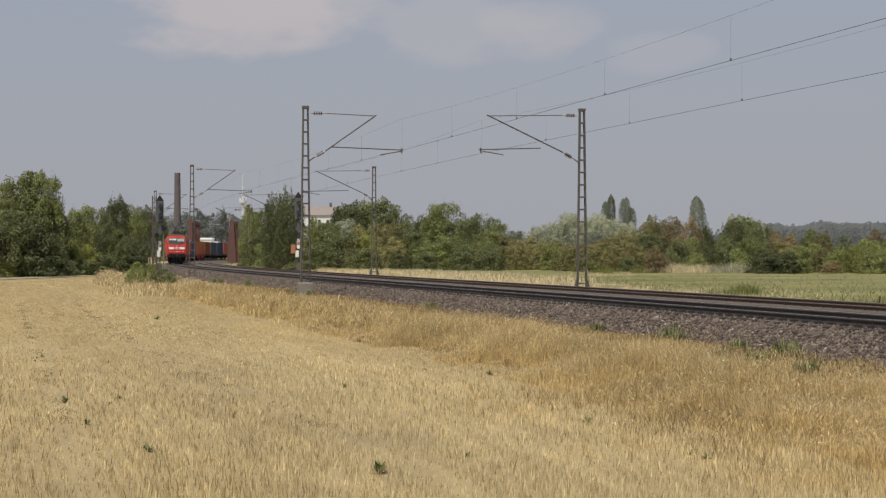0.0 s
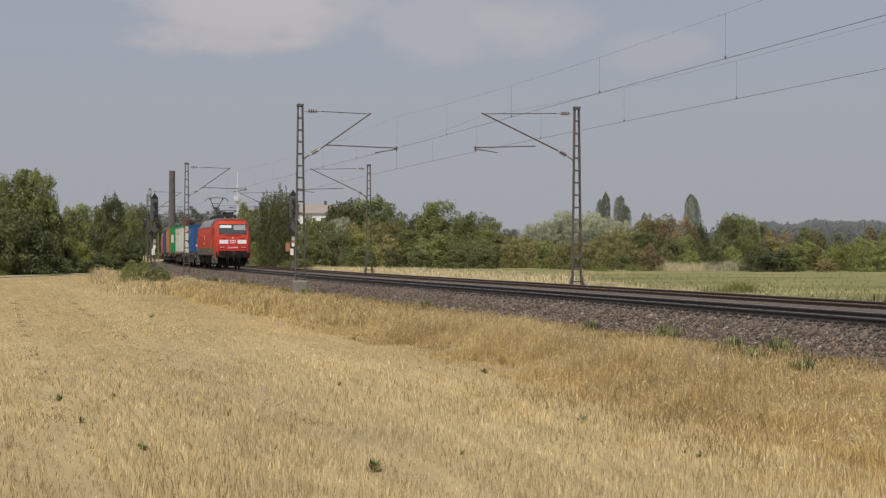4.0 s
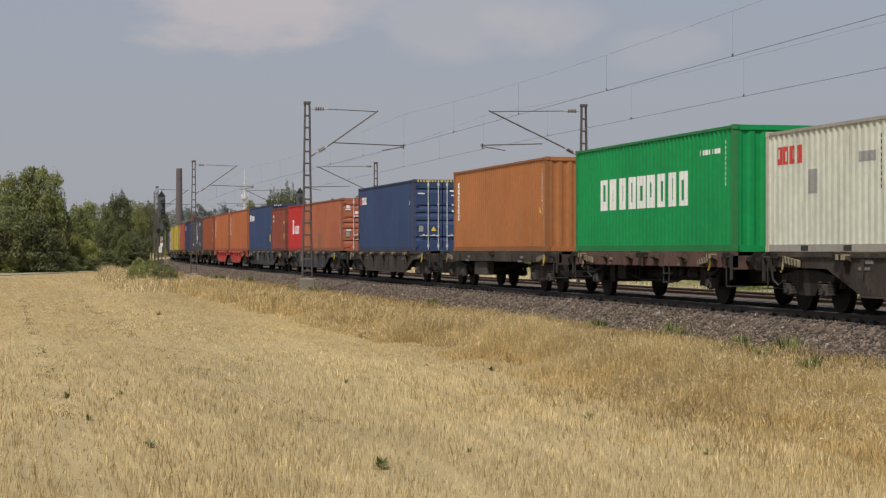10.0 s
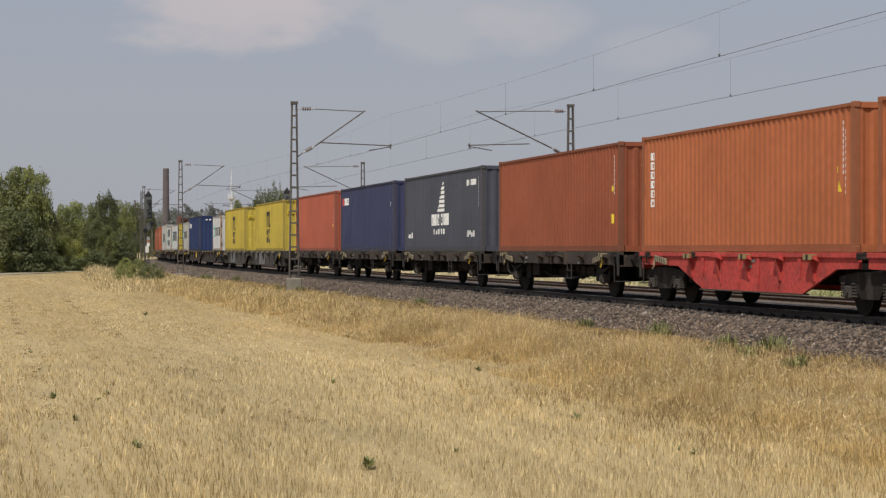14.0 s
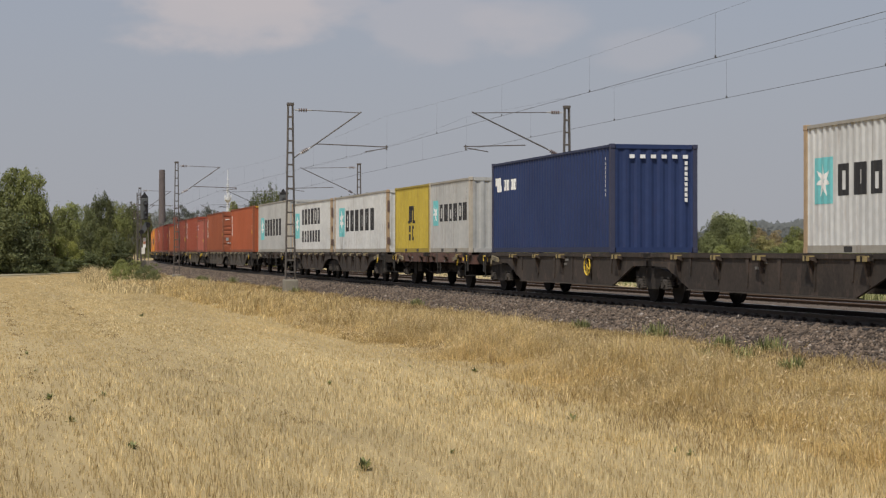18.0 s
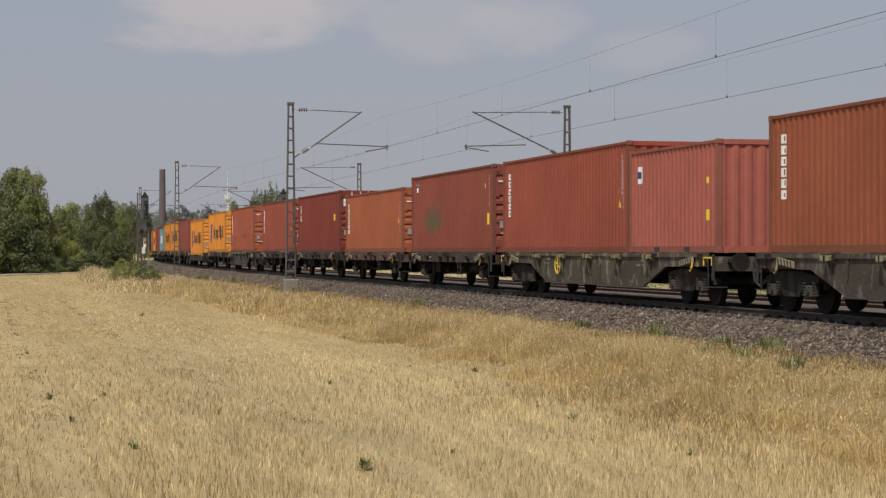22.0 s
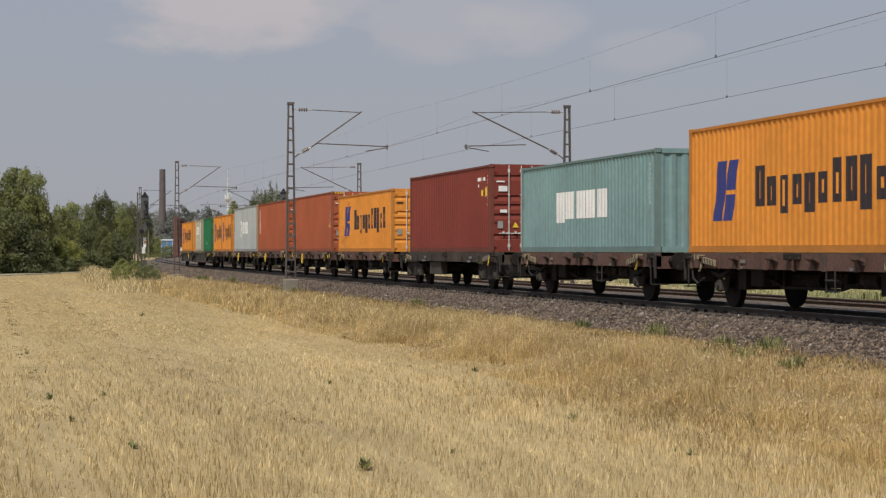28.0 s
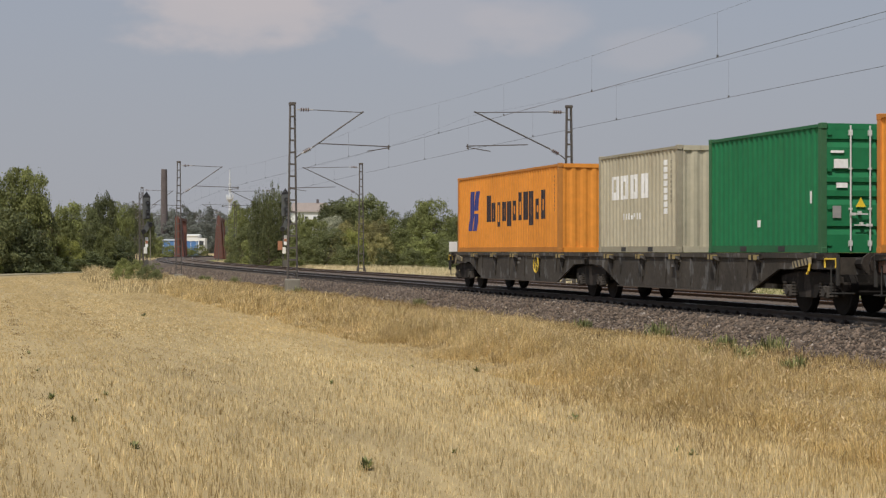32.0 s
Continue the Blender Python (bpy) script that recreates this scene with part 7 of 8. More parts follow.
HC, SC = 2.896, 2.591
F40, F20 = 12.19, 6.06
LOAD = [  # distance of the front end behind the engine's front, length, height, paint, doors ahead, sign
    (26.9, F20, SC, "blue", 0, "roundmark"), (40.5, F40, SC, "cream", 1, "small_red"), (52.75, F20, SC, "cream", 0, "small_red"), (60.7, F40, HC, "green", 0, "long_white"),
    (76.0, F40, HC, "ochre", 0, "upright"), (95.3, F40, HC, "navy", 1, "corner"), (112.2, F40, SC, "tan_red", 1, "plates"), (124.5, F20, SC, "red", 0, "mid_white"),
    (131.95, F20, SC, "brown", 1, "tall_code"), (138.1, F40, HC, "navy", 0, "top_white"), (151.8, F40, HC, "orange_brown", 1, "upright"), (165.0, F40, HC, "orange_brown", 0, "upright"),
    (178.95, F40, HC, "dark_orange", 0, "tall_code"), (193.4, F40, HC, "slate", 0, "wing"), (207.7, F40, HC, "ink", 0, "corner"), (221.5, F40, HC, "salmon", 0, "upright"),
    (238.5, F40, HC, "yellow", 0, "black_sign"), (256.6, F40, HC, "yellow", 0, "black_sign"), (272.2, F20, SC, "white", 0, "star"), (290.5, F40, HC, "royal", 0, "top_white"),
    (305.65, F20, SC, "light_grey", 0, "star"), (311.8, F20, SC, "yellow", 0, "black_sign"), (319.5, F40, SC, "white", 0, "star"), (332.7, F40, SC, "white", 0, "star"),
    (346.4, F40, HC, "light_grey", 0, "star"), (361.3, F40, HC, "rust_orange", 0, "upright"), (378.9, F40, HC, "dark_orange", 1, "upright"), (394.0, F20, SC, "pink_red", 0, "tall_code"),
    (400.2, F40, HC, "red_brown", 0, "upright"), (413.7, F40, HC, "brown", 1, "stain"), (427.7, F40, SC, "burnt", 1, "upright"), (441.65, F40, HC, "maroon", 1, "two_white"),
    (455.75, F40, HC, "red_brown", 1, "upright"), (472.4, F40, HC, "brick", 1, "upright"), (488.8, F40, HC, "orange", 1, "blue_sign"), (506.5, F40, HC, "orange", 1, "blue_sign"),
    (521.9, F40, HC, "plum", 1, ""), (535.9, F40, HC, "orange", 1, "blue_sign"), (550.05, F40, HC, "orange", 1, "blue_sign"), (564.5, F40, SC, "teal", 0, "heavy_white"),
    (580.4, F40, HC, "maroon", 1, "plates"), (596.05, F40, SC, "orange", 1, "blue_sign"), (610.1, F40, HC, "rust_orange", 1, "upright"), (624.1, F40, HC, "rust_orange", 1, "upright"),
    (637.1, F40, HC, "grey", 1, "round_green"), (651.2, F20, SC, "orange", 1, "blue_sign"), (657.4, F20, SC, "orange", 0, "blue_sign"), (665.9, F20, SC, "forest", 1, "plates"),
    (674.0, F20, SC, "beige", 0, "wide_white"), (683.8, F40, SC, "orange", 0, "blue_sign")]
MOVING = []   # things of the train and the distance of their middle behind the engine's front, with their height
for i, (p, L, H, col, doors, logo) in enumerate(LOAD):
    MOVING.append((container(i + 1, L, H, col, doors, logo), p + L / 2, DECK - (0.30 if i == 35 else 0)))

# ---- wagons ----
WHEEL_R = 0.46


def wheel_bm(r=WHEEL_R):
    bm = bmesh.new()
    rings = []
    for x, rr in ((-0.07, 0.10), (-0.07, r * 0.78), (-0.065, r * 0.8), (-0.065, r), (0.045, r), (0.045, r + 0.028), (0.075, r + 0.028), (0.075, 0.10)):
        rings.append([bm.verts.new((x, rr * math.cos(a), rr * math.sin(a))) for a in [k * math.pi / 10 for k in range(20)]])
    for a, b in zip(rings, rings[1:]):
        for k in range(20):
            bm.faces.new((a[k], a[(k + 1) % 20], b[(k + 1) % 20], b[k]))
    bm.faces.new(rings[0][::-1]); bm.faces.new(rings[-1])
    return bm


_mesh = {}


def shared(name, make, material):
    if name not in _mesh:
        me = bpy.data.meshes.new(name.split("/")[0])
        bm = make(); bm.to_mesh(me); bm.free()
        me.materials.append(material)
        _mesh[name] = me
    return _mesh[name]


def put(name, key, make, material, parent, m=None, label=""):
    ob = new(name, shared(name + "/" + key, make, material))
    ob.parent = parent
    if m is not None:
        ob.matrix_basis = m
    if label:
        ob["label"] = label
    return ob


def wheelset(parent, y, r=WHEEL_R):
    for sx in (-1, 1):
        put("wheel", "r%.2f" % r, lambda: wheel_bm(r), M_WHEEL, parent, pose(sx * 0.75, y, r, 0, 0, 0 if sx < 0 else 180))
    put("axle", "r", lambda: tube(bmesh.new(), [(-0.98, 0, 0), (0.98, 0, 0)], 0.075, 8), M_WHEEL, parent, pose(0, y, r))


def axle_box_bm():
    bm = rbox(-0.09, 0.09, -0.13, 0.13, -0.13, 0.13, 0.03)
    tube(bm, [(-0.09, 0, 0), (-0.13, 0, 0)], 0.09, 8)
    tube(bm, [(0.09, 0, 0), (0.13, 0, 0)], 0.09, 8)
    return bm


def spring_bm():
    bm = tube(bmesh.new(), [(0, 0, -0.14), (0, 0, 0.14)], 0.05, 6)
    for i in range(5):
        z = -0.12 + i * 0.06
        tube(bm, [(0, 0, z - 0.016), (0, 0, z + 0.016)], 0.095, 8)
    return bm


def bogie(parent, y):
    b = put("bogie", "frame", lambda: bogie_bm(), M_DARK, parent, pose(0, y, 0), "dark dusty two-axle bogie")
    wheelset(b, -0.9); wheelset(b, 0.9)
    for sx in (-1, 1):
        for dy in (-0.9, 0.9):
            put("axle_box", "b", lambda: axle_box_bm(), M_DUSTY, b, pose(sx * 1.10, dy, WHEEL_R))
            put("spring", "b", lambda: spring_bm(), M_DUSTY, b, pose(sx * 1.10, dy - 0.23, WHEEL_R + 0.05))
            put("spring", "b", lambda: spring_bm(), M_DUSTY, b, pose(sx * 1.10, dy + 0.23, WHEEL_R + 0.05))
    return b


def bogie_bm():
    bm = bmesh.new()
    for sx in (-1, 1):
        x0, x1 = sorted((sx * 0.98, sx * 1.14))
        slab(bm, [(-1.32, 0.64), (-1.32, 0.76), (-0.5, 0.86), (0.5, 0.86), (1.32, 0.76), (1.32, 0.64), (0.62, 0.60), (0.40, 0.34), (-0.40, 0.34), (-0.62, 0.60)], "x", x0, x1)
    box(bm, -0.98, 0.98, -0.25, 0.25, 0.42, 0.88)
    box(bm, -0.98, 0.98, -1.3, -1.18, 0.5, 0.66); box(bm, -0.98, 0.98, 1.18, 1.3, 0.5, 0.66)
    return bm


def buffers(w, h):
    for e in (-1, 1):
        for sx in (-0.875, 0.875):
            bm = tube(bmesh.new(), [(sx, e * (h - 0.6), 1.03), (sx, e * (h - 0.1), 1.03)], 0.11, 8)
            tube(bm, [(sx, e * (h - 0.1), 1.03), (sx, e * (h - 0.04), 1.03)], 0.22, 10)
            part("buffer", bm, M_DARK, w)
        part("coupling_hook", box(bmesh.new(), -0.06, 0.06, min(e * (h - 0.6), e * (h - 0.15)), max(e * (h - 0.6), e * (h - 0.15)), 0.95, 1.1), M_DARK, w)


M_CREAM = mat("cream_lever", (0.30, 0.25, 0.15), 0.7, 0, 0.3, 6.0)
M_PADYELLOW = mat("worn_yellow_pad", (0.36, 0.26, 0.07), 0.75, 0, 0.4, 7.0, tint=(0.24, 0.20, 0.13))
M_REPAINT = mat("blue_grey_repaint", (0.20, 0.215, 0.225), 0.7, 0, 0.3, 1.5, tint=(0.13, 0.13, 0.125), streak=(0.07, 0.055, 0.042), runs=0.8)
M_STAKE = mat("stake_grey", (0.045, 0.044, 0.042), 0.85, 0, 0.3, 3.0, tint=(0.03, 0.027, 0.024), spec=0.25)
M_FADED = mat("faded_stencil", (0.19, 0.18, 0.165), 0.8, 0, 0.3, 6.0)


def lug(w, y, pad, body, sx=-1, x=1.26, z=1.16, deep=0.52):
    """A load lug: a wedge that stands out from the sill, with a worn pad on it."""
    m = pose(sx * x, y, z, 0, 0, 0 if sx < 0 else 180)
    q = put("load_lug", body.name + "%.2f" % deep, lambda: slab(slab(bmesh.new(), [(0.0, 0.005), (-0.15, 0.005), (-0.15, -0.05), (0.0, -0.12)], "y", -0.2, 0.2), [(0.0, -0.1), (-0.13, -0.05), (-0.03, -deep), (0.0, -deep)], "y", -0.045, 0.045), body, w, m)
    if pad:
        wide = 0.20 if pad.isupper() else 0.13
        put("pad", pad, lambda: slab(bmesh.new(), [(-0.01, 0.006), (-0.01, 0.034), (-0.175, 0.034), (-0.175, -0.075), (-0.153, -0.075), (-0.153, 0.006)], "y", -wide, wide), M_PADYELLOW if pad in "yY" else M_CREAM, q, None, "worn striped pad")
        put("pad_stripe", pad, lambda: box(bmesh.new(), -0.179, -0.150, wide * -0.2, wide * 0.25, -0.079, 0.03), M_DARK, q, None, "dark worn stripe")


def end_kit(w, h):
    """Corner posts, shunter steps and brake hoses at both ends."""
    for e in (-1, 1):
        put("corner_stake", "g", lambda: rbox(-1.30, -1.25, -0.05, 0.05, 0.60, 1.20, 0.01), M_STAKE, w, pose(0, e * (h - 0.72), 0), "grey end post")
        put("shunter_step", "g", lambda: rbox(-1.30, -0.95, -0.17, 0.17, 0.44, 0.465, 0.006), M_STAKE, w, pose(0, e * (h - 0.82), 0), "grey steel step")
        put("step_hanger", "g", lambda: tube(bmesh.new(), [(-1.29, 0, 0.46), (-1.29, 0, 1.0)], 0.018, 4), M_STAKE, w, pose(0, e * (h - 0.98), 0))
        put("brake_hose", "k%d" % e, lambda: tube(bmesh.new(), [(-0.35, 0, 0.9), (-0.36, e * 0.12, 0.6), (-0.3, e * 0.3, 0.48), (-0.2, e * 0.45, 0.62)], 0.03, 5), M_BLACK, w, pose(0, e * (h - 0.62), 0))
    for e in (-1, 1):
        put("hook_handle", "y" if e < 0 else "c", lambda: tube(bmesh.new(), [(-1.32, 0, 0.02), (-1.34, 0.02, -0.14), (-1.34, 0.1, -0.2)], 0.03, 5), M_YELLOW if e < 0 else M_CREAM, w, pose(0, e * (h - 1.9), 1.02))


def lever_stripes():
    bm = bmesh.new()
    for k in range(5):
        y = -0.36 + k * 0.16
        slab(bm, [(y, -0.058), (y + 0.06, -0.058), (y + 0.11, 0.073), (y + 0.05, 0.073)], "x", -1.344, -1.338)
    return bm


def fittings(w, h, y_list, yellow, wheel=True, wheel_y=0.28):
    end_kit(w, h)
    for y in y_list:
        for sx in (-1, 1):
            put("container_spigot", "s", lambda: rbox(-0.13, 0.13, -0.12, 0.12, -0.08, 0.06, 0.02), M_DARK, w, pose(sx * 1.24, y, 1.165))
    for e in (-1, 1):
        put("hand_rail", "y" if yellow else "n", lambda: tube(bmesh.new(), [(-1.3, -0.25, -0.05), (-1.3, -0.25, 0.12), (-1.3, 0.25, 0.12), (-1.3, 0.25, -0.05)], 0.022, 5), M_YELLOW if yellow else M_STAKE, w, pose(0, e * (h - 1.0), 1.0))
        lever = put("lever", "c", lambda: box(bmesh.new(), -1.34, -1.30, -0.42, 0.42, -0.06, 0.075), M_CREAM, w, pose(0, e * (h - 2.3), 1.03, 6 * e), "striped cream release lever")
        put("lever_stripe", "s", lambda: lever_stripes(), M_BLACK, lever, None, "black slanting stripes")
        put("stencil", "w", lambda: box(box(bmesh.new(), -1.272, -1.266, -0.35, 0.0, 0.06, 0.14), -1.272, -1.266, -0.2, 0.3, -0.06, 0.0), M_FADED, w, pose(0, e * h * 0.42, 0.95))
    if yellow is None or not wheel:
        return
    bm = bmesh.new()
    r = 0.25
    pts = [(-1.36, r * math.cos(a), r * math.sin(a)) for a in [k * math.pi / 8 for k in range(17)]]
    tube(bm, pts, 0.019, 5)
    for a in (0.4, 1.6, 2.7):
        tube(bm, [(-1.36, r * math.cos(a), r * math.sin(a)), (-1.36, -r * math.cos(a), -r * math.sin(a))], 0.013, 4)
    hw = part("brake_wheel", bm, M_YELLOW if yellow else M_FADED, w, "brake handwheel")
    hw.location = (0, h * wheel_y, 0.88)


def fish_belly(bm, y0, y1, sx, curved, e0=1.5, e1=1.5):
    """Side sill that hangs deep between the bogies at y0 and y1."""
    a, b = y0 + 1.35, y1 - 1.35
    k = 0.75
    prof = [(y0 - e0, 1.13), (y0 - e0, 0.92), (a - 0.15, 0.90)]
    if curved:
        prof += [(a + 0.45, 0.80), (a + 0.9, 0.60), (a + 1.35, 0.40), (b - 1.35, 0.40), (b - 0.9, 0.60), (b - 0.45, 0.80)]
    else:
        prof += [(a + 1.45, 0.39), (b - 1.45, 0.39)]
    prof += [(b + 0.15, 0.90), (y1 + e1, 0.92), (y1 + e1, 1.13)]
    x0, x1 = sorted((sx * 1.20, sx * 1.26))
    slab(bm, prof, "x", x0, x1)
    return bm


def fish_wagon(L, bogies, body, yellow=False, curved=False, label="black", wheel_y=0.28):
    w = thing("container_wagon", label + " deep-sided container wagon on bogies", "wagon", "wagons of the freight train")
    h = L / 2
    for y0, y1 in zip(bogies, bogies[1:]):
        e0, e1 = 1.5 if y0 == bogies[0] else -0.2, 1.5 if y1 == bogies[-1] else -0.2
        for sx in (-1, 1):
            sill = part("side_sill", fish_belly(bmesh.new(), y0, y1, sx, curved, e0, e1), body, w)
            n = 6
            for i in range(n):
                y = y0 + 2.9 + (y1 - y0 - 5.8) * i / (n - 1)
                x0, x1 = sorted((sx * 1.262, sx * 1.285))
                zb = 0.5 if 0 < i < n - 1 else 0.7
                part("stiffener", slab(bmesh.new(), [(y - 0.09, 1.12), (y + 0.09, 1.12), (y + 0.02, zb), (y - 0.02, zb)], "x", x0, x1 + (0.03 if sx > 0 else 0)), body, sill)
            if sx < 0:
                for i in range(5):
                    lug(w, y0 + 2.2 + (y1 - y0 - 4.4) * i / 4, ("Yy" if yellow or body in (W_BLACK, W_RED) else "Cc")[i % 2] if body is not W_RED or i % 2 == 0 else "", body)
            x0, x1 = sorted((sx * 1.12, sx * 1.31))
            part("belly_flange", box(bmesh.new(), x0, x1, y0 + 2.75, y1 - 2.75, 0.365, 0.388), M_BOX, sill, "dusty lower flange")
            x0, x1 = sorted((sx * 1.18, sx * 1.30))
            part("sill_flange", box(bmesh.new(), x0, x1, y0 - e0, y1 + e1, 1.132, 1.232), body, sill)
        bm = bmesh.new()
        for i in range(8):
            y = y0 + (y1 - y0) * (i + 0.5) / 8
            box(bm, -1.19, 1.19, y - 0.08, y + 0.08, 0.9, 1.08)
        box(bm, -0.32, 0.32, y0 - min(e0, 1.0), y1 + min(e1, 1.0), 0.55, 1.095)
        part("underframe", bm, M_DARK, w)
    part("end_beam", box(bmesh.new(), -1.25, 1.25, -h + 0.62, -h + 0.82, 0.82, 1.15), body, w)
    part("end_beam", box(bmesh.new(), -1.25, 1.25, h - 0.82, h - 0.62, 0.82, 1.15), body, w)
    for y in bogies:
        bogie(w, y)
    buffers(w, h)
    fittings(w, h, [-h + 1.4, -h + 4.5, 0, h - 4.5, h - 1.4], yellow, True, wheel_y)
    part("air_tank", tube(bmesh.new(), [(0.4, -0.8, 0.62), (0.4, 0.8, 0.62)], 0.2, 10), M_DARK, w)
    return w


def two_axle(L, body, yellow=False, label="rust-brown", hand=False):
    w = thing("container_wagon", label + " two-axle flat container wagon", "wagon", "wagons of the freight train")
    h = L / 2
    for sx in (-1, 1):
        x0, x1 = sorted((sx * 1.16, sx * 1.25))
        s = part("side_sill", slab(bmesh.new(), [(-h + 0.6, 0.885), (h - 0.6, 0.885), (h - 0.6, 1.232), (-h + 0.6, 1.232)], "x", x0, x1), body, w)
        for i in range(9):
            y = -h + 1.1 + (L - 2.2) * i / 8
            a, b = sorted((sx * 1.252, sx * 1.285))
            part("stake_pocket", box(bmesh.new(), a, b, y - 0.07, y + 0.07, 0.87, 1.16), body, s)
        if sx < 0:
            for i in range(6):
                lug(w, -h + 1.8 + (L - 3.6) * i / 5, ("y" if yellow else "c") if i in (0, 5) else "", body, x=1.25, deep=0.26)
        for y in (-4.4, 4.4):
            for e in (-1, 1):
                put("axle_guard", "g%d" % e, lambda: slab(bmesh.new(), [(e * 0.45, 0.92), (e * 0.28, 0.35), (e * 0.16, 0.35), (e * 0.2, 0.92)], "x", -0.02, 0.02), M_DARK, w, pose(sx * 1.02, y, 0))
        for y in (-4.4, 4.4):
            put("leaf_spring", "f", lambda: slab(bmesh.new(), [(-0.62, 0.84), (-0.3, 0.72), (0, 0.66), (0.3, 0.72), (0.62, 0.84), (0.3, 0.80), (0, 0.76), (-0.3, 0.80)], "x", -0.06, 0.06), M_DARK, w, pose(sx * 1.08, y, 0))
            put("axle_box", "b", lambda: axle_box_bm(), M_DUSTY, w, pose(sx * 1.08, y, 0.5))
        bm = bmesh.new()
        tube(bm, [(sx * 0.85, -3.6, 0.93), (sx * 0.85, -1.4, 0.5), (sx * 0.85, 1.4, 0.5), (sx * 0.85, 3.6, 0.93)], 0.03, 5)
        for y in (-1.4, 1.4):
            tube(bm, [(sx * 0.85, y, 0.5), (sx * 0.85, y, 0.95)], 0.035, 5)
        part("truss_rod", bm, M_DARK, w)
        bm = bmesh.new()
        for y in (-1.9, -1.5):
            tube(bm, [(sx * 1.24, y, 0.95), (sx * 1.24, y, 0.45)], 0.02, 4)
        for z in (0.48, 0.7):
            box(bm, min(sx * 1.14, sx * 1.28), max(sx * 1.14, sx * 1.28), -1.9, -1.5, z - 0.015, z + 0.015)
        part("step", bm, M_STAKE, w)
    bm = bmesh.new()
    for i in range(9):
        y = -h + 0.8 + (L - 1.6) * i / 8
        box(bm, -1.15, 1.15, y - 0.08, y + 0.08, 0.92, 1.1)
    for x in (-0.35, 0.35):
        box(bm, x - 0.06, x + 0.06, -h + 0.7, h - 0.7, 0.86, 1.08)
    part("underframe", bm, M_DARK, w)
    for e in (-1, 1):
        part("end_beam", box(bmesh.new(), -1.25, 1.25, min(e * (h - 0.6), e * (h - 0.76)), max(e * (h - 0.6), e * (h - 0.76)), 0.84, 1.15), body, w)
    wheelset(w, -4.4, 0.5); wheelset(w, 4.4, 0.5)
    part("air_tank", tube(bmesh.new(), [(-0.3, 0.5, 0.66), (-0.3, 1.9, 0.66)], 0.19, 10), M_DARK, w)
    part("brake_gear", box(bmesh.new(), -0.5, 0.5, -0.9, 0.1, 0.62, 0.80), M_DARK, w)
    bm = bmesh.new()
    for y in (-3.5, 3.5):
        box(bm, -0.95, 0.95, y - 0.22, y + 0.22, 0.42, 0.88)
    box(bm, -0.08, 0.08, -4.2, 4.2, 0.5, 0.6)
    part("brake_beam", bm, M_DARK, w)
    part("centre_sill", box(bmesh.new(), -0.32, 0.32, -h + 0.8, h - 0.8, 0.52, 0.86), M_DARK, w)
    part("valve_box", rbox(-1.0, -0.55, 2.2, 2.9, 0.5, 0.9, 0.03), M_DARK, w)
    part("brake_cylinder", tube(bmesh.new(), [(-0.75, -3.0, 0.72), (-0.75, -2.3, 0.72)], 0.17, 10), M_DARK, w)
    buffers(w, h)
    fittings(w, h, [-h + 0.95, -0.2, 0.2, h - 0.95], yellow, hand)
    return w


def straight_wagon(L, pivots, body, low=False, label="dark brown", kit=True):
    w = thing("container_wagon", label + (" low-floor container wagon" if low else " straight-sided container wagon on bogies"), "wagon", "wagons of the freight train")
    h = L / 2
    for sx in (-1, 1):
        x0, x1 = sorted((sx * 1.16, sx * 1.24))
        if low:
            prof = [(-h + 0.6, 1.15), (-h + 0.6, 0.95), (-h + 1.6, 0.90), (-h + 2.6, 0.48), (h - 2.6, 0.48), (h - 1.6, 0.90), (h - 0.6, 0.95), (h - 0.6, 1.15), (h - 1.7, 1.15), (h - 2.15, 0.85), (-h + 2.15, 0.85), (-h + 1.7, 1.15)]
        else:
            prof = [(-h + 0.6, 1.232), (-h + 0.6, 0.9), (h - 0.6, 0.9), (h - 0.6, 1.232)]
        s = part("side_sill", slab(bmesh.new(), prof, "x", x0, x1), body, w)
        for i in range(7):
            y = (-h + 3 if low else -h + 1.2) + (L - (6 if low else 2.4)) * i / 6
            a, b = sorted((sx * 1.242, sx * 1.29))
            part("bracket", box(bmesh.new(), a, b, y - 0.09, y + 0.09, 0.6 if low else 0.92, 0.82 if low else 1.12), body, s)
        if kit:
            a, b = sorted((sx * 0.9, sx * 1.15))
            part("equipment_box", rbox(a, b, 1.2, 3.0, 0.42, 0.88, 0.02), M_BOX, w, "dirty brown-grey equipment box")
    bm = bmesh.new()
    zt = 0.82 if low else 1.08
    box(bm, -1.15, 1.15, -h + 2.3, h - 2.3, zt - 0.14, zt)
    for i in range(6):
        y = -h + 0.9 + (L - 1.8) * i / 5
        box(bm, -0.3, 0.3, y - 0.5, y + 0.5, 0.7, 0.8)
    part("floor_frame", bm, M_DARK, w)
    for e in (-1, 1):
        part("end_beam", box(bmesh.new(), -1.25, 1.25, min(e * (h - 0.6), e * (h - 0.8)), max(e * (h - 0.6), e * (h - 0.8)), 0.84, 1.15), body, w)
    for y in pivots:
        bogie(w, y)
    buffers(w, h)
    fittings(w, h, [] if low else [-h + 1.6, 0, h - 1.6], None)
    return w


def wagon_paint(name, a, b, worn):
    return mat("wagon_" + name, a, 0.8, 0.0, 0.5, 1.1, tint=b, streak=tuple(0.4 * q + r for q, r in zip(a, (0.024, 0.014, 0.009))), flakes=worn)


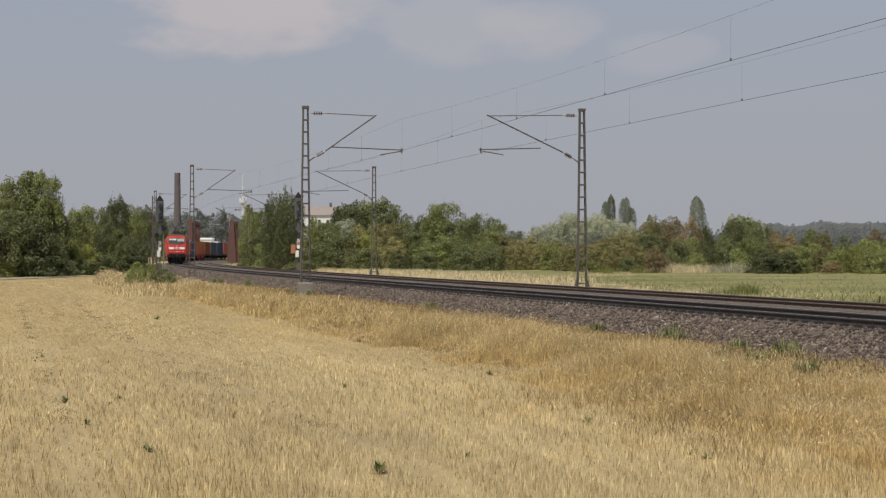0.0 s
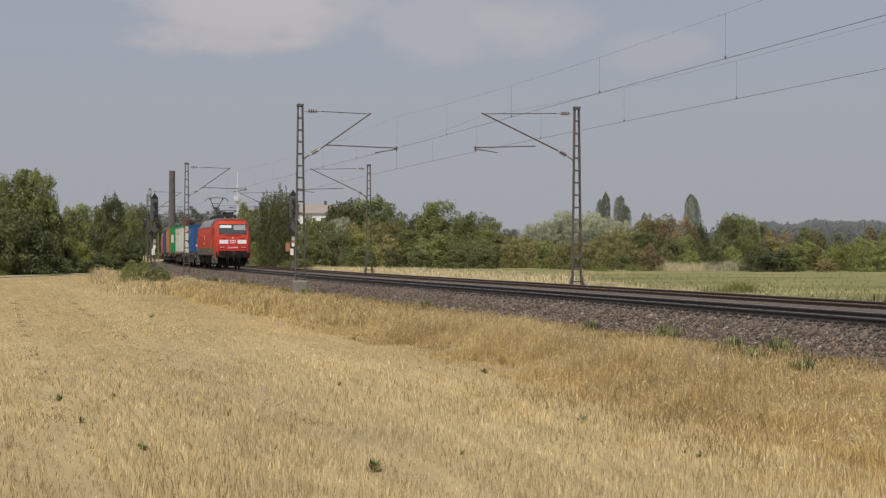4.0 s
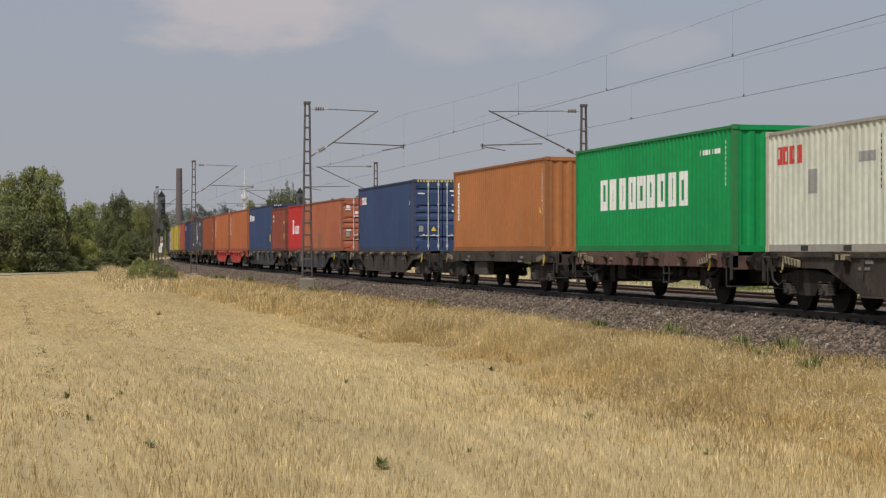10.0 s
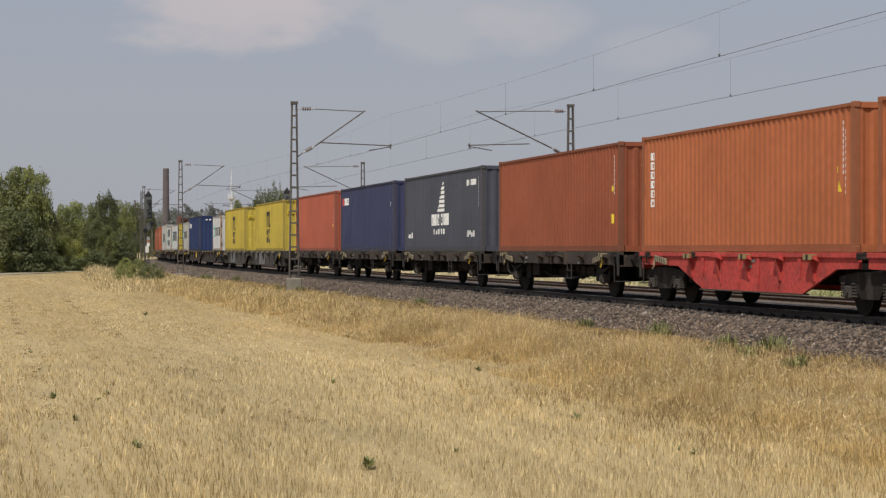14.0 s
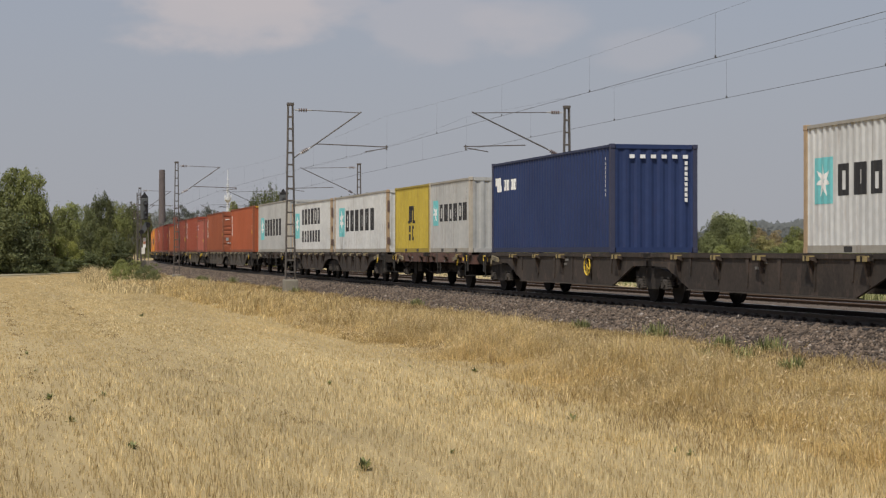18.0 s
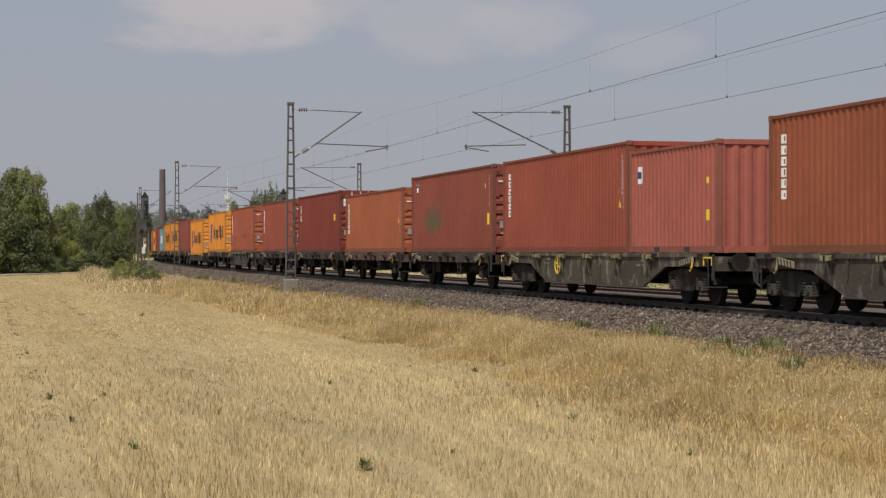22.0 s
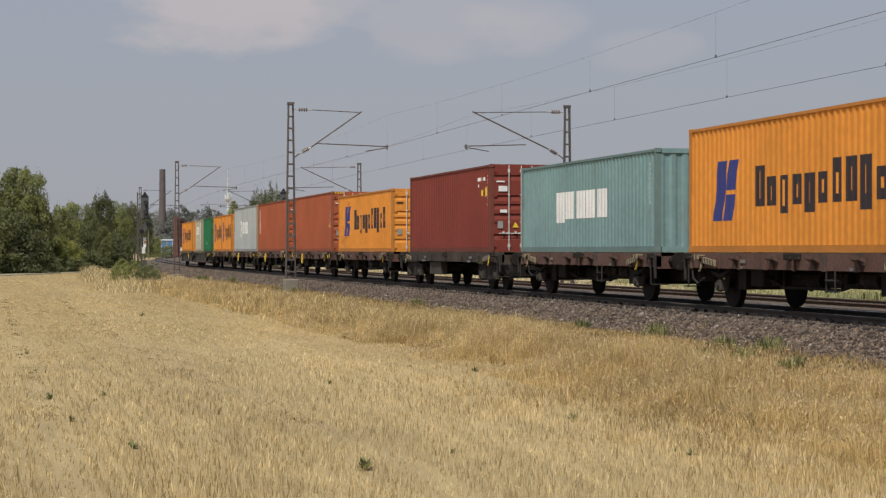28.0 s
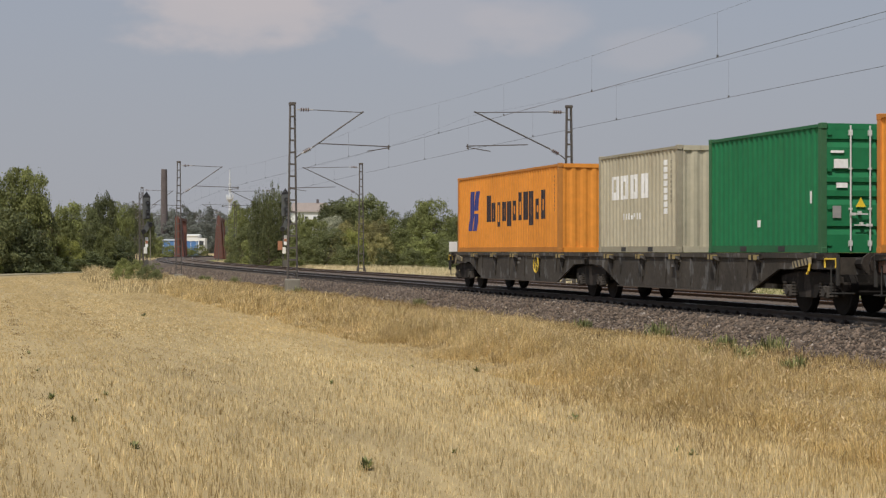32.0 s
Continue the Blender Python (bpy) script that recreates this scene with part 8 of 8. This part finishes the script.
W_BLACK = wagon_paint("black", (0.021, 0.022, 0.026), (0.048, 0.047, 0.050), (0.088, 0.092, 0.104))
W_BROWN = wagon_paint("brown", (0.026, 0.020, 0.016), (0.050, 0.036, 0.027), (0.066, 0.046, 0.035))
W_RED = wagon_paint("red", (0.52, 0.052, 0.042), (0.44, 0.055, 0.044), (0.36, 0.055, 0.045))
W_DUN = wagon_paint("dun", (0.044, 0.036, 0.026), (0.080, 0.064, 0.046), (0.15, 0.135, 0.115))
W_GREY = wagon_paint("grey", (0.030, 0.023, 0.016), (0.062, 0.053, 0.043), (0.115, 0.112, 0.108))
W_KHAKI = wagon_paint("khaki", (0.040, 0.030, 0.020), (0.095, 0.080, 0.056), (0.20, 0.175, 0.125))
W_RUSTY = wagon_paint("rusty", (0.135, 0.058, 0.043), (0.085, 0.055, 0.043), (0.055, 0.042, 0.036))
F60 = [-7.1, 7.1]


def wagons():
    out = []
    def w(p, ob):
        out.append((ob, p, 0.0))
    w(30.2, fish_wagon(18.6, F60, W_BLACK, None, False, "blackened grey"))
    w(49.7, fish_wagon(19.6, F60, W_BROWN, None, False, "dusty brown"))
    w(66.8, two_axle(13.7, W_RUSTY, None))
    w(82.3, straight_wagon(16.8, [-5.6, 5.6], W_BROWN))
    w(101.0, fish_wagon(19.6, F60, W_BROWN, None, False, "dusty brown"))
    w(121.4, fish_wagon(19.6, F60, W_BLACK, False, False, "blackened grey"))
    w(141.1, fish_wagon(19.6, F60, W_BLACK, False, False, "black"))
    w(164.5, fish_wagon(26.7, [-11.2, 0, 11.2], W_RED, None, False, "red articulated"))
    for p in (185.05, 199.5, 213.8, 227.6):
        w(p, two_axle(13.7, W_BROWN, None, "brown"))
    worn = fish_wagon(33.0, [-14.2, 0, 14.2], W_GREY, False, False, "weathered brown-grey articulated", -0.25)
    w(253.4, worn)
    for y, r in ((-6.0, 1.45), (9.6, 1.3)):      # repainted lengths of the side
        part("paint_patch", box(bmesh.new(), -1.2665, -1.2605, y - r, y + r, 0.41, 1.12), M_REPAINT, worn, "pale blue-grey repainted panel")
    w(287.4, fish_wagon(33.6, [-14.4, 0, 14.4], W_BROWN, True, False, "brown articulated"))
    w(311.75, two_axle(13.6, W_RUSTY, True))
    w(332.2, fish_wagon(26.7, [-11.2, 0, 11.2], W_BROWN, None, True, "brown articulated"))
    w(352.5, two_axle(13.7, W_BROWN, None, "dark brown"))
    w(376.3, fish_wagon(32.0, [-13.8, 0, 13.8], W_DUN, None, False, "dirty grey-brown articulated"))
    w(403.2, fish_wagon(19.6, F60, W_KHAKI, True, False, "worn grey and ochre"))
    for p, c in ((419.8, W_BROWN), (433.8, W_RUSTY), (447.75, W_BROWN), (461.85, W_BROWN)):
        w(p, two_axle(13.7, c, None, "brown"))
    w(478.5, fish_wagon(17.0, [-5.9, 5.9], W_GREY, None, False, "grey"))
    w(494.9, two_axle(13.7, W_RUSTY, None))
    w(512.6, straight_wagon(18.0, [-7.2, 7.2], W_BROWN, True, kit=False))
    for p in (528.0, 542.0, 556.15, 570.6):
        w(p, two_axle(13.8, W_RUSTY, None))
    w(586.5, straight_wagon(16.4, [-5.6, 5.6], W_BROWN))
    for p in (602.15, 616.2, 630.2, 643.7, 657.3):
        w(p, two_axle(13.6, W_RUSTY, True if 610 < p < 650 else None, "rust-brown", 610 < p < 650))
    last = fish_wagon(33.4, [-14.3, 0, 14.3], W_GREY, True, False, "grey articulated")
    w(681.0, last)
    part("tail_plate", rbox(-1.25, -0.95, 16.15, 16.18, 1.25, 1.6, 0.005), M_WHITE, last, "white tail marker plate")
    return out


MOVING += wagons()

# ---- the engine ----
def engine():
    t = thing("electric_locomotive", "red electric freight locomotive with a grey skirt and roof", "locomotive")
    h = 9.65
    W = 1.49
    # half cross-section from the sole up to the roof crown
    prof = [(1.43, 1.02), (W, 1.10), (W, 1.62), (W, 2.35), (W - 0.03, 3.05), (1.10, 3.84), (0.95, 3.91), (0.0, 3.95)]

    def front_y(z):      # setback of the cab's front by height
        return float(np.interp(z, [0.9, 2.40, 2.52, 3.65, 3.90], [0.0, 0.10, 0.14, 0.68, 0.98]))

    rings = []
    for e, inset, back in ((-1, 0.29, 0.0), (-1, 0.20, 0.12), (-1, 0.09, 0.55), (-1, 0.0, 2.3), (1, 0.0, 2.3), (1, 0.09, 0.55), (1, 0.20, 0.12), (1, 0.29, 0.0)):
        cab = back < 0.7
        ring = []
        for x, z in prof:
            xx, zz = x, z
            if cab:      # the cab is boxier than the engine room
                xx, zz = {3.84: (1.32, 3.72), 3.91: (1.12, 3.86), 3.95: (0.0, 3.90), 3.05: (W - 0.04, 3.05)}.get(z, (x, z))
            elif z == 3.05:
                xx, zz = W - 0.02, 3.27
            xx = max(0.0, xx - inset * (1 if x > 0.1 else 0))
            ring.append((xx, e * (h - 0.35 - back - front_y(zz)) if cab else e * (h - 0.35 - back), zz))
        rings.append(ring)
    bm = bmesh.new()
    vr = []
    for r in rings:
        vr.append([bm.verts.new((-x, y, z)) for x, y, z in r] + [bm.verts.new((x, y, z)) for x, y, z in r[:-1][::-1]])
    n = len(vr[0])
    for a, b in zip(vr, vr[1:]):
        for k in range(n - 1):
            bm.faces.new((a[k], a[k + 1], b[k + 1], b[k]))
        bm.faces.new((a[n - 1], a[0], b[0], b[n - 1]))
    for ring in (vr[0], vr[-1]):
        m = n // 2
        for k in range(m):
            i, j = k, n - 1 - k
            if j - 1 > i + 1:
                bm.faces.new((ring[i], ring[i + 1], ring[j - 1], ring[j]))
            elif j - 1 == i + 1:
                bm.faces.new((ring[i], ring[i + 1], ring[j]))
    for e in (-1, 1):
        bmesh.ops.bisect_plane(bm, geom=bm.verts[:] + bm.edges[:] + bm.faces[:], plane_co=(0, e * (h - 1.35), 0), plane_no=(0, 1, 0), dist=1e-5)
    bm.normal_update()
    for f in bm.faces:
        c = f.calc_center_median()
        mid = abs(c.y) < h - 2.4
        f.material_index = 0
        if mid and c.z > 3.28:
            f.material_index = 2
        elif not mid and c.z > 3.74:
            f.material_index = 4
        # front face: the dimmer light there is painted in by this red
        elif abs(f.normal.y) > 0.9 and c.z < 2.5:
            f.material_index = 3
        elif abs(c.y) < h - 1.35 and c.z < 1.6 and abs(f.normal.y) < 0.5:
            f.material_index = 1
    bmesh.ops.recalc_face_normals(bm, faces=bm.faces[:])
    hull = part("body", bm, [M_RED, M_LGREY, M_ROOFGREY, M_FRONTSHADE, M_SOOT], t, "red steel body with grey skirt and roof", True)
    hull.data.set_sharp_from_angle(angle=radians(32))
    for e in (-1, 1):
        def fy(z, proud=0.012):
            return e * (h - 0.35 - front_y(z) + proud)
        def pane(name, x0, x1, z0, z1, m, parent, proud=0.02, label="", thick=0.03):
            bm = bmesh.new()
            q = [(x0, z0), (x1, z0), (x1, z1), (x0, z1)]
            lo = [bm.verts.new((x, fy(z, proud), z)) for x, z in q]
            hi = [bm.verts.new((x, fy(z, proud - thick), z)) for x, z in q]
            bm.faces.new(lo); bm.faces.new(hi[::-1])
            for i in range(4):
                bm.faces.new((lo[i], hi[i], hi[(i + 1) % 4], lo[(i + 1) % 4]))
            return part(name, bm, m, parent, label)
        pane("window_surround", -1.09, 1.09, 2.70, 3.48, M_BLACK, t, 0.014, "black windscreen surround")
        for sx in (-1, 1):
            x0, x1 = sorted((sx * 0.04, sx * 1.04))
            wnd = pane("windscreen", x0, x1, 2.76, 3.43, M_GLASS, t, 0.024, "dark reflecting cab windscreen")
            # left pane has a blind; the right one's grey is a painted reflection
            pane("blind", x0 + 0.04, x1 - 0.04, 3.18 if sx < 0 else 3.02, 3.39, M_BLIND if sx < 0 else M_PANEREFLECT, wnd, 0.030, "pale sun blind" if sx < 0 else "grey sun screen", 0.004)
            part("wiper", tube(bmesh.new(), [(sx * 0.95, fy(2.66, 0.05), 2.66), (sx * 0.99, fy(2.85, 0.05), 2.85)], 0.014, 4), M_BLACK, wnd)
            x0, x1 = sorted((sx * 0.36, sx * 1.05))
            pane("white_panel", x0, x1, 1.95, 2.25, M_WHITE, t, 0.018, "white painted panel")
            x0, x1 = sorted((sx * 0.63, sx * 1.02))
            hl = pane("headlight", x0, x1, 1.59, 1.73, M_SEAM, t, 0.03, "round headlights in a dark red frame")
            for q in (0.73, 0.92):
                part("lens", tube(bmesh.new(), [(sx * q, fy(1.66, 0.03), 1.66), (sx * q, fy(1.66, 0.05), 1.66)], 0.058, 10), M_LAMPWARM, hl)
            part("buffer", tube(bmesh.new(), [(sx * 0.875, e * (h - 0.5), 1.06), (sx * 0.875, e * (h + 0.12), 1.06)], 0.13, 10), M_LGREY, t)
            part("buffer_plate", rbox(sx * 0.875 - 0.29, sx * 0.875 + 0.29, min(e * (h + 0.12), e * (h + 0.18)), max(e * (h + 0.12), e * (h + 0.18)), 0.84, 1.26, 0.04), M_DARK, t)
            bm = slab(bmesh.new(), [(e * (h - 2.5), 1.03), (e * (h - 1.75), 0.80), (e * (h - 0.67), 0.76), (e * (h - 0.67), 1.03)], "x", *sorted((sx * 1.30, sx * 1.40)))
            part("skirt_corner", bm, M_LGREY, t)
            part("corner_fairing", rbox(sx * 1.29 - 0.1, sx * 1.29 + 0.1, min(e * (h - 0.66), e * (h - 0.40)), max(e * (h - 0.66), e * (h - 0.40)), 0.76, 1.06, 0.03), M_RED, t, "red lower cab corner")
            part("corner_step", rbox(sx * 1.28 - 0.09, sx * 1.28 + 0.09, min(e * (h - 0.75), e * (h - 0.3)), max(e * (h - 0.75), e * (h - 0.3)), 0.42, 0.80, 0.02), M_OLIVE, t)
            part("hand_rail", tube(bmesh.new(), [(sx * 0.55, fy(2.36, 0.0), 2.36), (sx * 0.58, fy(2.36, 0.05), 2.37), (sx * 0.85, fy(2.36, 0.05), 2.37), (sx * 0.88, fy(2.36, 0.0), 2.36)], 0.022, 5), M_FRONTSHADE, t)
        badge = pane("badge", -0.21, 0.21, 1.98, 2.24, M_WHITE, t, 0.018, "white badge with red frame and bars")
        pane("badge_mark", -0.17, -0.02, 2.03, 2.19, M_LOGO_R, badge, 0.024, "", 0.005)
        pane("badge_mark", 0.03, 0.17, 2.03, 2.19, M_LOGO_R, badge, 0.024, "", 0.005)
        for i in range(7):
            pane("number_bar", -0.38 + i * 0.115, -0.31 + i * 0.115, 1.61, 1.70, M_WHITE, t, 0.016, "", 0.006)
        part("upper_lamp", tube(bmesh.new(), [(0, fy(2.42, 0.0), 2.42), (0, fy(2.42, 0.05), 2.42)], 0.06, 10), M_LAMP, t)
        pane("lower_rail", -0.60, 0.60, 2.60, 2.64, M_SEAM, t, 0.045, "dark red grab rail under the windscreen", 0.02)
        pane("apron", -1.12, 1.12, 1.03, 1.40, M_DARK, t, 0.02, "dark front apron under the lights")
        part("buffer_beam", rbox(-1.32, 1.32, min(e * (h - 0.75), e * (h - 0.38)), max(e * (h - 0.75), e * (h - 0.38)), 0.84, 1.30, 0.03), M_DARK, t)
        part("snow_plough", slab(bmesh.new(), [(-0.95, 0.2), (0.95, 0.2), (1.15, 0.85), (-1.15, 0.85)], "y", e * (h - 0.75), e * (h - 0.68)), M_WHEEL, t)
        part("coupling_hook", rbox(-0.09, 0.09, min(e * (h - 0.4), e * (h + 0.02)), max(e * (h - 0.4), e * (h + 0.02)), 0.90, 1.12, 0.02), M_DARK, t)
        bm = tube(bmesh.new(), [(0.0, e * (h - 0.02), 0.95), (0.05, e * (h + 0.04), 0.62), (0.0, e * (h - 0.02), 0.50)], 0.05, 6)
        part("screw_coupling", bm, M_DARK, t)
        for x in (-0.55, -0.4, 0.4, 0.55):
            part("brake_hose", tube(bmesh.new(), [(x, e * (h - 0.38), 0.98), (x * 0.97, e * (h - 0.2), 0.80), (x * 0.9, e * (h - 0.25), 0.45)], 0.03, 5), M_BLACK, t)
        for sx in (-1, 1):
            bm = slab(bmesh.new(), [(e * (h - 1.40), 2.60), (e * (h - 1.95), 2.60), (e * (h - 1.95), 3.20), (e * (h - 1.62), 3.20)], "x", sx * 1.36, sx * 1.44)
            part("side_window", bm, M_SIDEGLASS, t, "dark cab side window")
            bm = box(bmesh.new(), sx * 1.492 - 0.006, sx * 1.492 + 0.006, min(e * (h - 2.15), e * (h - 2.17)), max(e * (h - 2.15), e * (h - 2.17)), 1.2, 3.1)
            box(bm, sx * 1.492 - 0.006, sx * 1.492 + 0.006, min(e * (h - 2.85), e * (h - 2.88)), max(e * (h - 2.85), e * (h - 2.88)), 1.2, 3.1)
            part("door_seam", bm, M_SEAM, t)
            for dy in (2.06, 2.96):
                part("door_rail", tube(bmesh.new(), [(sx * 1.52, e * (h - dy), 1.45), (sx * 1.53, e * (h - dy), 1.5), (sx * 1.53, e * (h - dy), 2.5), (sx * 1.50, e * (h - dy), 2.55)], 0.010, 5), M_RAILPALE, t, "worn pale door hand rail")
            part("cab_steps", rbox(sx * 1.33 - 0.1, sx * 1.33 + 0.1, min(e * (h - 2.2), e * (h - 2.75)), max(e * (h - 2.2), e * (h - 2.75)), 0.42, 0.98, 0.02), M_OLIVE, t)
            a = (W - 0.02, 3.27); b = (1.10, 3.84)
            for yy in (e * (h - 3.2),):
                q0, q1 = 0.15, 0.92
                p0 = (a[0] + (b[0] - a[0]) * q0 + 0.018, a[1] + (b[1] - a[1]) * q0 + 0.012); p1 = (a[0] + (b[0] - a[0]) * q1 + 0.018, a[1] + (b[1] - a[1]) * q1 + 0.012)
                bm = bmesh.new()
                bm.faces.new([bm.verts.new(c) for c in ((sx * p0[0], yy - 0.55, p0[1]), (sx * p0[0], yy + 0.55, p0[1]), (sx * p1[0], yy + 0.55, p1[1]), (sx * p1[0], yy - 0.55, p1[1]))])
                bmesh.ops.solidify(bm, geom=bm.faces[:], thickness=0.02)
                g = part("roof_vent", bm, M_LGREY, t, "grey louvred roof vent")
                for i in range(5):
                    u = 0.12 + 0.76 * i / 4
                    z = p0[1] + (p1[1] - p0[1]) * u; x = p0[0] + (p1[0] - p0[0]) * u
                    part("slat", tube(bmesh.new(), [(sx * (x + 0.012), yy - 0.5, z), (sx * (x + 0.012), yy + 0.5, z)], 0.022, 4), M_BLACK, g)
    for sx in (-1, 1):
        part("badge", rbox(sx * 1.492 - 0.006, sx * 1.492 + 0.006, -0.3, 0.12, 2.28, 2.62, 0.002), M_WHITE, t, "white badge with red bars")
        part("badge_mark", box(bmesh.new(), sx * 1.50 - 0.004, sx * 1.50 + 0.004, -0.24, 0.06, 2.34, 2.56), M_LOGO_R, t)
        bm = bmesh.new()
        for i in range(6):
            box(bm, sx * 1.492 - 0.005, sx * 1.492 + 0.005, -0.55 + i * 0.16, -0.45 + i * 0.16, 1.95, 2.03)
        part("number_marking", bm, M_WHITE, t)
        part("waist_line", box(bmesh.new(), min(sx * 1.485, sx * 1.496), max(sx * 1.485, sx * 1.496), -h + 2.4, h - 2.4, 3.22, 3.26), M_RED, t)
        for y in (-4.2, -1.6, 1.2, 4.0):
            part("skirt_hatch", rbox(min(sx * 1.488, sx * 1.5), max(sx * 1.488, sx * 1.5), y - 0.08, y + 0.08, 1.28, 1.46, 0.004), M_DARK, t)
        part("skirt_marks", box(bmesh.new(), min(sx * 1.488, sx * 1.496), max(sx * 1.488, sx * 1.496), -5.6, -4.8, 1.32, 1.37), M_WHITE, t)
    # underframe
    part("transformer", rbox(-1.2, 1.2, -2.3, 2.3, 0.35, 1.02, 0.05), M_DARK, t, "dark transformer tank under the floor")
    for p in (-4.95, 4.95):
        bm = bmesh.new()
        for sx in (-1, 1):
            x0, x1 = sorted((sx * 1.0, sx * 1.18))
            slab(bm, [(-2.3, 0.62), (-2.3, 0.86), (-0.8, 0.92), (0.8, 0.92), (2.3, 0.86), (2.3, 0.62), (0.8, 0.52), (0, 0.34), (-0.8, 0.52)], "x", x0, x1)
        box(bm, -1.0, 1.0, -0.4, 0.4, 0.5, 0.9)
        b = part("bogie", bm, M_DARK, t, "dark engine bogie frame")
        b.location.y = p
        for dy in (-1.33, 1.33):
            wheelset(b, dy, 0.60)
            for sx in (-1, 1):
                put("axle_box", "loco", lambda: rbox(-0.1, 0.1, -0.24, 0.24, -0.2, 0.2, 0.04), M_DARK, b, pose(sx * 1.12, dy, 0.60))
                put("damper", "loco", lambda: tube(bmesh.new(), [(0, -0.12, -0.2), (0, 0.1, 0.35)], 0.05, 6), M_LGREY, b, pose(sx * 1.22, dy * 0.55, 0.68))
                put("sand_pipe", "loco", lambda: tube(bmesh.new(), [(0, 0, 0.9), (0, 0.05, 0.5), (0, 0.25, 0.12)], 0.03, 5), M_DARK, b, pose(sx * 0.95, dy + (0.75 if dy > 0 else -0.95), 0))
    # roof gear
    part("roof_walk", box(bmesh.new(), -0.85, 0.85, -6.5, 6.5, 3.90, 3.975), M_ROOFGREY, t)
    part("roof_bar", tube(bmesh.new(), [(0.3, -5.0, 4.12), (0.3, 5.0, 4.12)], 0.025, 5), M_STEEL, t)
    for y in (-4, -1.4, 1.4, 4):
        part("roof_insulator", tube(bmesh.new(), [(0.3, y, 3.95), (0.3, y, 4.12)], 0.06, 8), M_BROWNCER, t)
    def pantograph(y, e, up):
        bm = bmesh.new()
        for x in (-0.5, 0.5):
            box(bm, x - 0.05, x + 0.05, y - 0.5, y + 0.9, 4.14, 4.24)
        box(bm, -0.55, 0.55, y - 0.55, y - 0.4, 4.12, 4.26); box(bm, -0.5, 0.5, y + 0.7, y + 0.85, 4.12, 4.26); box(bm, -0.28, 0.28, y - 0.35, y + 0.35, 4.16, 4.40)
        g = part("pantograph_base", bm, M_PANTO, t, "dark grimy pantograph frame")
        for x, q in ((-0.5, -0.45), (0.5, -0.45), (0.0, 0.8)):
            part("pantograph_insulator", tube(bmesh.new(), [(x, y + q, 3.90), (x, y + q, 4.15)], 0.10, 8), M_BLACK, g)
        part("spring_drum", tube(bmesh.new(), [(-0.42, y + 0.1, 4.30), (0.42, y + 0.1, 4.30)], 0.10, 8), M_PANTO, g)
        foot = Vector((0, y - 0.1, 4.32))
        knee = Vector((0, y + e * 1.35, 5.08)) if up else Vector((0, y + e * 1.7, 4.46))
        head = Vector((0, y + e * 0.25, CONTACT - 0.04)) if up else Vector((0, y - e * 0.1, 4.62))
        bm = tube(bmesh.new(), [foot, knee], 0.075, 6)
        tube(bm, [(0.16, y + e * 0.55, 4.26), knee + Vector((0.08, 0.1 * e, -0.12))], 0.022, 5)
        tube(bm, [(-0.16, y + e * 0.55, 4.26), knee + Vector((-0.08, 0.1 * e, -0.12))], 0.022, 5)
        part("lower_arm", bm, M_PANTO, g)
        part("knee_joint", tube(bmesh.new(), [knee - Vector((0.22, 0, 0)), knee + Vector((0.22, 0, 0))], 0.07, 8), M_PANTO, g)
        bm = bmesh.new()
        for x in (-0.52, 0.52):
            tube(bm, [knee + Vector((0.15 * (1 if x > 0 else -1), 0, 0)), head + Vector((x, 0, -0.13))], 0.034, 5)
        tube(bm, [(knee + head) * 0.5 + Vector((-0.3, 0, -0.06)), (knee + head) * 0.5 + Vector((0.3, 0, -0.06))], 0.016, 4)
        part("upper_arm", bm, M_PANTO, g)
        bm = bmesh.new()
        for q in (-0.19, 0.19):
            tube(bm, [(-0.97, head.y + q, head.z - 0.30), (-0.90, head.y + q, head.z - 0.14), (-0.76, head.y + q, head.z - 0.04), (-0.5, head.y + q, head.z - 0.01)], 0.022, 5)
            tube(bm, [(0.97, head.y + q, head.z - 0.30), (0.90, head.y + q, head.z - 0.14), (0.76, head.y + q, head.z - 0.04), (0.5, head.y + q, head.z - 0.01)], 0.022, 5)
            box(bm, -0.60, 0.60, head.y + q - 0.03, head.y + q + 0.03, head.z - 0.035, head.z + 0.015)
        for x in (-0.55, 0.55):
            box(bm, x - 0.07, x + 0.07, head.y - 0.22, head.y + 0.22, head.z - 0.13, head.z - 0.04)
        part("collector_head", bm, M_HEAD, g, "grey twin-strip collector head")
        if not up:
            bm = tube(bmesh.new(), [(-0.3, y - 0.5, 4.44), (-0.3, y + 1.3, 4.40)], 0.07, 6)
            tube(bm, [(0.3, y - 0.5, 4.44), (0.3, y + 1.3, 4.40)], 0.07, 6)
            part("folded_frame", bm, M_PANTO, g)
    pantograph(-5.3, 1, False)
    pantograph(5.3, 1, True)
    return t


MOVING.append((engine(), 10.6, 0.0))


# ---- what moves ----
FRONT0, SPEED, SLOWING = 258.15, 27.850, -0.00218   # where the engine's front is at the start, metres a second


def motions():
    """The train rolls along the near track past the viewer."""
    for ob, behind, z in MOVING:
        rows = []
        for k in range(33):
            t = float(k)
            s = FRONT0 - SPEED * t - SLOWING * t * t + behind
            rows.append((t, on_line(s, 0.0, z)))
        walk(ob, rows)


motions()
